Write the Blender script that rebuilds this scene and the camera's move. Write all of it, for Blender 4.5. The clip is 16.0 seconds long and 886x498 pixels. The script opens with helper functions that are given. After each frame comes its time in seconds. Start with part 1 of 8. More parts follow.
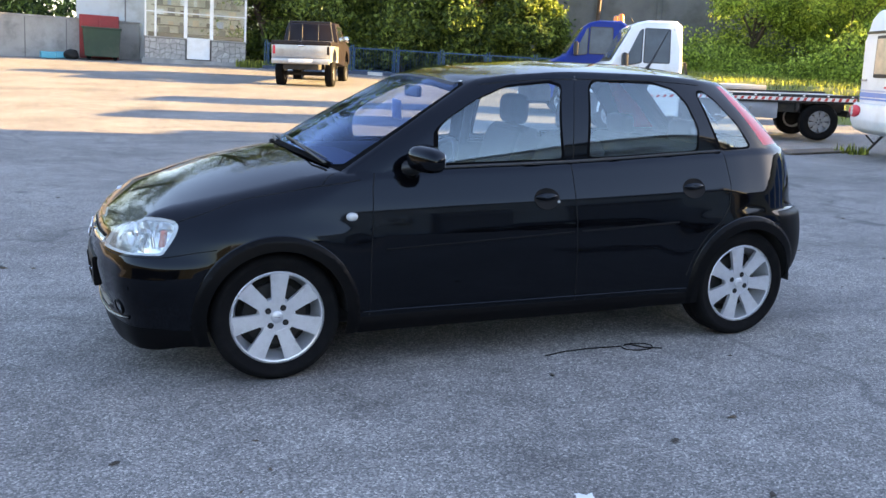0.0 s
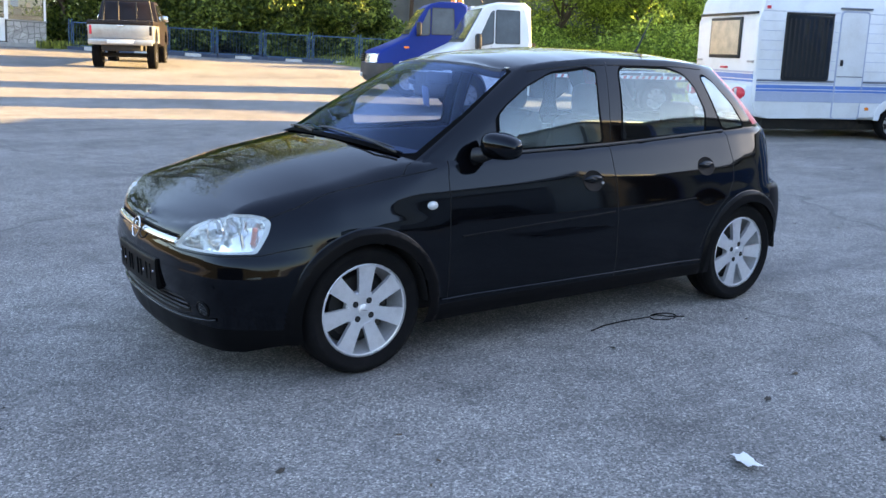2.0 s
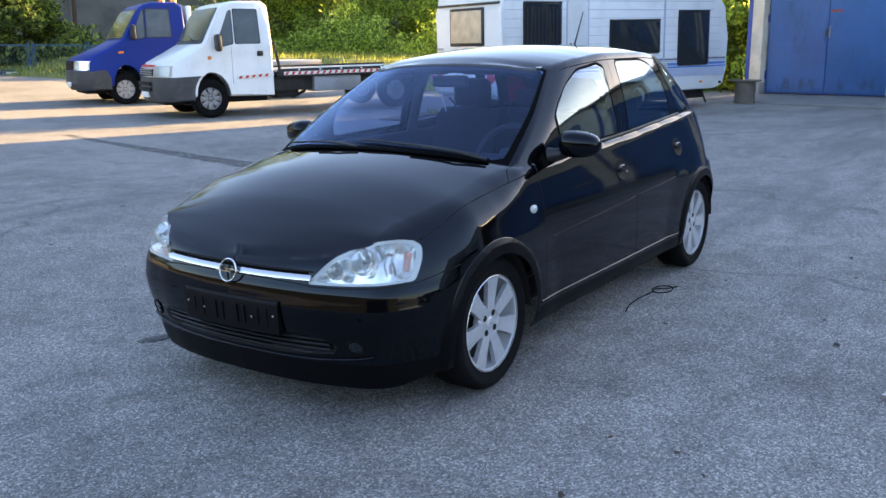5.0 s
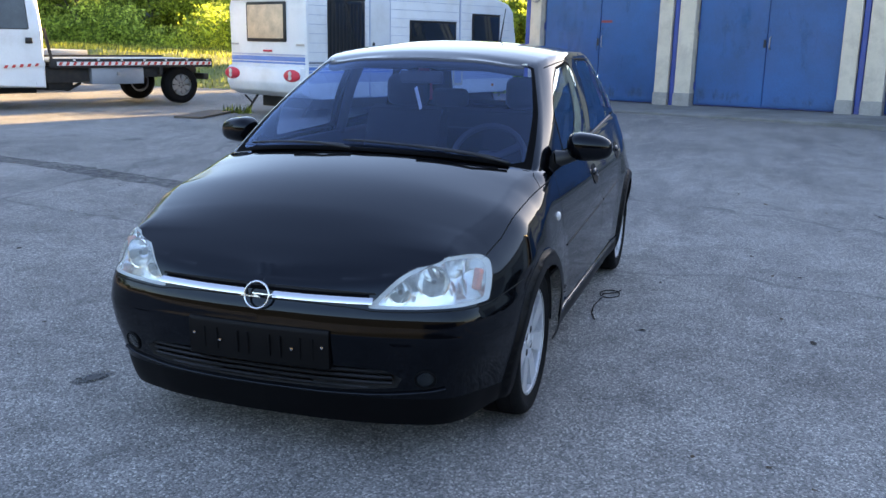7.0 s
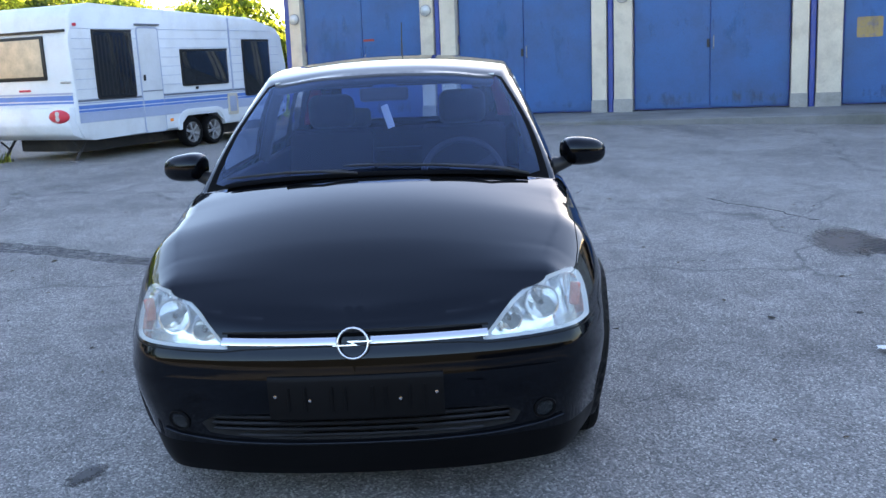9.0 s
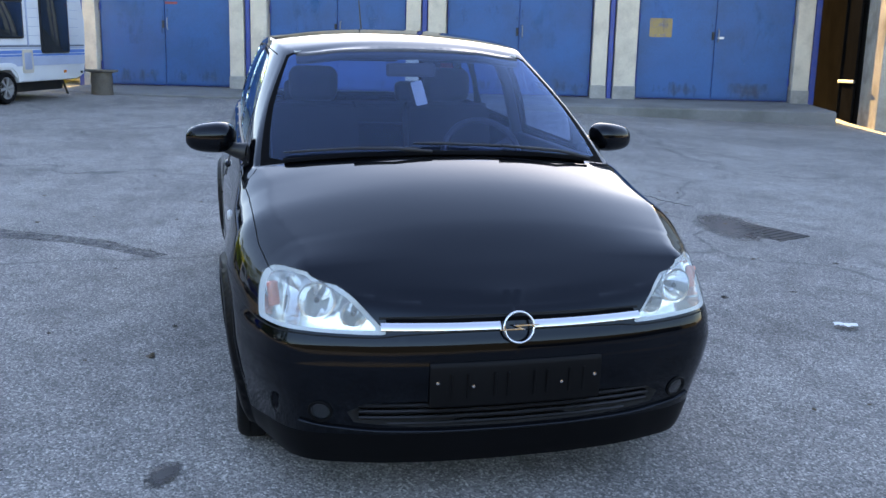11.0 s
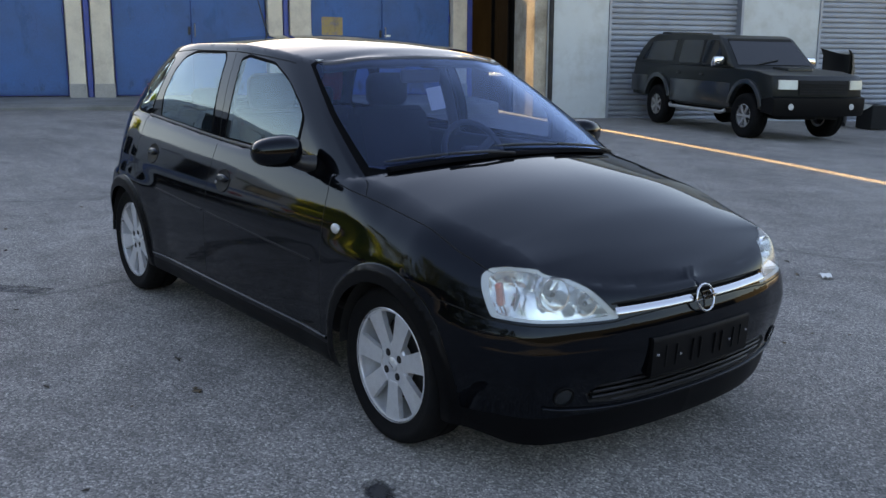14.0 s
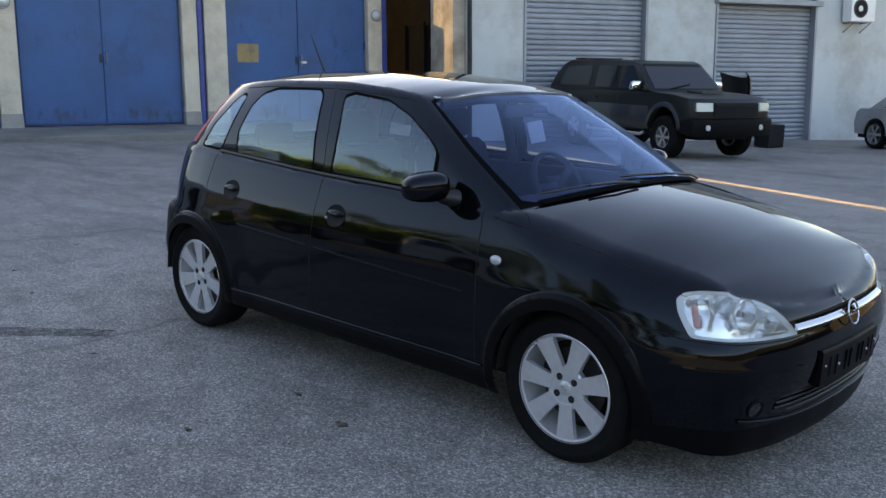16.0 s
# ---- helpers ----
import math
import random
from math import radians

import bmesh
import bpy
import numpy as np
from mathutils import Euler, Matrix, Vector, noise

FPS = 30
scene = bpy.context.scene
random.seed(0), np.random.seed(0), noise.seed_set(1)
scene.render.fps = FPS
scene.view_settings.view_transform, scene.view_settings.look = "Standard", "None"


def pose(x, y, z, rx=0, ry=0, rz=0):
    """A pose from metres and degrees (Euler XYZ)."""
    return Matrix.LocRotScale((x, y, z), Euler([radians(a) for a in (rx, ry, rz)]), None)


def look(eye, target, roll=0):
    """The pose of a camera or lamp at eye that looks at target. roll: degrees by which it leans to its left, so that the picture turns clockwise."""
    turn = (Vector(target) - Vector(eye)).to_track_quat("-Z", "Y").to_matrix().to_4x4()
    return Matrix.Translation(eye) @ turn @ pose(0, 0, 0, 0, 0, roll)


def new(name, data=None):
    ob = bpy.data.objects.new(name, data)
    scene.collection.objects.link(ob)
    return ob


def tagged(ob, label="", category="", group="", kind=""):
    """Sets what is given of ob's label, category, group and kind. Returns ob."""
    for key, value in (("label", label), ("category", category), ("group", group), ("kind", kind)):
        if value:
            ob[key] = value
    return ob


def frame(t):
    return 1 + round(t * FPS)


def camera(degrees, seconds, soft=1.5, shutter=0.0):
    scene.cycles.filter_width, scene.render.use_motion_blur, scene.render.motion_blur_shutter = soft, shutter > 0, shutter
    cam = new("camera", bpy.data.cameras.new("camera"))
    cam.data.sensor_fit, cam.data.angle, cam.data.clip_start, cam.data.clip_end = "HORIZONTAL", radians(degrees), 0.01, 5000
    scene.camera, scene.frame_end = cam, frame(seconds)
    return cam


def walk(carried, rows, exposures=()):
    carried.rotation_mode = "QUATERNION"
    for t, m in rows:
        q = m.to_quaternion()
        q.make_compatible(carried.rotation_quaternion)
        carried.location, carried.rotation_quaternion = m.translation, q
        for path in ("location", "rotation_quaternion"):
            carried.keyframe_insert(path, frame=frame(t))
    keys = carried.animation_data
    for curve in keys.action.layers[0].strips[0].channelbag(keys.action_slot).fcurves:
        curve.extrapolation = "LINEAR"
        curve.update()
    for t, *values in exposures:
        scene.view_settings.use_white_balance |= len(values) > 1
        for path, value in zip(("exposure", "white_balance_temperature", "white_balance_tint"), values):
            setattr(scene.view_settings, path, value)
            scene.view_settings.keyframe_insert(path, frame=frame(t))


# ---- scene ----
cam = camera(51.60, 16.0)
# eye, target, roll in yard coordinates: the yard slopes a little, SLOPE lays it into the world
PATH = [
    (0, (-2.034, -4.616, 1.399), (-1.297, -2.800, 0.999), 1.77),
    (0.5, (-2.403, -4.536, 1.393), (-1.506, -2.794, 0.995), 2.56),
    (1, (-2.663, -4.458, 1.399), (-1.655, -2.781, 0.986), 2.98),
    (1.5, (-2.904, -4.274, 1.398), (-1.850, -2.632, 0.960), 1.82),
    (2, (-3.141, -4.089, 1.403), (-2.028, -2.485, 0.973), 1.62),
    (2.5, (-3.427, -3.889, 1.450), (-2.214, -2.357, 1.026), 0.98),
    (3, (-3.614, -3.691, 1.427), (-2.311, -2.224, 1.045), 1.68),
    (3.5, (-3.795, -3.426, 1.439), (-2.414, -2.025, 1.077), 1.37),
    (4, (-4.018, -3.194, 1.420), (-2.553, -1.895, 1.015), 0.35),
    (4.2, (-4.116, -3.108, 1.436), (-2.621, -1.848, 1.017), -0.22),
    (6.3, (-4.622, -1.926, 1.403), (-2.848, -1.113, 0.967), 0.74),
    (6.5, (-4.631, -1.807, 1.392), (-2.835, -1.043, 0.954), 1.23),
    (7, (-4.577, -1.491, 1.413), (-2.721, -0.889, 0.971), 0.98),
    (7.5, (-4.608, -1.166, 1.407), (-2.708, -0.734, 0.958), 1.20),
    (8, (-4.617, -0.886, 1.408), (-2.690, -0.586, 0.965), 1.10),
    (8.5, (-4.577, -0.572, 1.406), (-2.636, -0.377, 0.963), 0.02),
    (8.7, (-4.569, -0.481, 1.381), (-2.619, -0.339, 0.961), -1.41),
    (10.8, (-4.371, 0.695, 1.396), (-2.467, 0.278, 0.948), 1.43),
    (11, (-4.380, 0.828, 1.401), (-2.490, 0.360, 0.945), 1.51),
    (11.5, (-4.363, 1.101, 1.399), (-2.513, 0.487, 0.951), 1.28),
    (12, (-4.224, 1.393, 1.382), (-2.439, 0.617, 0.924), 1.58),
    (12.5, (-4.146, 1.688, 1.388), (-2.420, 0.773, 0.959), 2.12),
    (13, (-4.127, 2.074, 1.409), (-2.455, 1.060, 0.988), 2.04),
    (13.5, (-4.006, 2.314, 1.400), (-2.406, 1.196, 0.967), 1.55),
    (14, (-3.754, 2.543, 1.406), (-2.227, 1.330, 0.962), 1.20),
    (14.5, (-3.592, 2.826, 1.394), (-2.138, 1.521, 0.967), 1.61),
    (15, (-3.483, 3.095, 1.423), (-2.074, 1.744, 0.987), 1.31),
    (15.5, (-3.356, 3.314, 1.438), (-1.929, 1.971, 1.039), 0.58),
    (16, (-3.145, 3.422, 1.449), (-1.790, 2.004, 1.057), 0.88),
]
LEAN_X, LEAN_Y = radians(2.0), radians(-0.4)
UP = Vector((math.sin(LEAN_X), math.sin(LEAN_Y), 1)).normalized()
SLOPE = UP.rotation_difference(Vector((0, 0, 1))).to_matrix().to_4x4()
EXPOSURES = [(0, 3.45, 7350, 18), (2, 3.45, 7200, 16), (3.5, 3.3, 7150, 16), (4.2, 3.2, 7150, 16), (6.5, 3.35, 7050, 16), (7, 3.2, 7050, 16), (7.5, 3.25, 7050, 16), (8.5, 3.4, 7050, 16), (11, 3.45, 7300, 16), (12, 3.2, 7700, 17), (13, 3.15, 8300, 18), (13.5, 2.75, 8300, 18), (14, 2.8, 8300, 17), (15, 3.15, 8200, 17), (15.5, 2.9, 8100, 17), (16, 2.8, 8000, 17)]
walk(cam, [(t, SLOPE @ look(eye, target, roll)) for t, eye, target, roll in PATH], EXPOSURES)


def ground_z(x, y):
    """Height of the yard over the plane on which the black car stands."""
    soft = math.copysign(max(0.0, abs(y) - 2.0), y)
    rise = max(0.0, min(y, 48.0) - 8.0)
    return 0.0155 * max(-40.0, min(soft, 50.0)) + 0.0007 * rise * rise


def spot(x, y, yaw=0.0, z=0.0, upright=False):
    """A pose on the yard: lying with its slope, or upright."""
    p = Vector((x, y, ground_z(x, y) + z))
    if upright:
        return Matrix.Translation(SLOPE @ p) @ pose(0, 0, 0, 0, 0, yaw)
    return SLOPE @ Matrix.Translation(p) @ pose(0, 0, 0, 0, 0, yaw)

# ---- light ----
SUN_TO = Vector((0.9455, -0.3256, 0.0)).normalized()
SUN_ELEV = radians(13.2)
world = bpy.data.worlds.new("sky")
scene.world = world
world.use_nodes = True
wn = world.node_tree
sky = wn.nodes.new("ShaderNodeTexSky")
sky.sky_type, sky.sun_disc = "NISHITA", False
sky.sun_elevation = SUN_ELEV
sky.sun_rotation = math.atan2(SUN_TO.x, SUN_TO.y)
sky.air_density, sky.dust_density, sky.ozone_density = 1.0, 0.45, 1.8
wn.nodes["Background"].inputs["Strength"].default_value = 0.06
# thin high haze over the clear sky
haze = wn.nodes.new("ShaderNodeMix")
haze.data_type, haze.blend_type = "RGBA", "ADD"
haze.inputs[0].default_value, haze.inputs[7].default_value = 1.0, (0.38, 0.52, 0.97, 1)
wn.links.new(sky.outputs[0], haze.inputs[6])
wn.links.new(haze.outputs[2], wn.nodes["Background"].inputs["Color"])
sun = new("sun", bpy.data.lights.new("sun", "SUN"))
sun.data.energy, sun.data.angle, sun.data.color = 5.0, radians(0.5), (1.0, 0.72, 0.32)
sun_from = SUN_TO * math.cos(SUN_ELEV) + Vector((0, 0, math.sin(SUN_ELEV)))
sun.matrix_world = look(sun_from * 60, (0, 0, 0))

# ---- materials ----
def nodes_of(name):
    m = bpy.data.materials.new(name)
    m.use_nodes = True
    return m, m.node_tree.nodes, m.node_tree.links, m.node_tree.nodes["Principled BSDF"]


def noise_node(n, l, coords, scale, detail=4.0, rough=0.6):
    t = n.new("ShaderNodeTexNoise")
    t.inputs["Scale"].default_value, t.inputs["Detail"].default_value, t.inputs["Roughness"].default_value = scale, detail, rough
    l.new(coords, t.inputs["Vector"])
    return t.outputs["Fac"]


def ramp_node(n, l, fac, stops):
    r = n.new("ShaderNodeValToRGB")
    while len(r.color_ramp.elements) < len(stops):
        r.color_ramp.elements.new(0.5)
    for e, (p, c) in zip(r.color_ramp.elements, stops):
        e.position, e.color = p, (*c, 1) if len(c) == 3 else c
    l.new(fac, r.inputs["Fac"])
    return r.outputs["Color"]


def mix_node(n, l, fac, a, b, how="MIX"):
    m = n.new("ShaderNodeMix")
    m.data_type, m.blend_type = "RGBA", how
    for sock, v in ((m.inputs[0], fac), (m.inputs[6], a), (m.inputs[7], b)):
        if isinstance(v, (int, float)):
            sock.default_value = v
        elif isinstance(v, tuple):
            sock.default_value = (*v, 1)
        else:
            l.new(v, sock)
    return m.outputs[2]


def grey(v):
    return (v, v, v)


def scaled(c, k):
    return tuple(min(1.0, v * k) for v in c)


def surface(name, base, rough=0.6, metal=0.0, fine=60.0, fine_amt=0.12, broad=2.0, broad_amt=0.15, bump=0.0, bump_scale=None,
            coat=0.0, dirt=None, dirt_amt=0.0, dirt_scale=1.2, random_amt=0.0, rough_var=0.08, spec=0.5):
    """A surface with grain and broad wear in its colour, and fine relief."""
    m, n, l, b = nodes_of(name)
    co = n.new("ShaderNodeTexCoord").outputs["Object"]
    f1, f2 = noise_node(n, l, co, fine), noise_node(n, l, co, broad, 5.0)
    c = ramp_node(n, l, f1, [(0.3, scaled(base, 1 - fine_amt)), (0.7, scaled(base, 1 + fine_amt))])
    w = ramp_node(n, l, f2, [(0.3, grey(1 - broad_amt)), (0.7, grey(1.0))])
    c = mix_node(n, l, 1.0, c, w, "MULTIPLY")
    if dirt:
        k = ramp_node(n, l, noise_node(n, l, co, dirt_scale, 8.0, 0.68), [(0.48, grey(0)), (0.68, grey(dirt_amt))])
        c = mix_node(n, l, k, c, dirt)
    if random_amt:
        r = n.new("ShaderNodeObjectInfo").outputs["Random"]
        c = mix_node(n, l, 1.0, c, ramp_node(n, l, r, [(0, grey(1 - random_amt)), (1, grey(1.0))]), "MULTIPLY")
    l.new(c, b.inputs["Base Color"])
    rr = n.new("ShaderNodeMapRange")
    rr.inputs["To Min"].default_value, rr.inputs["To Max"].default_value = max(0.02, rough - rough_var), min(1, rough + rough_var)
    l.new(f2, rr.inputs["Value"])
    l.new(rr.outputs[0], b.inputs["Roughness"])
    b.inputs["Metallic"].default_value, b.inputs["Coat Weight"].default_value, b.inputs["Coat Roughness"].default_value = metal, coat, 0.03
    b.inputs["Specular IOR Level"].default_value = spec
    if bump:
        bp = n.new("ShaderNodeBump")
        bp.inputs["Strength"].default_value, bp.inputs["Distance"].default_value = bump, 0.01
        l.new(noise_node(n, l, co, bump_scale or fine, 6.0), bp.inputs["Height"])
        l.new(bp.outputs[0], b.inputs["Normal"])
    return m


def glass_sheet(name, tint, gloss_tint=(1, 1, 1), ior=1.5):
    """A thin pane: see-through, with Fresnel driving its gloss."""
    m, n, l, b = nodes_of(name)
    n.remove(b)
    clear, shine, mix, fres = n.new("ShaderNodeBsdfTransparent"), n.new("ShaderNodeBsdfGlossy"), n.new("ShaderNodeMixShader"), n.new("ShaderNodeLayerWeight")
    clear.inputs["Color"].default_value = (*tint, 1)
    shine.inputs["Color"].default_value, shine.inputs["Roughness"].default_value = (*gloss_tint, 1), 0.015
    # Schlick's curve, the same from both sides of the pane
    fres.inputs["Blend"].default_value = 0.5
    power, gloss = n.new("ShaderNodeMath"), n.new("ShaderNodeMapRange")
    power.operation, power.inputs[1].default_value = "POWER", 5.0
    l.new(fres.outputs["Facing"], power.inputs[0])
    l.new(power.outputs[0], gloss.inputs["Value"])
    gloss.inputs["To Min"].default_value = ((ior - 1) / (ior + 1)) ** 2
    l.new(gloss.outputs[0], mix.inputs[0])
    l.new(clear.outputs[0], mix.inputs[1])
    l.new(shine.outputs[0], mix.inputs[2])
    l.new(mix.outputs[0], n["Material Output"].inputs["Surface"])
    return m


M = {}
M["car_paint"] = surface("black_car_paint", (0.0022, 0.0022, 0.0028), 0.045, 0.0, 300, 0.2, 1.5, 0.2, rough_var=0.02, spec=0.29)
M["holder"] = surface("black_plate_plastic", (0.003, 0.003, 0.0035), 0.5, 0, 250, 0.2, 4, 0.25, spec=0.14)
M["seal"] = surface("black_rubber_seal", (0.0025, 0.0025, 0.003), 0.85, 0, 250, 0.2, 4, 0.25, spec=0.05)
# Bluish specular tint shifts what the paint mirrors towards the sky's blue.
M["car_paint"].node_tree.nodes["Principled BSDF"].inputs["Specular Tint"].default_value = (0.72, 0.84, 1.0, 1)
M["gap"] = surface("panel_gap", (0.004, 0.004, 0.004), 0.8)
M["trim"] = surface("black_trim_plastic", (0.009, 0.009, 0.010), 0.42, 0, 250, 0.2, 4, 0.25, bump=0.08, bump_scale=500)
M["arch_trim"] = surface("black_arch_trim", (0.003, 0.003, 0.0035), 0.42, 0, 250, 0.2, 4, 0.25, spec=0.1)
M["rubber"] = surface("tyre_rubber", (0.004, 0.004, 0.0045), 0.85, 0, 120, 0.2, 6, 0.3, bump=0.15, bump_scale=200, spec=0.15, dirt=(0.022, 0.02, 0.018), dirt_amt=0.25, dirt_scale=9)
M["alloy"] = surface("silver_alloy", (0.68, 0.69, 0.71), 0.30, 0.55, 200, 0.06, 8, 0.12, dirt=(0.2, 0.18, 0.16), dirt_amt=0.25, dirt_scale=14)
M["steel"] = surface("dull_steel", (0.30, 0.30, 0.31), 0.45, 0.7, 100, 0.15, 9, 0.25)
M["chrome"] = surface("chrome", (0.66, 0.67, 0.69), 0.06, 1.0, 100, 0.02, 9, 0.05, rough_var=0.03)
# Near-black puts the shade of holes and hollows into colour; also black plastic.
M["dark"] = surface("dark_cavity", (0.008, 0.008, 0.008), 0.9)
# Blue gloss colours put sky blue into the reflections; side ior raised too.
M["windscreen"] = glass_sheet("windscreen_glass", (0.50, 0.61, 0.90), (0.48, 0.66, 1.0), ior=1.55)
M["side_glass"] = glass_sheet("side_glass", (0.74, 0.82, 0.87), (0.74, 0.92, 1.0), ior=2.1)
M["lens"] = glass_sheet("headlamp_lens", (0.93, 0.96, 0.97), ior=1.45)


def milky(m, amount):
    """Plastic lens gone slightly milky with age."""
    n, l = m.node_tree.nodes, m.node_tree.links
    out = n["Material Output"].inputs["Surface"]
    clear = out.links[0].from_socket
    haze, mix = n.new("ShaderNodeBsdfDiffuse"), n.new("ShaderNodeMixShader")
    haze.inputs["Color"].default_value, mix.inputs[0].default_value = (0.58, 0.61, 0.58, 1), amount
    l.new(clear, mix.inputs[1])
    l.new(haze.outputs[0], mix.inputs[2])
    l.new(mix.outputs[0], out)
    return m


M["lamp_lens"] = milky(glass_sheet("aged_headlamp_lens", (0.93, 0.96, 0.97), ior=1.45), 0.16)
M["reflector"] = surface("lamp_reflector", (0.80, 0.84, 0.86), 0.16, 0.85, 30, 0.12, 12, 0.2, bump=0.25, bump_scale=28)
def fluted_chrome():
    """Mirror-bright lamp reflector with soft flutes."""
    m, n, l, b = nodes_of("fluted_lamp_chrome")
    co = n.new("ShaderNodeTexCoord").outputs["Object"]
    w = n.new("ShaderNodeTexWave")
    w.bands_direction = "Y"
    w.inputs["Scale"].default_value, w.inputs["Distortion"].default_value = 9.0, 0.6
    l.new(co, w.inputs["Vector"])
    bp = n.new("ShaderNodeBump")
    bp.inputs["Strength"].default_value, bp.inputs["Distance"].default_value = 0.22, 0.004
    l.new(w.outputs["Fac"], bp.inputs["Height"])
    l.new(bp.outputs[0], b.inputs["Normal"])
    b.inputs["Base Color"].default_value = (0.86, 0.88, 0.88, 1)
    b.inputs["Metallic"].default_value, b.inputs["Roughness"].default_value = 0.9, 0.14
    return m


M["lamp_chrome"] = fluted_chrome()
M["lamp_body"] = surface("pale_lamp_housing", (0.55, 0.57, 0.57), 0.35, 0.2, 40, 0.06, 14, 0.15)
M["amber"] = surface("amber_plastic", (0.58, 0.24, 0.20), 0.25, 0, 60, 0.1, 8, 0.1, coat=0.6)
M["orange"] = surface("orange_beacon", (0.85, 0.22, 0.02), 0.25, 0, 60, 0.1, 8, 0.1, coat=0.6)
M["red_lens"] = surface("red_lamp_plastic", (0.62, 0.045, 0.07), 0.32, 0, 60, 0.15, 8, 0.15, coat=0.12, spec=0.22)
M["cloth"] = surface("dark_seat_cloth", (0.016, 0.017, 0.021), 0.9, 0, 300, 0.3, 5, 0.3, bump=0.2, bump_scale=600)
M["dash"] = surface("dash_plastic", (0.03, 0.03, 0.033), 0.6, 0, 300, 0.2, 4, 0.2, bump=0.1, bump_scale=500)
M["paper"] = surface("white_paper", (0.75, 0.75, 0.72), 0.8, 0, 40, 0.04, 6, 0.08)
M["white_paint"] = surface("white_vehicle_paint", (0.74, 0.76, 0.77), 0.32, 0, 60, 0.04, 1.3, 0.08, coat=0.5, dirt=(0.42, 0.39, 0.34), dirt_amt=0.3, dirt_scale=2.2)
M["blue_paint"] = surface("blue_vehicle_paint", (0.002, 0.026, 0.22), 0.4, 0, 60, 0.1, 1.3, 0.15, coat=0.0, spec=0.2, dirt=(0.03, 0.03, 0.10), dirt_amt=0.2)
M["green_black"] = surface("dark_green_paint", (0.005, 0.0075, 0.0065), 0.38, 0, 60, 0.1, 1.3, 0.2, coat=0.15, spec=0.3)
M["grey_paint"] = surface("dark_grey_paint", (0.022, 0.026, 0.028), 0.3, 0.2, 60, 0.1, 1.3, 0.2, coat=0.7)
M["maroon_paint"] = surface("faded_maroon_paint", (0.008, 0.0045, 0.006), 0.5, 0, 60, 0.15, 2, 0.3, coat=0.1, spec=0.25)
M["silver_paint"] = surface("silver_vehicle_paint", (0.38, 0.39, 0.40), 0.3, 0.4, 60, 0.08, 2, 0.15, coat=0.6, dirt=(0.2, 0.17, 0.14), dirt_amt=0.4, dirt_scale=3)
M["grey_plastic"] = surface("grey_bumper_plastic", (0.050, 0.053, 0.058), 0.6, 0, 150, 0.15, 3, 0.25, dirt=(0.13, 0.12, 0.11), dirt_amt=0.4, dirt_scale=3)
M["chassis"] = surface("black_chassis", (0.014, 0.014, 0.015), 0.7, 0, 60, 0.2, 4, 0.3, dirt=(0.08, 0.06, 0.045), dirt_amt=0.4, dirt_scale=4)
# Paler than glass: reflected sky and see-through light are put into the colour.
M["grey_glass"] = surface("pane_with_light_in_colour", (0.075, 0.09, 0.10), 0.08, 0, 40, 0.1, 3, 0.4, rough_var=0.02)
M["suv_glass"] = surface("reflecting_dark_pane", (0.012, 0.014, 0.016), 0.05, 0, 40, 0.1, 3, 0.2, rough_var=0.02)
M["dark_glass"] = surface("dark_window_pane", (0.017, 0.022, 0.027), 0.04, 0, 40, 0.1, 3, 0.2, rough_var=0.02)
M["caravan_skin"] = surface("white_caravan_sheet", (0.70, 0.73, 0.76), 0.38, 0, 50, 0.04, 1.1, 0.10, dirt=(0.42, 0.42, 0.40), dirt_amt=0.35, dirt_scale=1.6)
M["stripe_blue"] = surface("blue_stripe", (0.10, 0.22, 0.55), 0.4, 0, 60, 0.06, 2, 0.15)
M["stripe_grey"] = surface("blue_grey_stripe", (0.36, 0.42, 0.56), 0.4, 0, 60, 0.06, 2, 0.15)
M["stripe_dark"] = surface("dark_grey_stripe", (0.13, 0.15, 0.19), 0.5, 0, 60, 0.06, 2, 0.15)
# Cream for boxes; on the caravan's end pane it paints a reflected glow.
M["pale_curtain"] = surface("pale_curtain", (0.72, 0.54, 0.36), 0.85, 0, 90, 0.1, 5, 0.35)
M["red_white"] = surface("red_marking", (0.60, 0.05, 0.04), 0.45, 0, 60, 0.1, 5, 0.2)
M["bare_alu"] = surface("scuffed_aluminium", (0.50, 0.50, 0.50), 0.42, 0.6, 120, 0.1, 3, 0.25, dirt=(0.2, 0.18, 0.16), dirt_amt=0.5, dirt_scale=3)


def part(name, shape, material, parent=None, label="", m=None, smooth=False):
    """Links a bmesh or a mesh as one object, under a parent where given."""
    if isinstance(shape, bmesh.types.BMesh):
        me = bpy.data.meshes.new(name)
        bmesh.ops.recalc_face_normals(shape, faces=shape.faces)
        shape.to_mesh(me)
        shape.free()
        if smooth:
            me.shade_smooth()
            if smooth != "full":
                me.set_sharp_from_angle(angle=radians(smooth if smooth is not True else 40))
    else:
        me = shape
    if not me.materials:
        for one in material if isinstance(material, (list, tuple)) else [material]:
            me.materials.append(M[one] if isinstance(one, str) else one)
    ob = new(name, me)
    if parent:
        ob.parent = parent
    if m is not None:
        ob.matrix_basis = m
    if label:
        ob["label"] = label
    return ob


def thing(name, m, label, category, group="", kind=""):
    ob = new(name)
    ob.empty_display_size = 0.2
    ob.matrix_world = m
    return tagged(ob, label, category, group, kind)


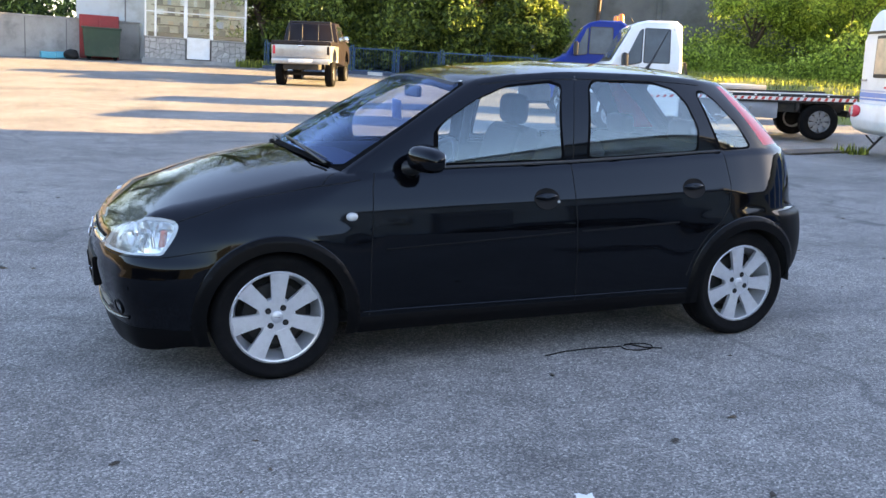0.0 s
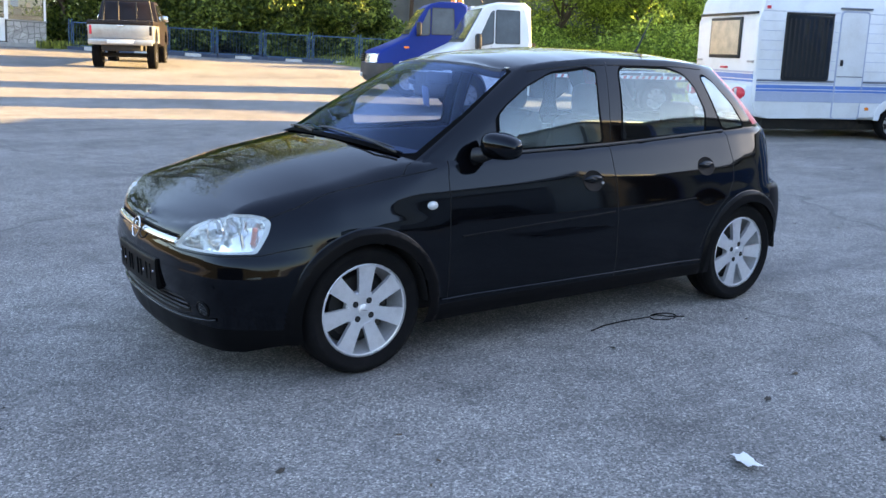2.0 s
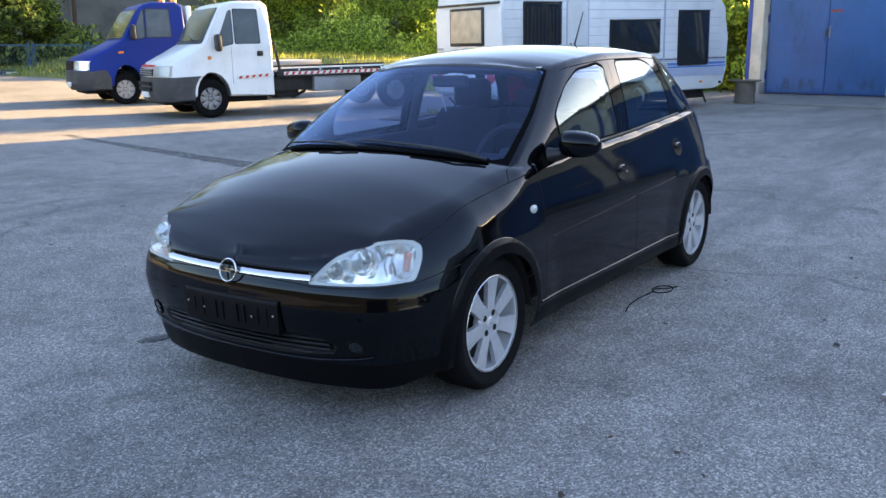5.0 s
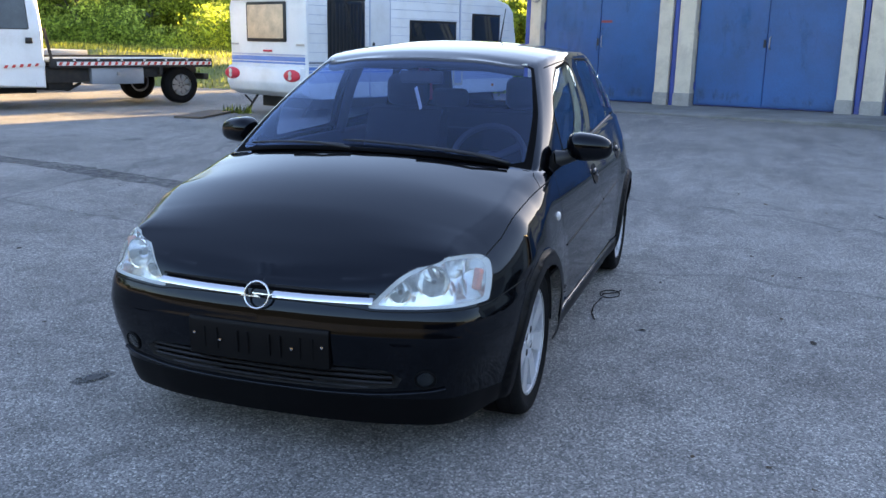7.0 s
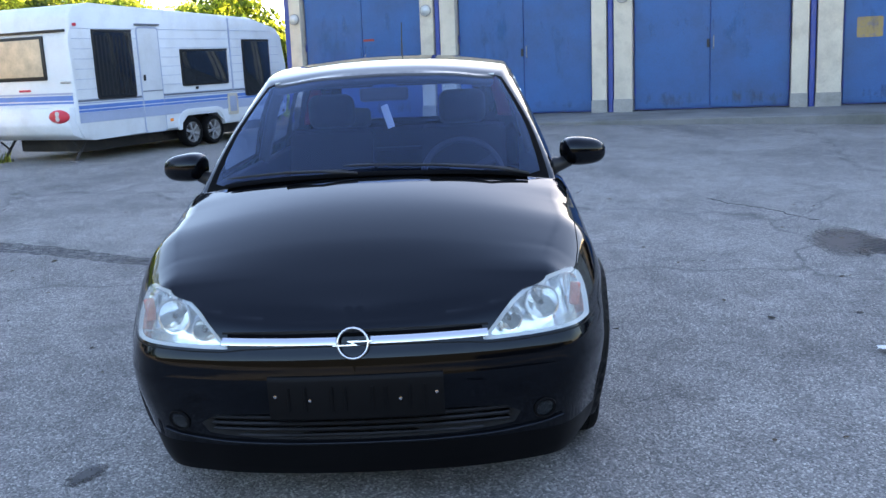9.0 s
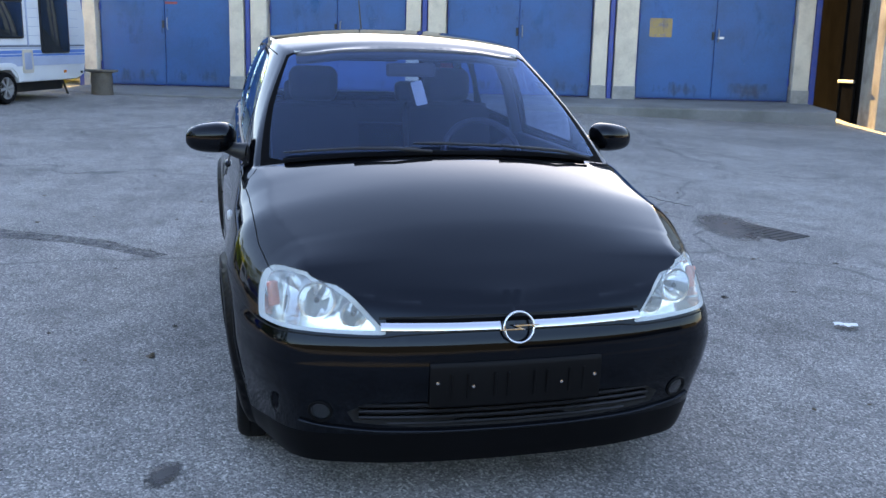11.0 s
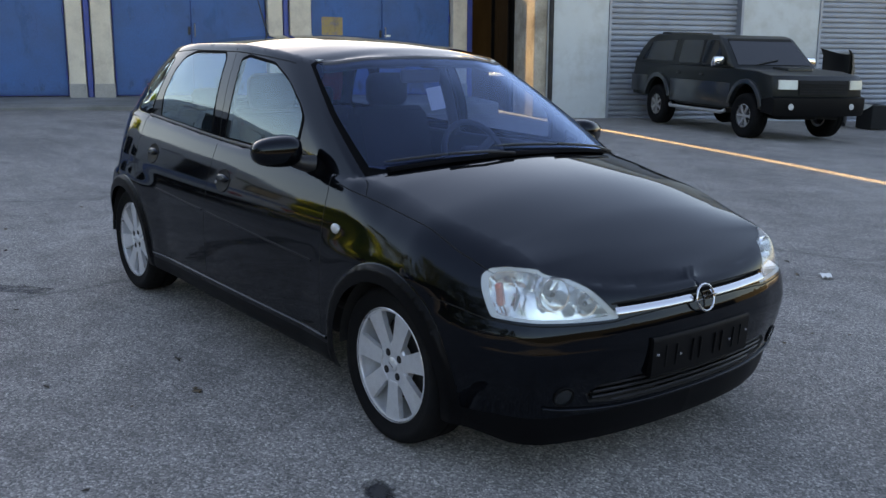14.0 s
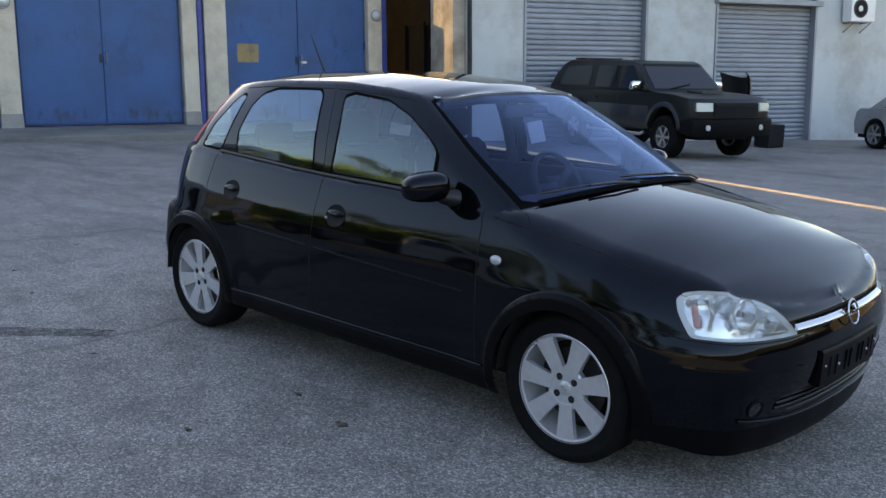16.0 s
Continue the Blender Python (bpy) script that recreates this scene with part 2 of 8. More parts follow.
def add_box(bm, lo, hi, bevel=0.0, segs=2, m=None):
    """A box between two corners, its edges rounded, added to bm."""
    r = bmesh.ops.create_cube(bm, size=1.0)
    vs = r["verts"]
    for v in vs:
        v.co = Vector([lo[k] + (v.co[k] + 0.5) * (hi[k] - lo[k]) for k in range(3)])
    if bevel:
        es = list({e for v in vs for e in v.link_edges})
        r2 = bmesh.ops.bevel(bm, geom=es, offset=bevel, segments=segs, profile=0.5, affect="EDGES")
        vs = list({v for f in r2["faces"] for v in f.verts} | {v for v in vs if v.is_valid})
    if m is not None:
        seen, stack = set(vs), list(vs)
        while stack:
            for e in stack.pop().link_edges:
                for v in e.verts:
                    if v not in seen:
                        seen.add(v)
                        stack.append(v)
        for v in seen:
            v.co = m @ v.co
    return bm


def box_mesh(lo, hi, bevel=0.0, segs=2):
    return add_box(bmesh.new(), lo, hi, bevel, segs)


def lathe(profile, segs=48, axis="y", close=False):
    """Turns (radius, height) pairs round an axis."""
    bm = bmesh.new()
    rings = []
    for r, h in profile:
        ring = []
        for k in range(segs):
            a = 2 * math.pi * k / segs
            u, v = r * math.cos(a), r * math.sin(a)
            ring.append(bm.verts.new((u, h, v) if axis == "y" else (u, v, h)))
        rings.append(ring)
    pairs = list(zip(rings, rings[1:])) + ([(rings[-1], rings[0])] if close else [])
    for a, b in pairs:
        for k in range(segs):
            bm.faces.new((a[k], a[(k + 1) % segs], b[(k + 1) % segs], b[k]))
    if not close:
        for ring in (rings[0], rings[-1]):
            bm.faces.new(ring)
    return bm


def prism(outline, depth, plane="xz", at=0.0, bevel=0.0):
    """A flat outline given thickness along its normal."""
    bm = bmesh.new()
    def spot3(u, v, w):
        return {"xz": (u, w, v), "xy": (u, v, w), "yz": (w, u, v)}[plane]
    a = [bm.verts.new(spot3(u, v, at)) for u, v in outline]
    b = [bm.verts.new(spot3(u, v, at + depth)) for u, v in outline]
    bm.faces.new(a)
    bm.faces.new(b[::-1])
    for k in range(len(a)):
        bm.faces.new((a[k], b[k], b[(k + 1) % len(a)], a[(k + 1) % len(a)]))
    if bevel:
        bmesh.ops.bevel(bm, geom=list(bm.edges), offset=bevel, segments=2, profile=0.5, affect="EDGES")
    return bm


def tube(points, radius, segs=8, radii=None):
    """A round bar along points."""
    bm = bmesh.new()
    pts = [Vector(p) for p in points]
    rings = []
    for k, p in enumerate(pts):
        way = (pts[min(k + 1, len(pts) - 1)] - pts[max(k - 1, 0)]).normalized()
        side = way.cross(Vector((0, 0, 1)) if abs(way.z) < 0.9 else Vector((1, 0, 0))).normalized()
        over = side.cross(way)
        r = radii[k] if radii else radius
        rings.append([bm.verts.new(p + r * (math.cos(2 * math.pi * j / segs) * side + math.sin(2 * math.pi * j / segs) * over)) for j in range(segs)])
    for a, b in zip(rings, rings[1:]):
        for j in range(segs):
            bm.faces.new((a[j], a[(j + 1) % segs], b[(j + 1) % segs], b[j]))
    bm.faces.new(rings[0])
    bm.faces.new(rings[-1][::-1])
    return bm


def rounded(outline, radius, steps=4):
    """The outline with its corners rounded."""
    out, n = [], len(outline)
    for k in range(n):
        p, a, b = (Vector(outline[j % n]) for j in (k, k - 1, k + 1))
        r = min(radius, 0.45 * (a - p).length, 0.45 * (b - p).length)
        u, v = p + (a - p).normalized() * r, p + (b - p).normalized() * r
        for s in range(steps + 1):
            t = s / steps
            q = (1 - t) ** 2 * u + 2 * t * (1 - t) * p + t * t * v
            out.append((q.x, q.y))
    return out

# ---- ground ----
def asphalt():
    m, n, l, b = nodes_of("worn_asphalt")
    co = n.new("ShaderNodeTexCoord").outputs["Object"]
    stones = n.new("ShaderNodeTexVoronoi")
    stones.inputs["Scale"].default_value, stones.inputs["Randomness"].default_value = 130.0, 1.0
    l.new(co, stones.inputs["Vector"])
    grains = n.new("ShaderNodeTexVoronoi")
    grains.inputs["Scale"].default_value = 260.0
    l.new(co, grains.inputs["Vector"])
    bw = n.new("ShaderNodeSeparateColor")
    l.new(stones.outputs["Color"], bw.inputs[0])
    stone_c = ramp_node(n, l, bw.outputs[0], [(0.0, (0.112, 0.107, 0.102)), (0.45, (0.204, 0.194, 0.181)), (0.82, (0.290, 0.273, 0.250)), (1.0, (0.47, 0.44, 0.395))])
    bw2 = n.new("ShaderNodeSeparateColor")
    l.new(grains.outputs["Color"], bw2.inputs[0])
    fine = ramp_node(n, l, bw2.outputs[1], [(0.0, grey(0.76)), (0.6, grey(0.98)), (1.0, grey(1.30))])
    c = mix_node(n, l, 1.0, stone_c, fine, "MULTIPLY")
    broad = ramp_node(n, l, noise_node(n, l, co, 0.55, 7.0, 0.62), [(0.30, grey(0.72)), (0.5, grey(0.98)), (0.70, grey(1.18))])
    c = mix_node(n, l, 1.0, c, broad, "MULTIPLY")
    mid = ramp_node(n, l, noise_node(n, l, co, 4.5, 6.0, 0.6), [(0.30, grey(0.80)), (0.5, grey(0.99)), (0.7, grey(1.09))])
    c = mix_node(n, l, 1.0, c, mid, "MULTIPLY")
    # scuffs and patches a hand wide, drawn out along the way that vehicles roll
    roll = n.new("ShaderNodeMapping")
    roll.inputs["Scale"].default_value, roll.inputs["Rotation"].default_value = (0.35, 1.0, 1.0), (0, 0, radians(-26))
    l.new(co, roll.inputs["Vector"])
    scuff = ramp_node(n, l, noise_node(n, l, roll.outputs[0], 3.4, 9.0, 0.72), [(0.38, grey(1.05)), (0.52, grey(1.0)), (0.60, grey(0.90)), (0.70, grey(0.78))])
    c = mix_node(n, l, 1.0, c, scuff, "MULTIPLY")
    # old oil and damp stains, drawn out in broad streaks
    stretch = n.new("ShaderNodeMapping")
    stretch.inputs["Scale"].default_value, stretch.inputs["Rotation"].default_value = (0.12, 0.9, 1.0), (0, 0, radians(-22))
    l.new(co, stretch.inputs["Vector"])
    st = ramp_node(n, l, noise_node(n, l, stretch.outputs[0], 0.8, 8.0, 0.66), [(0.55, grey(0.0)), (0.70, grey(0.55))])
    c = mix_node(n, l, st, c, (0.075, 0.075, 0.078))
    spots = ramp_node(n, l, noise_node(n, l, co, 1.7, 3.0, 0.5), [(0.68, grey(0.0)), (0.74, grey(0.6))])
    c = mix_node(n, l, spots, c, (0.07, 0.07, 0.072))
    # cracks
    warp = n.new("ShaderNodeMix")
    warp.data_type, warp.blend_type = "RGBA", "ADD"
    wn_ = n.new("ShaderNodeTexNoise")
    wn_.inputs["Scale"].default_value = 1.1
    l.new(co, wn_.inputs["Vector"])
    warp.inputs[0].default_value = 0.9
    l.new(co, warp.inputs[6])
    l.new(wn_.outputs["Color"], warp.inputs[7])
    cr = n.new("ShaderNodeTexVoronoi")
    cr.feature, cr.inputs["Scale"].default_value = "DISTANCE_TO_EDGE", 0.13
    l.new(warp.outputs[2], cr.inputs["Vector"])
    crack = ramp_node(n, l, cr.outputs["Distance"], [(0.0, grey(0.5)), (0.0025, grey(0.0))])
    c = mix_node(n, l, crack, c, (0.05, 0.05, 0.052))
    l.new(c, b.inputs["Base Color"])
    b.inputs["Roughness"].default_value, b.inputs["Specular IOR Level"].default_value = 0.82, 0.35
    bp = n.new("ShaderNodeBump")
    bp.inputs["Strength"].default_value, bp.inputs["Distance"].default_value = 0.50, 0.006
    inv = n.new("ShaderNodeMath")
    inv.operation = "SUBTRACT"
    inv.inputs[0].default_value = 1.0
    l.new(stones.outputs["Distance"], inv.inputs[1])
    l.new(inv.outputs[0], bp.inputs["Height"])
    l.new(bp.outputs[0], b.inputs["Normal"])
    return m


M["asphalt"] = asphalt()
M["concrete"] = surface("old_concrete", (0.34, 0.33, 0.31), 0.85, 0, 40, 0.14, 1.2, 0.25, bump=0.35, bump_scale=70, dirt=(0.12, 0.12, 0.115), dirt_amt=0.6, dirt_scale=1.5)
M["dark_concrete"] = surface("stained_concrete", (0.20, 0.20, 0.195), 0.88, 0, 40, 0.14, 0.7, 0.35, bump=0.35, bump_scale=50, dirt=(0.07, 0.075, 0.06), dirt_amt=0.7, dirt_scale=0.6)
M["beige_plaster"] = surface("beige_rough_plaster", (0.62, 0.56, 0.46), 0.85, 0, 70, 0.12, 1.6, 0.2, bump=0.6, bump_scale=90, dirt=(0.30, 0.26, 0.22), dirt_amt=0.55, dirt_scale=2.0)
M["white_plaster"] = surface("white_wall_plaster", (0.52, 0.56, 0.57), 0.8, 0, 60, 0.05, 0.9, 0.14, bump=0.25, bump_scale=60, dirt=(0.31, 0.30, 0.27), dirt_amt=0.7, dirt_scale=0.8)
M["blue_sheet"] = surface("blue_painted_sheet_steel", (0.003, 0.085, 0.28), 0.5, 0, 50, 0.16, 0.9, 0.40, bump=0.12, bump_scale=6, dirt=(0.014, 0.075, 0.24), dirt_amt=0.6, dirt_scale=2.2)
M["blue_frame"] = surface("blue_painted_frame", (0.02, 0.055, 0.30), 0.5, 0, 50, 0.12, 1.5, 0.3, dirt=(0.12, 0.10, 0.10), dirt_amt=0.4, dirt_scale=3)
M["shutter"] = surface("grey_shutter_steel", (0.29, 0.32, 0.37), 0.45, 0.25, 60, 0.06, 1.0, 0.2, dirt=(0.15, 0.15, 0.16), dirt_amt=0.4)
# Strong dark patches stand in for streaks of shade on the sunlit plaster.
M["flank_plaster"] = surface("flank_plaster_with_shade_streaks", (0.52, 0.47, 0.39), 0.9, 0, 60, 0.2, 1.4, 0.4, bump=0.5, bump_scale=50, spec=0.0, dirt=(0.16, 0.13, 0.10), dirt_amt=0.7, dirt_scale=1.1)
# Cladding and rusty sheet are nearly black: the alley's shade is in their colour.
M["dark_cladding"] = surface("brown_cladding_toned_for_shade", (0.012, 0.011, 0.010), 0.9, 0, 60, 0.25, 1.5, 0.4, bump=0.3, bump_scale=12, spec=0.0)
M["gate_rust"] = surface("rusty_sheet_toned_for_shade", (0.010, 0.0095, 0.009), 0.85, 0, 60, 0.25, 1.5, 0.4, bump=0.2, bump_scale=30, spec=0.0)
M["rust"] = surface("rusty_brown_sheet", (0.12, 0.072, 0.045), 0.75, 0.1, 60, 0.25, 1.5, 0.4, bump=0.2, bump_scale=30, dirt=(0.06, 0.035, 0.025), dirt_amt=0.6)
M["fence_blue"] = surface("blue_fence_paint", (0.018, 0.075, 0.16), 0.5, 0, 60, 0.15, 2, 0.3)
M["kerb_white"] = surface("white_kerb_paint", (0.62, 0.61, 0.58), 0.8, 0, 50, 0.15, 3, 0.3)
M["kerb_blue"] = surface("blue_kerb_paint", (0.05, 0.07, 0.11), 0.8, 0, 50, 0.15, 3, 0.3)
M["bark"] = surface("bark", (0.10, 0.075, 0.055), 0.9, 0, 40, 0.3, 3, 0.3, bump=0.6, bump_scale=40)
M["paving_stone"] = surface("pale_cladding_stone", (0.50, 0.48, 0.45), 0.8, 0, 40, 0.12, 4, 0.25, bump=0.3, random_amt=0.3)
M["mortar"] = surface("dark_mortar", (0.16, 0.155, 0.15), 0.9, 0, 60, 0.15, 4, 0.2)
M["green_bin"] = surface("green_bin_steel", (0.014, 0.045, 0.024), 0.6, 0, 40, 0.2, 2, 0.35, dirt=(0.08, 0.07, 0.05), dirt_amt=0.5)
M["red_bin"] = surface("red_steel", (0.30, 0.022, 0.025), 0.5, 0, 40, 0.15, 2, 0.3)
M["cyan_plastic"] = surface("cyan_plastic", (0.06, 0.36, 0.48), 0.5, 0, 40, 0.1, 2, 0.2)
M["drum"] = surface("dusty_drum", (0.16, 0.145, 0.125), 0.85, 0, 60, 0.2, 3, 0.3, dirt=(0.08, 0.06, 0.045), dirt_amt=0.6, dirt_scale=4)
M["wood"] = surface("weathered_board", (0.12, 0.09, 0.065), 0.85, 0, 30, 0.25, 3, 0.3, bump=0.3)


def leaf_mat(name, dark, lightc, thin=0.45):
    m, n, l, b = nodes_of(name)
    r = n.new("ShaderNodeNewGeometry").outputs["Random Per Island"]
    c = ramp_node(n, l, r, [(0.0, scaled(dark, 0.6)), (0.35, dark), (0.75, lightc), (1.0, scaled(lightc, 1.5))])
    l.new(c, b.inputs["Base Color"])
    b.inputs["Roughness"].default_value = 0.55
    tr, mx = n.new("ShaderNodeBsdfTranslucent"), n.new("ShaderNodeMixShader")
    l.new(c, tr.inputs["Color"])
    mx.inputs[0].default_value = thin
    l.new(b.outputs[0], mx.inputs[1])
    l.new(tr.outputs[0], mx.inputs[2])
    l.new(mx.outputs[0], n["Material Output"].inputs["Surface"])
    return m


M["leaf_dark"] = leaf_mat("dark_green_leaves", (0.035, 0.065, 0.014), (0.14, 0.20, 0.036))
M["leaf_mid"] = leaf_mat("green_leaves", (0.050, 0.090, 0.014), (0.20, 0.26, 0.045))
M["leaf_fresh"] = leaf_mat("fresh_green_leaves", (0.17, 0.25, 0.04), (0.46, 0.56, 0.10), 0.65)
M["leaf_lime"] = leaf_mat("spring_green_leaves", (0.20, 0.28, 0.035), (0.52, 0.60, 0.09), 0.6)
M["grass"] = leaf_mat("meadow_grass", (0.11, 0.14, 0.022), (0.34, 0.36, 0.055), 0.5)


def build_ground():
    xs = np.unique(np.r_[np.linspace(-600, -40, 9), np.linspace(-40, 60, 101), np.linspace(60, 600, 9)])
    ys = np.unique(np.r_[np.linspace(-600, -50, 9), np.linspace(-50, 60, 111), np.linspace(60, 600, 9)])
    vs = []
    for y in ys:
        for x in xs:
            p = SLOPE @ Vector((x, y, ground_z(x, y)))
            swell = 0.03 * noise.noise(Vector((x * 0.16, y * 0.16, 3.0))) * min(1.0, max(0.0, math.hypot(x, y) - 4.5) / 6.0)
            z = p.z + swell
            z = max(-1.6, min(1.9, z)) if abs(x) > 42 or abs(y) > 52 else z
            vs.append((p.x, p.y, z))
    n = len(xs)
    fs = [(j * n + i, j * n + i + 1, (j + 1) * n + i + 1, (j + 1) * n + i) for j in range(len(ys) - 1) for i in range(n - 1)]
    me = bpy.data.meshes.new("ground")
    me.from_pydata(vs, [], fs)
    me.shade_smooth()
    me.materials.append(M["asphalt"])
    tagged(new("ground", me), "worn grey asphalt yard with stains and cracks", "ground", kind="structure")


build_ground()

# ---- the black hatchback ----
from mathutils.geometry import delaunay_2d_cdt


def curve1(keys):
    """A smooth curve without overshoot through (x, y) keys."""
    xs, ys = (np.array(v, float) for v in zip(*keys))
    d = np.diff(ys) / np.diff(xs)
    m = np.r_[d[0], np.where(d[1:] * d[:-1] > 0, 2 * d[1:] * d[:-1] / np.where(d[1:] + d[:-1] == 0, 1, d[1:] + d[:-1]), 0), d[-1]]

    def f(x):
        x = np.clip(np.asarray(x, float), xs[0], xs[-1])
        k = np.clip(np.searchsorted(xs, x, side="right") - 1, 0, len(d) - 1)
        h = xs[k + 1] - xs[k]
        t = (x - xs[k]) / h
        return (ys[k] * (1 + 2 * t) * (1 - t) ** 2 + h * m[k] * t * (1 - t) ** 2 + ys[k + 1] * t * t * (3 - 2 * t) + h * m[k + 1] * t * t * (t - 1))
    return f


def spline(points, per=24):
    """Points along a Catmull-Rom curve."""
    p = np.array(points, float)
    p = np.vstack([2 * p[0] - p[1], p, 2 * p[-1] - p[-2]])
    out = []
    for k in range(1, len(p) - 2):
        for t in np.linspace(0, 1, per, endpoint=False):
            a, b, c, d = p[k - 1 : k + 3]
            out.append(0.5 * (2 * b + (c - a) * t + (2 * a - 5 * b + 4 * c - d) * t * t + (3 * b - a - 3 * c + d) * t ** 3))
    return np.array(out + [p[-2]])


def smoothstep(a, b, x):
    t = np.clip((np.asarray(x, float) - a) / (b - a), 0, 1)
    return t * t * (3 - 2 * t)


def inside(poly, pts):
    """Which points lie in a polygon."""
    poly, pts = np.asarray(poly), np.asarray(pts)
    res = np.zeros(len(pts), bool)
    for (x0, y0), (x1, y1) in zip(poly, np.roll(poly, -1, 0)):
        if y0 != y1:
            res ^= ((y0 > pts[:, 1]) != (y1 > pts[:, 1])) & (pts[:, 0] < (x1 - x0) * (pts[:, 1] - y0) / (y1 - y0) + x0)
    return res


def resample(line, step):
    line, out = np.asarray(line, float), []
    for a, b in zip(line, line[1:]):
        n = max(1, int(np.ceil(np.linalg.norm(b - a) / step)))
        out += [a + (b - a) * k / n for k in range(n)]
    return np.array(out + [line[-1]])


def far_from(line, pts):
    """The distance of points from a polyline."""
    best = np.full(len(pts), 9.0)
    for a, b in zip(line, line[1:]):
        ab = b - a
        t = np.clip(((pts - a) @ ab) / max(ab @ ab, 1e-12), 0, 1)
        best = np.minimum(best, np.linalg.norm(pts - a - t[:, None] * ab, axis=1))
    return best


def mesh_domain(outline, lines, step):
    """Triangles over a flat domain, whose edges follow the lines."""
    pts, edges = [], []
    for line, closed in [(outline, True)] + lines:
        base = len(pts)
        pts += [tuple(p) for p in line]
        edges += [(base + k, base + k + 1) for k in range(len(line) - 1)]
        if closed:
            edges.append((len(pts) - 1, base))
    fixed = np.array(pts)
    lo, hi = fixed.min(0), fixed.max(0)
    gx, gy = np.meshgrid(np.arange(lo[0], hi[0], step), np.arange(lo[1], hi[1], step))
    gx[1::2] += step / 2
    g = np.c_[gx.ravel(), gy.ravel()]
    g = g[inside(outline, g)]
    keep = np.ones(len(g), bool)
    for part0 in np.array_split(fixed, max(1, len(fixed) // 200)):
        keep &= (np.abs(g[:, None] - part0[None]).max(2) > 0.42 * step).all(1)
    v, _, f, *_ = delaunay_2d_cdt([Vector(p) for p in pts] + [Vector(p) for p in g[keep]], edges, [], 0, 1e-6)
    v, f = np.array([tuple(p) for p in v]), np.array([t for t in f if len(t) == 3])
    return v, f[inside(outline, v[f].mean(1))]


AXLE, WHEEL_Z, WHEEL_R = 1.2455, 0.285, 0.286
ARCH_IN, ARCH_OUT = 0.305, 0.366

# Plan of the lower body at its widest, from the middle of the nose to the middle of the tail.
PLAN = spline([(-1.995, 0), (-1.985, 0.24), (-1.948, 0.479), (-1.862, 0.686), (-1.64, 0.784), (-1.25, 0.811), (-0.85, 0.812), (0, 0.818), (0.85, 0.816),
               (1.25, 0.811), (1.545, 0.772), (1.74, 0.645), (1.83, 0.40), (1.855, 0)], 60)
PLAN[0], PLAN[1, 0] = (-1.995, 0), -1.995
LEN = np.r_[0, np.cumsum(np.linalg.norm(np.diff(PLAN, axis=0), axis=1))]
TAN = np.gradient(PLAN, axis=0)
TAN /= np.linalg.norm(TAN, axis=1)[:, None]
TAN[0], TAN[-1] = (0, 1), (0, -1)
END = LEN[-1]

nose = curve1([(0.12, 0.095), (0.17, 0.070), (0.22, 0.056), (0.27, 0.047), (0.33, 0.034), (0.40, 0.020), (0.470, 0.0125), (0.482, 0.0142), (0.53, 0.021), (0.57, 0.035), (0.61, 0.047), (0.66, 0.067), (0.8, 0.15)])
flank = curve1([(0.15, 0.07), (0.22, 0.03), (0.30, 0.012), (0.40, 0.004), (0.52, 0.0), (0.62, 0.002), (0.70, 0.011), (0.76, 0.022), (0.82, 0.039), (0.88, 0.059), (0.93, 0.077), (1.02, 0.11)])
stern = curve1([(0.22, 0.10), (0.30, 0.045), (0.40, 0.01), (0.50, 0.0), (0.60, 0.006), (0.650, 0.018), (0.685, 0.066), (0.80, 0.083), (0.92, 0.11), (1.02, 0.15)])
crest = curve1([(-1.995, 0.640), (-1.93, 0.690), (-1.85, 0.728), (-1.70, 0.764), (-1.60, 0.784), (-1.33, 0.842), (-1.06, 0.893), (-0.93, 0.905), (-0.80, 0.905), (-0.44, 0.918),
                (0.20, 0.935), (0.75, 0.962), (1.10, 0.98), (1.40, 0.992), (1.86, 1.0)])
edge_r = curve1([(-1.995, 0.035), (-1.9, 0.045), (-1.7, 0.085), (-1.45, 0.13), (-1.2, 0.135), (-1.02, 0.09), (-0.92, 0.05), (-0.75, 0.022), (1.9, 0.022)])
hem = curve1([(-1.995, 0.145), (-1.8, 0.145), (-1.62, 0.17), (-0.95, 0.19), (0, 0.195), (0.9, 0.205), (1.5, 0.29), (1.86, 0.31)])
THETA = 1.25


def low_top(a):
    x = np.interp(a, LEN, PLAN[:, 0])
    r, z = edge_r(x), crest(x)
    return z - r * math.sin(THETA) + r * THETA


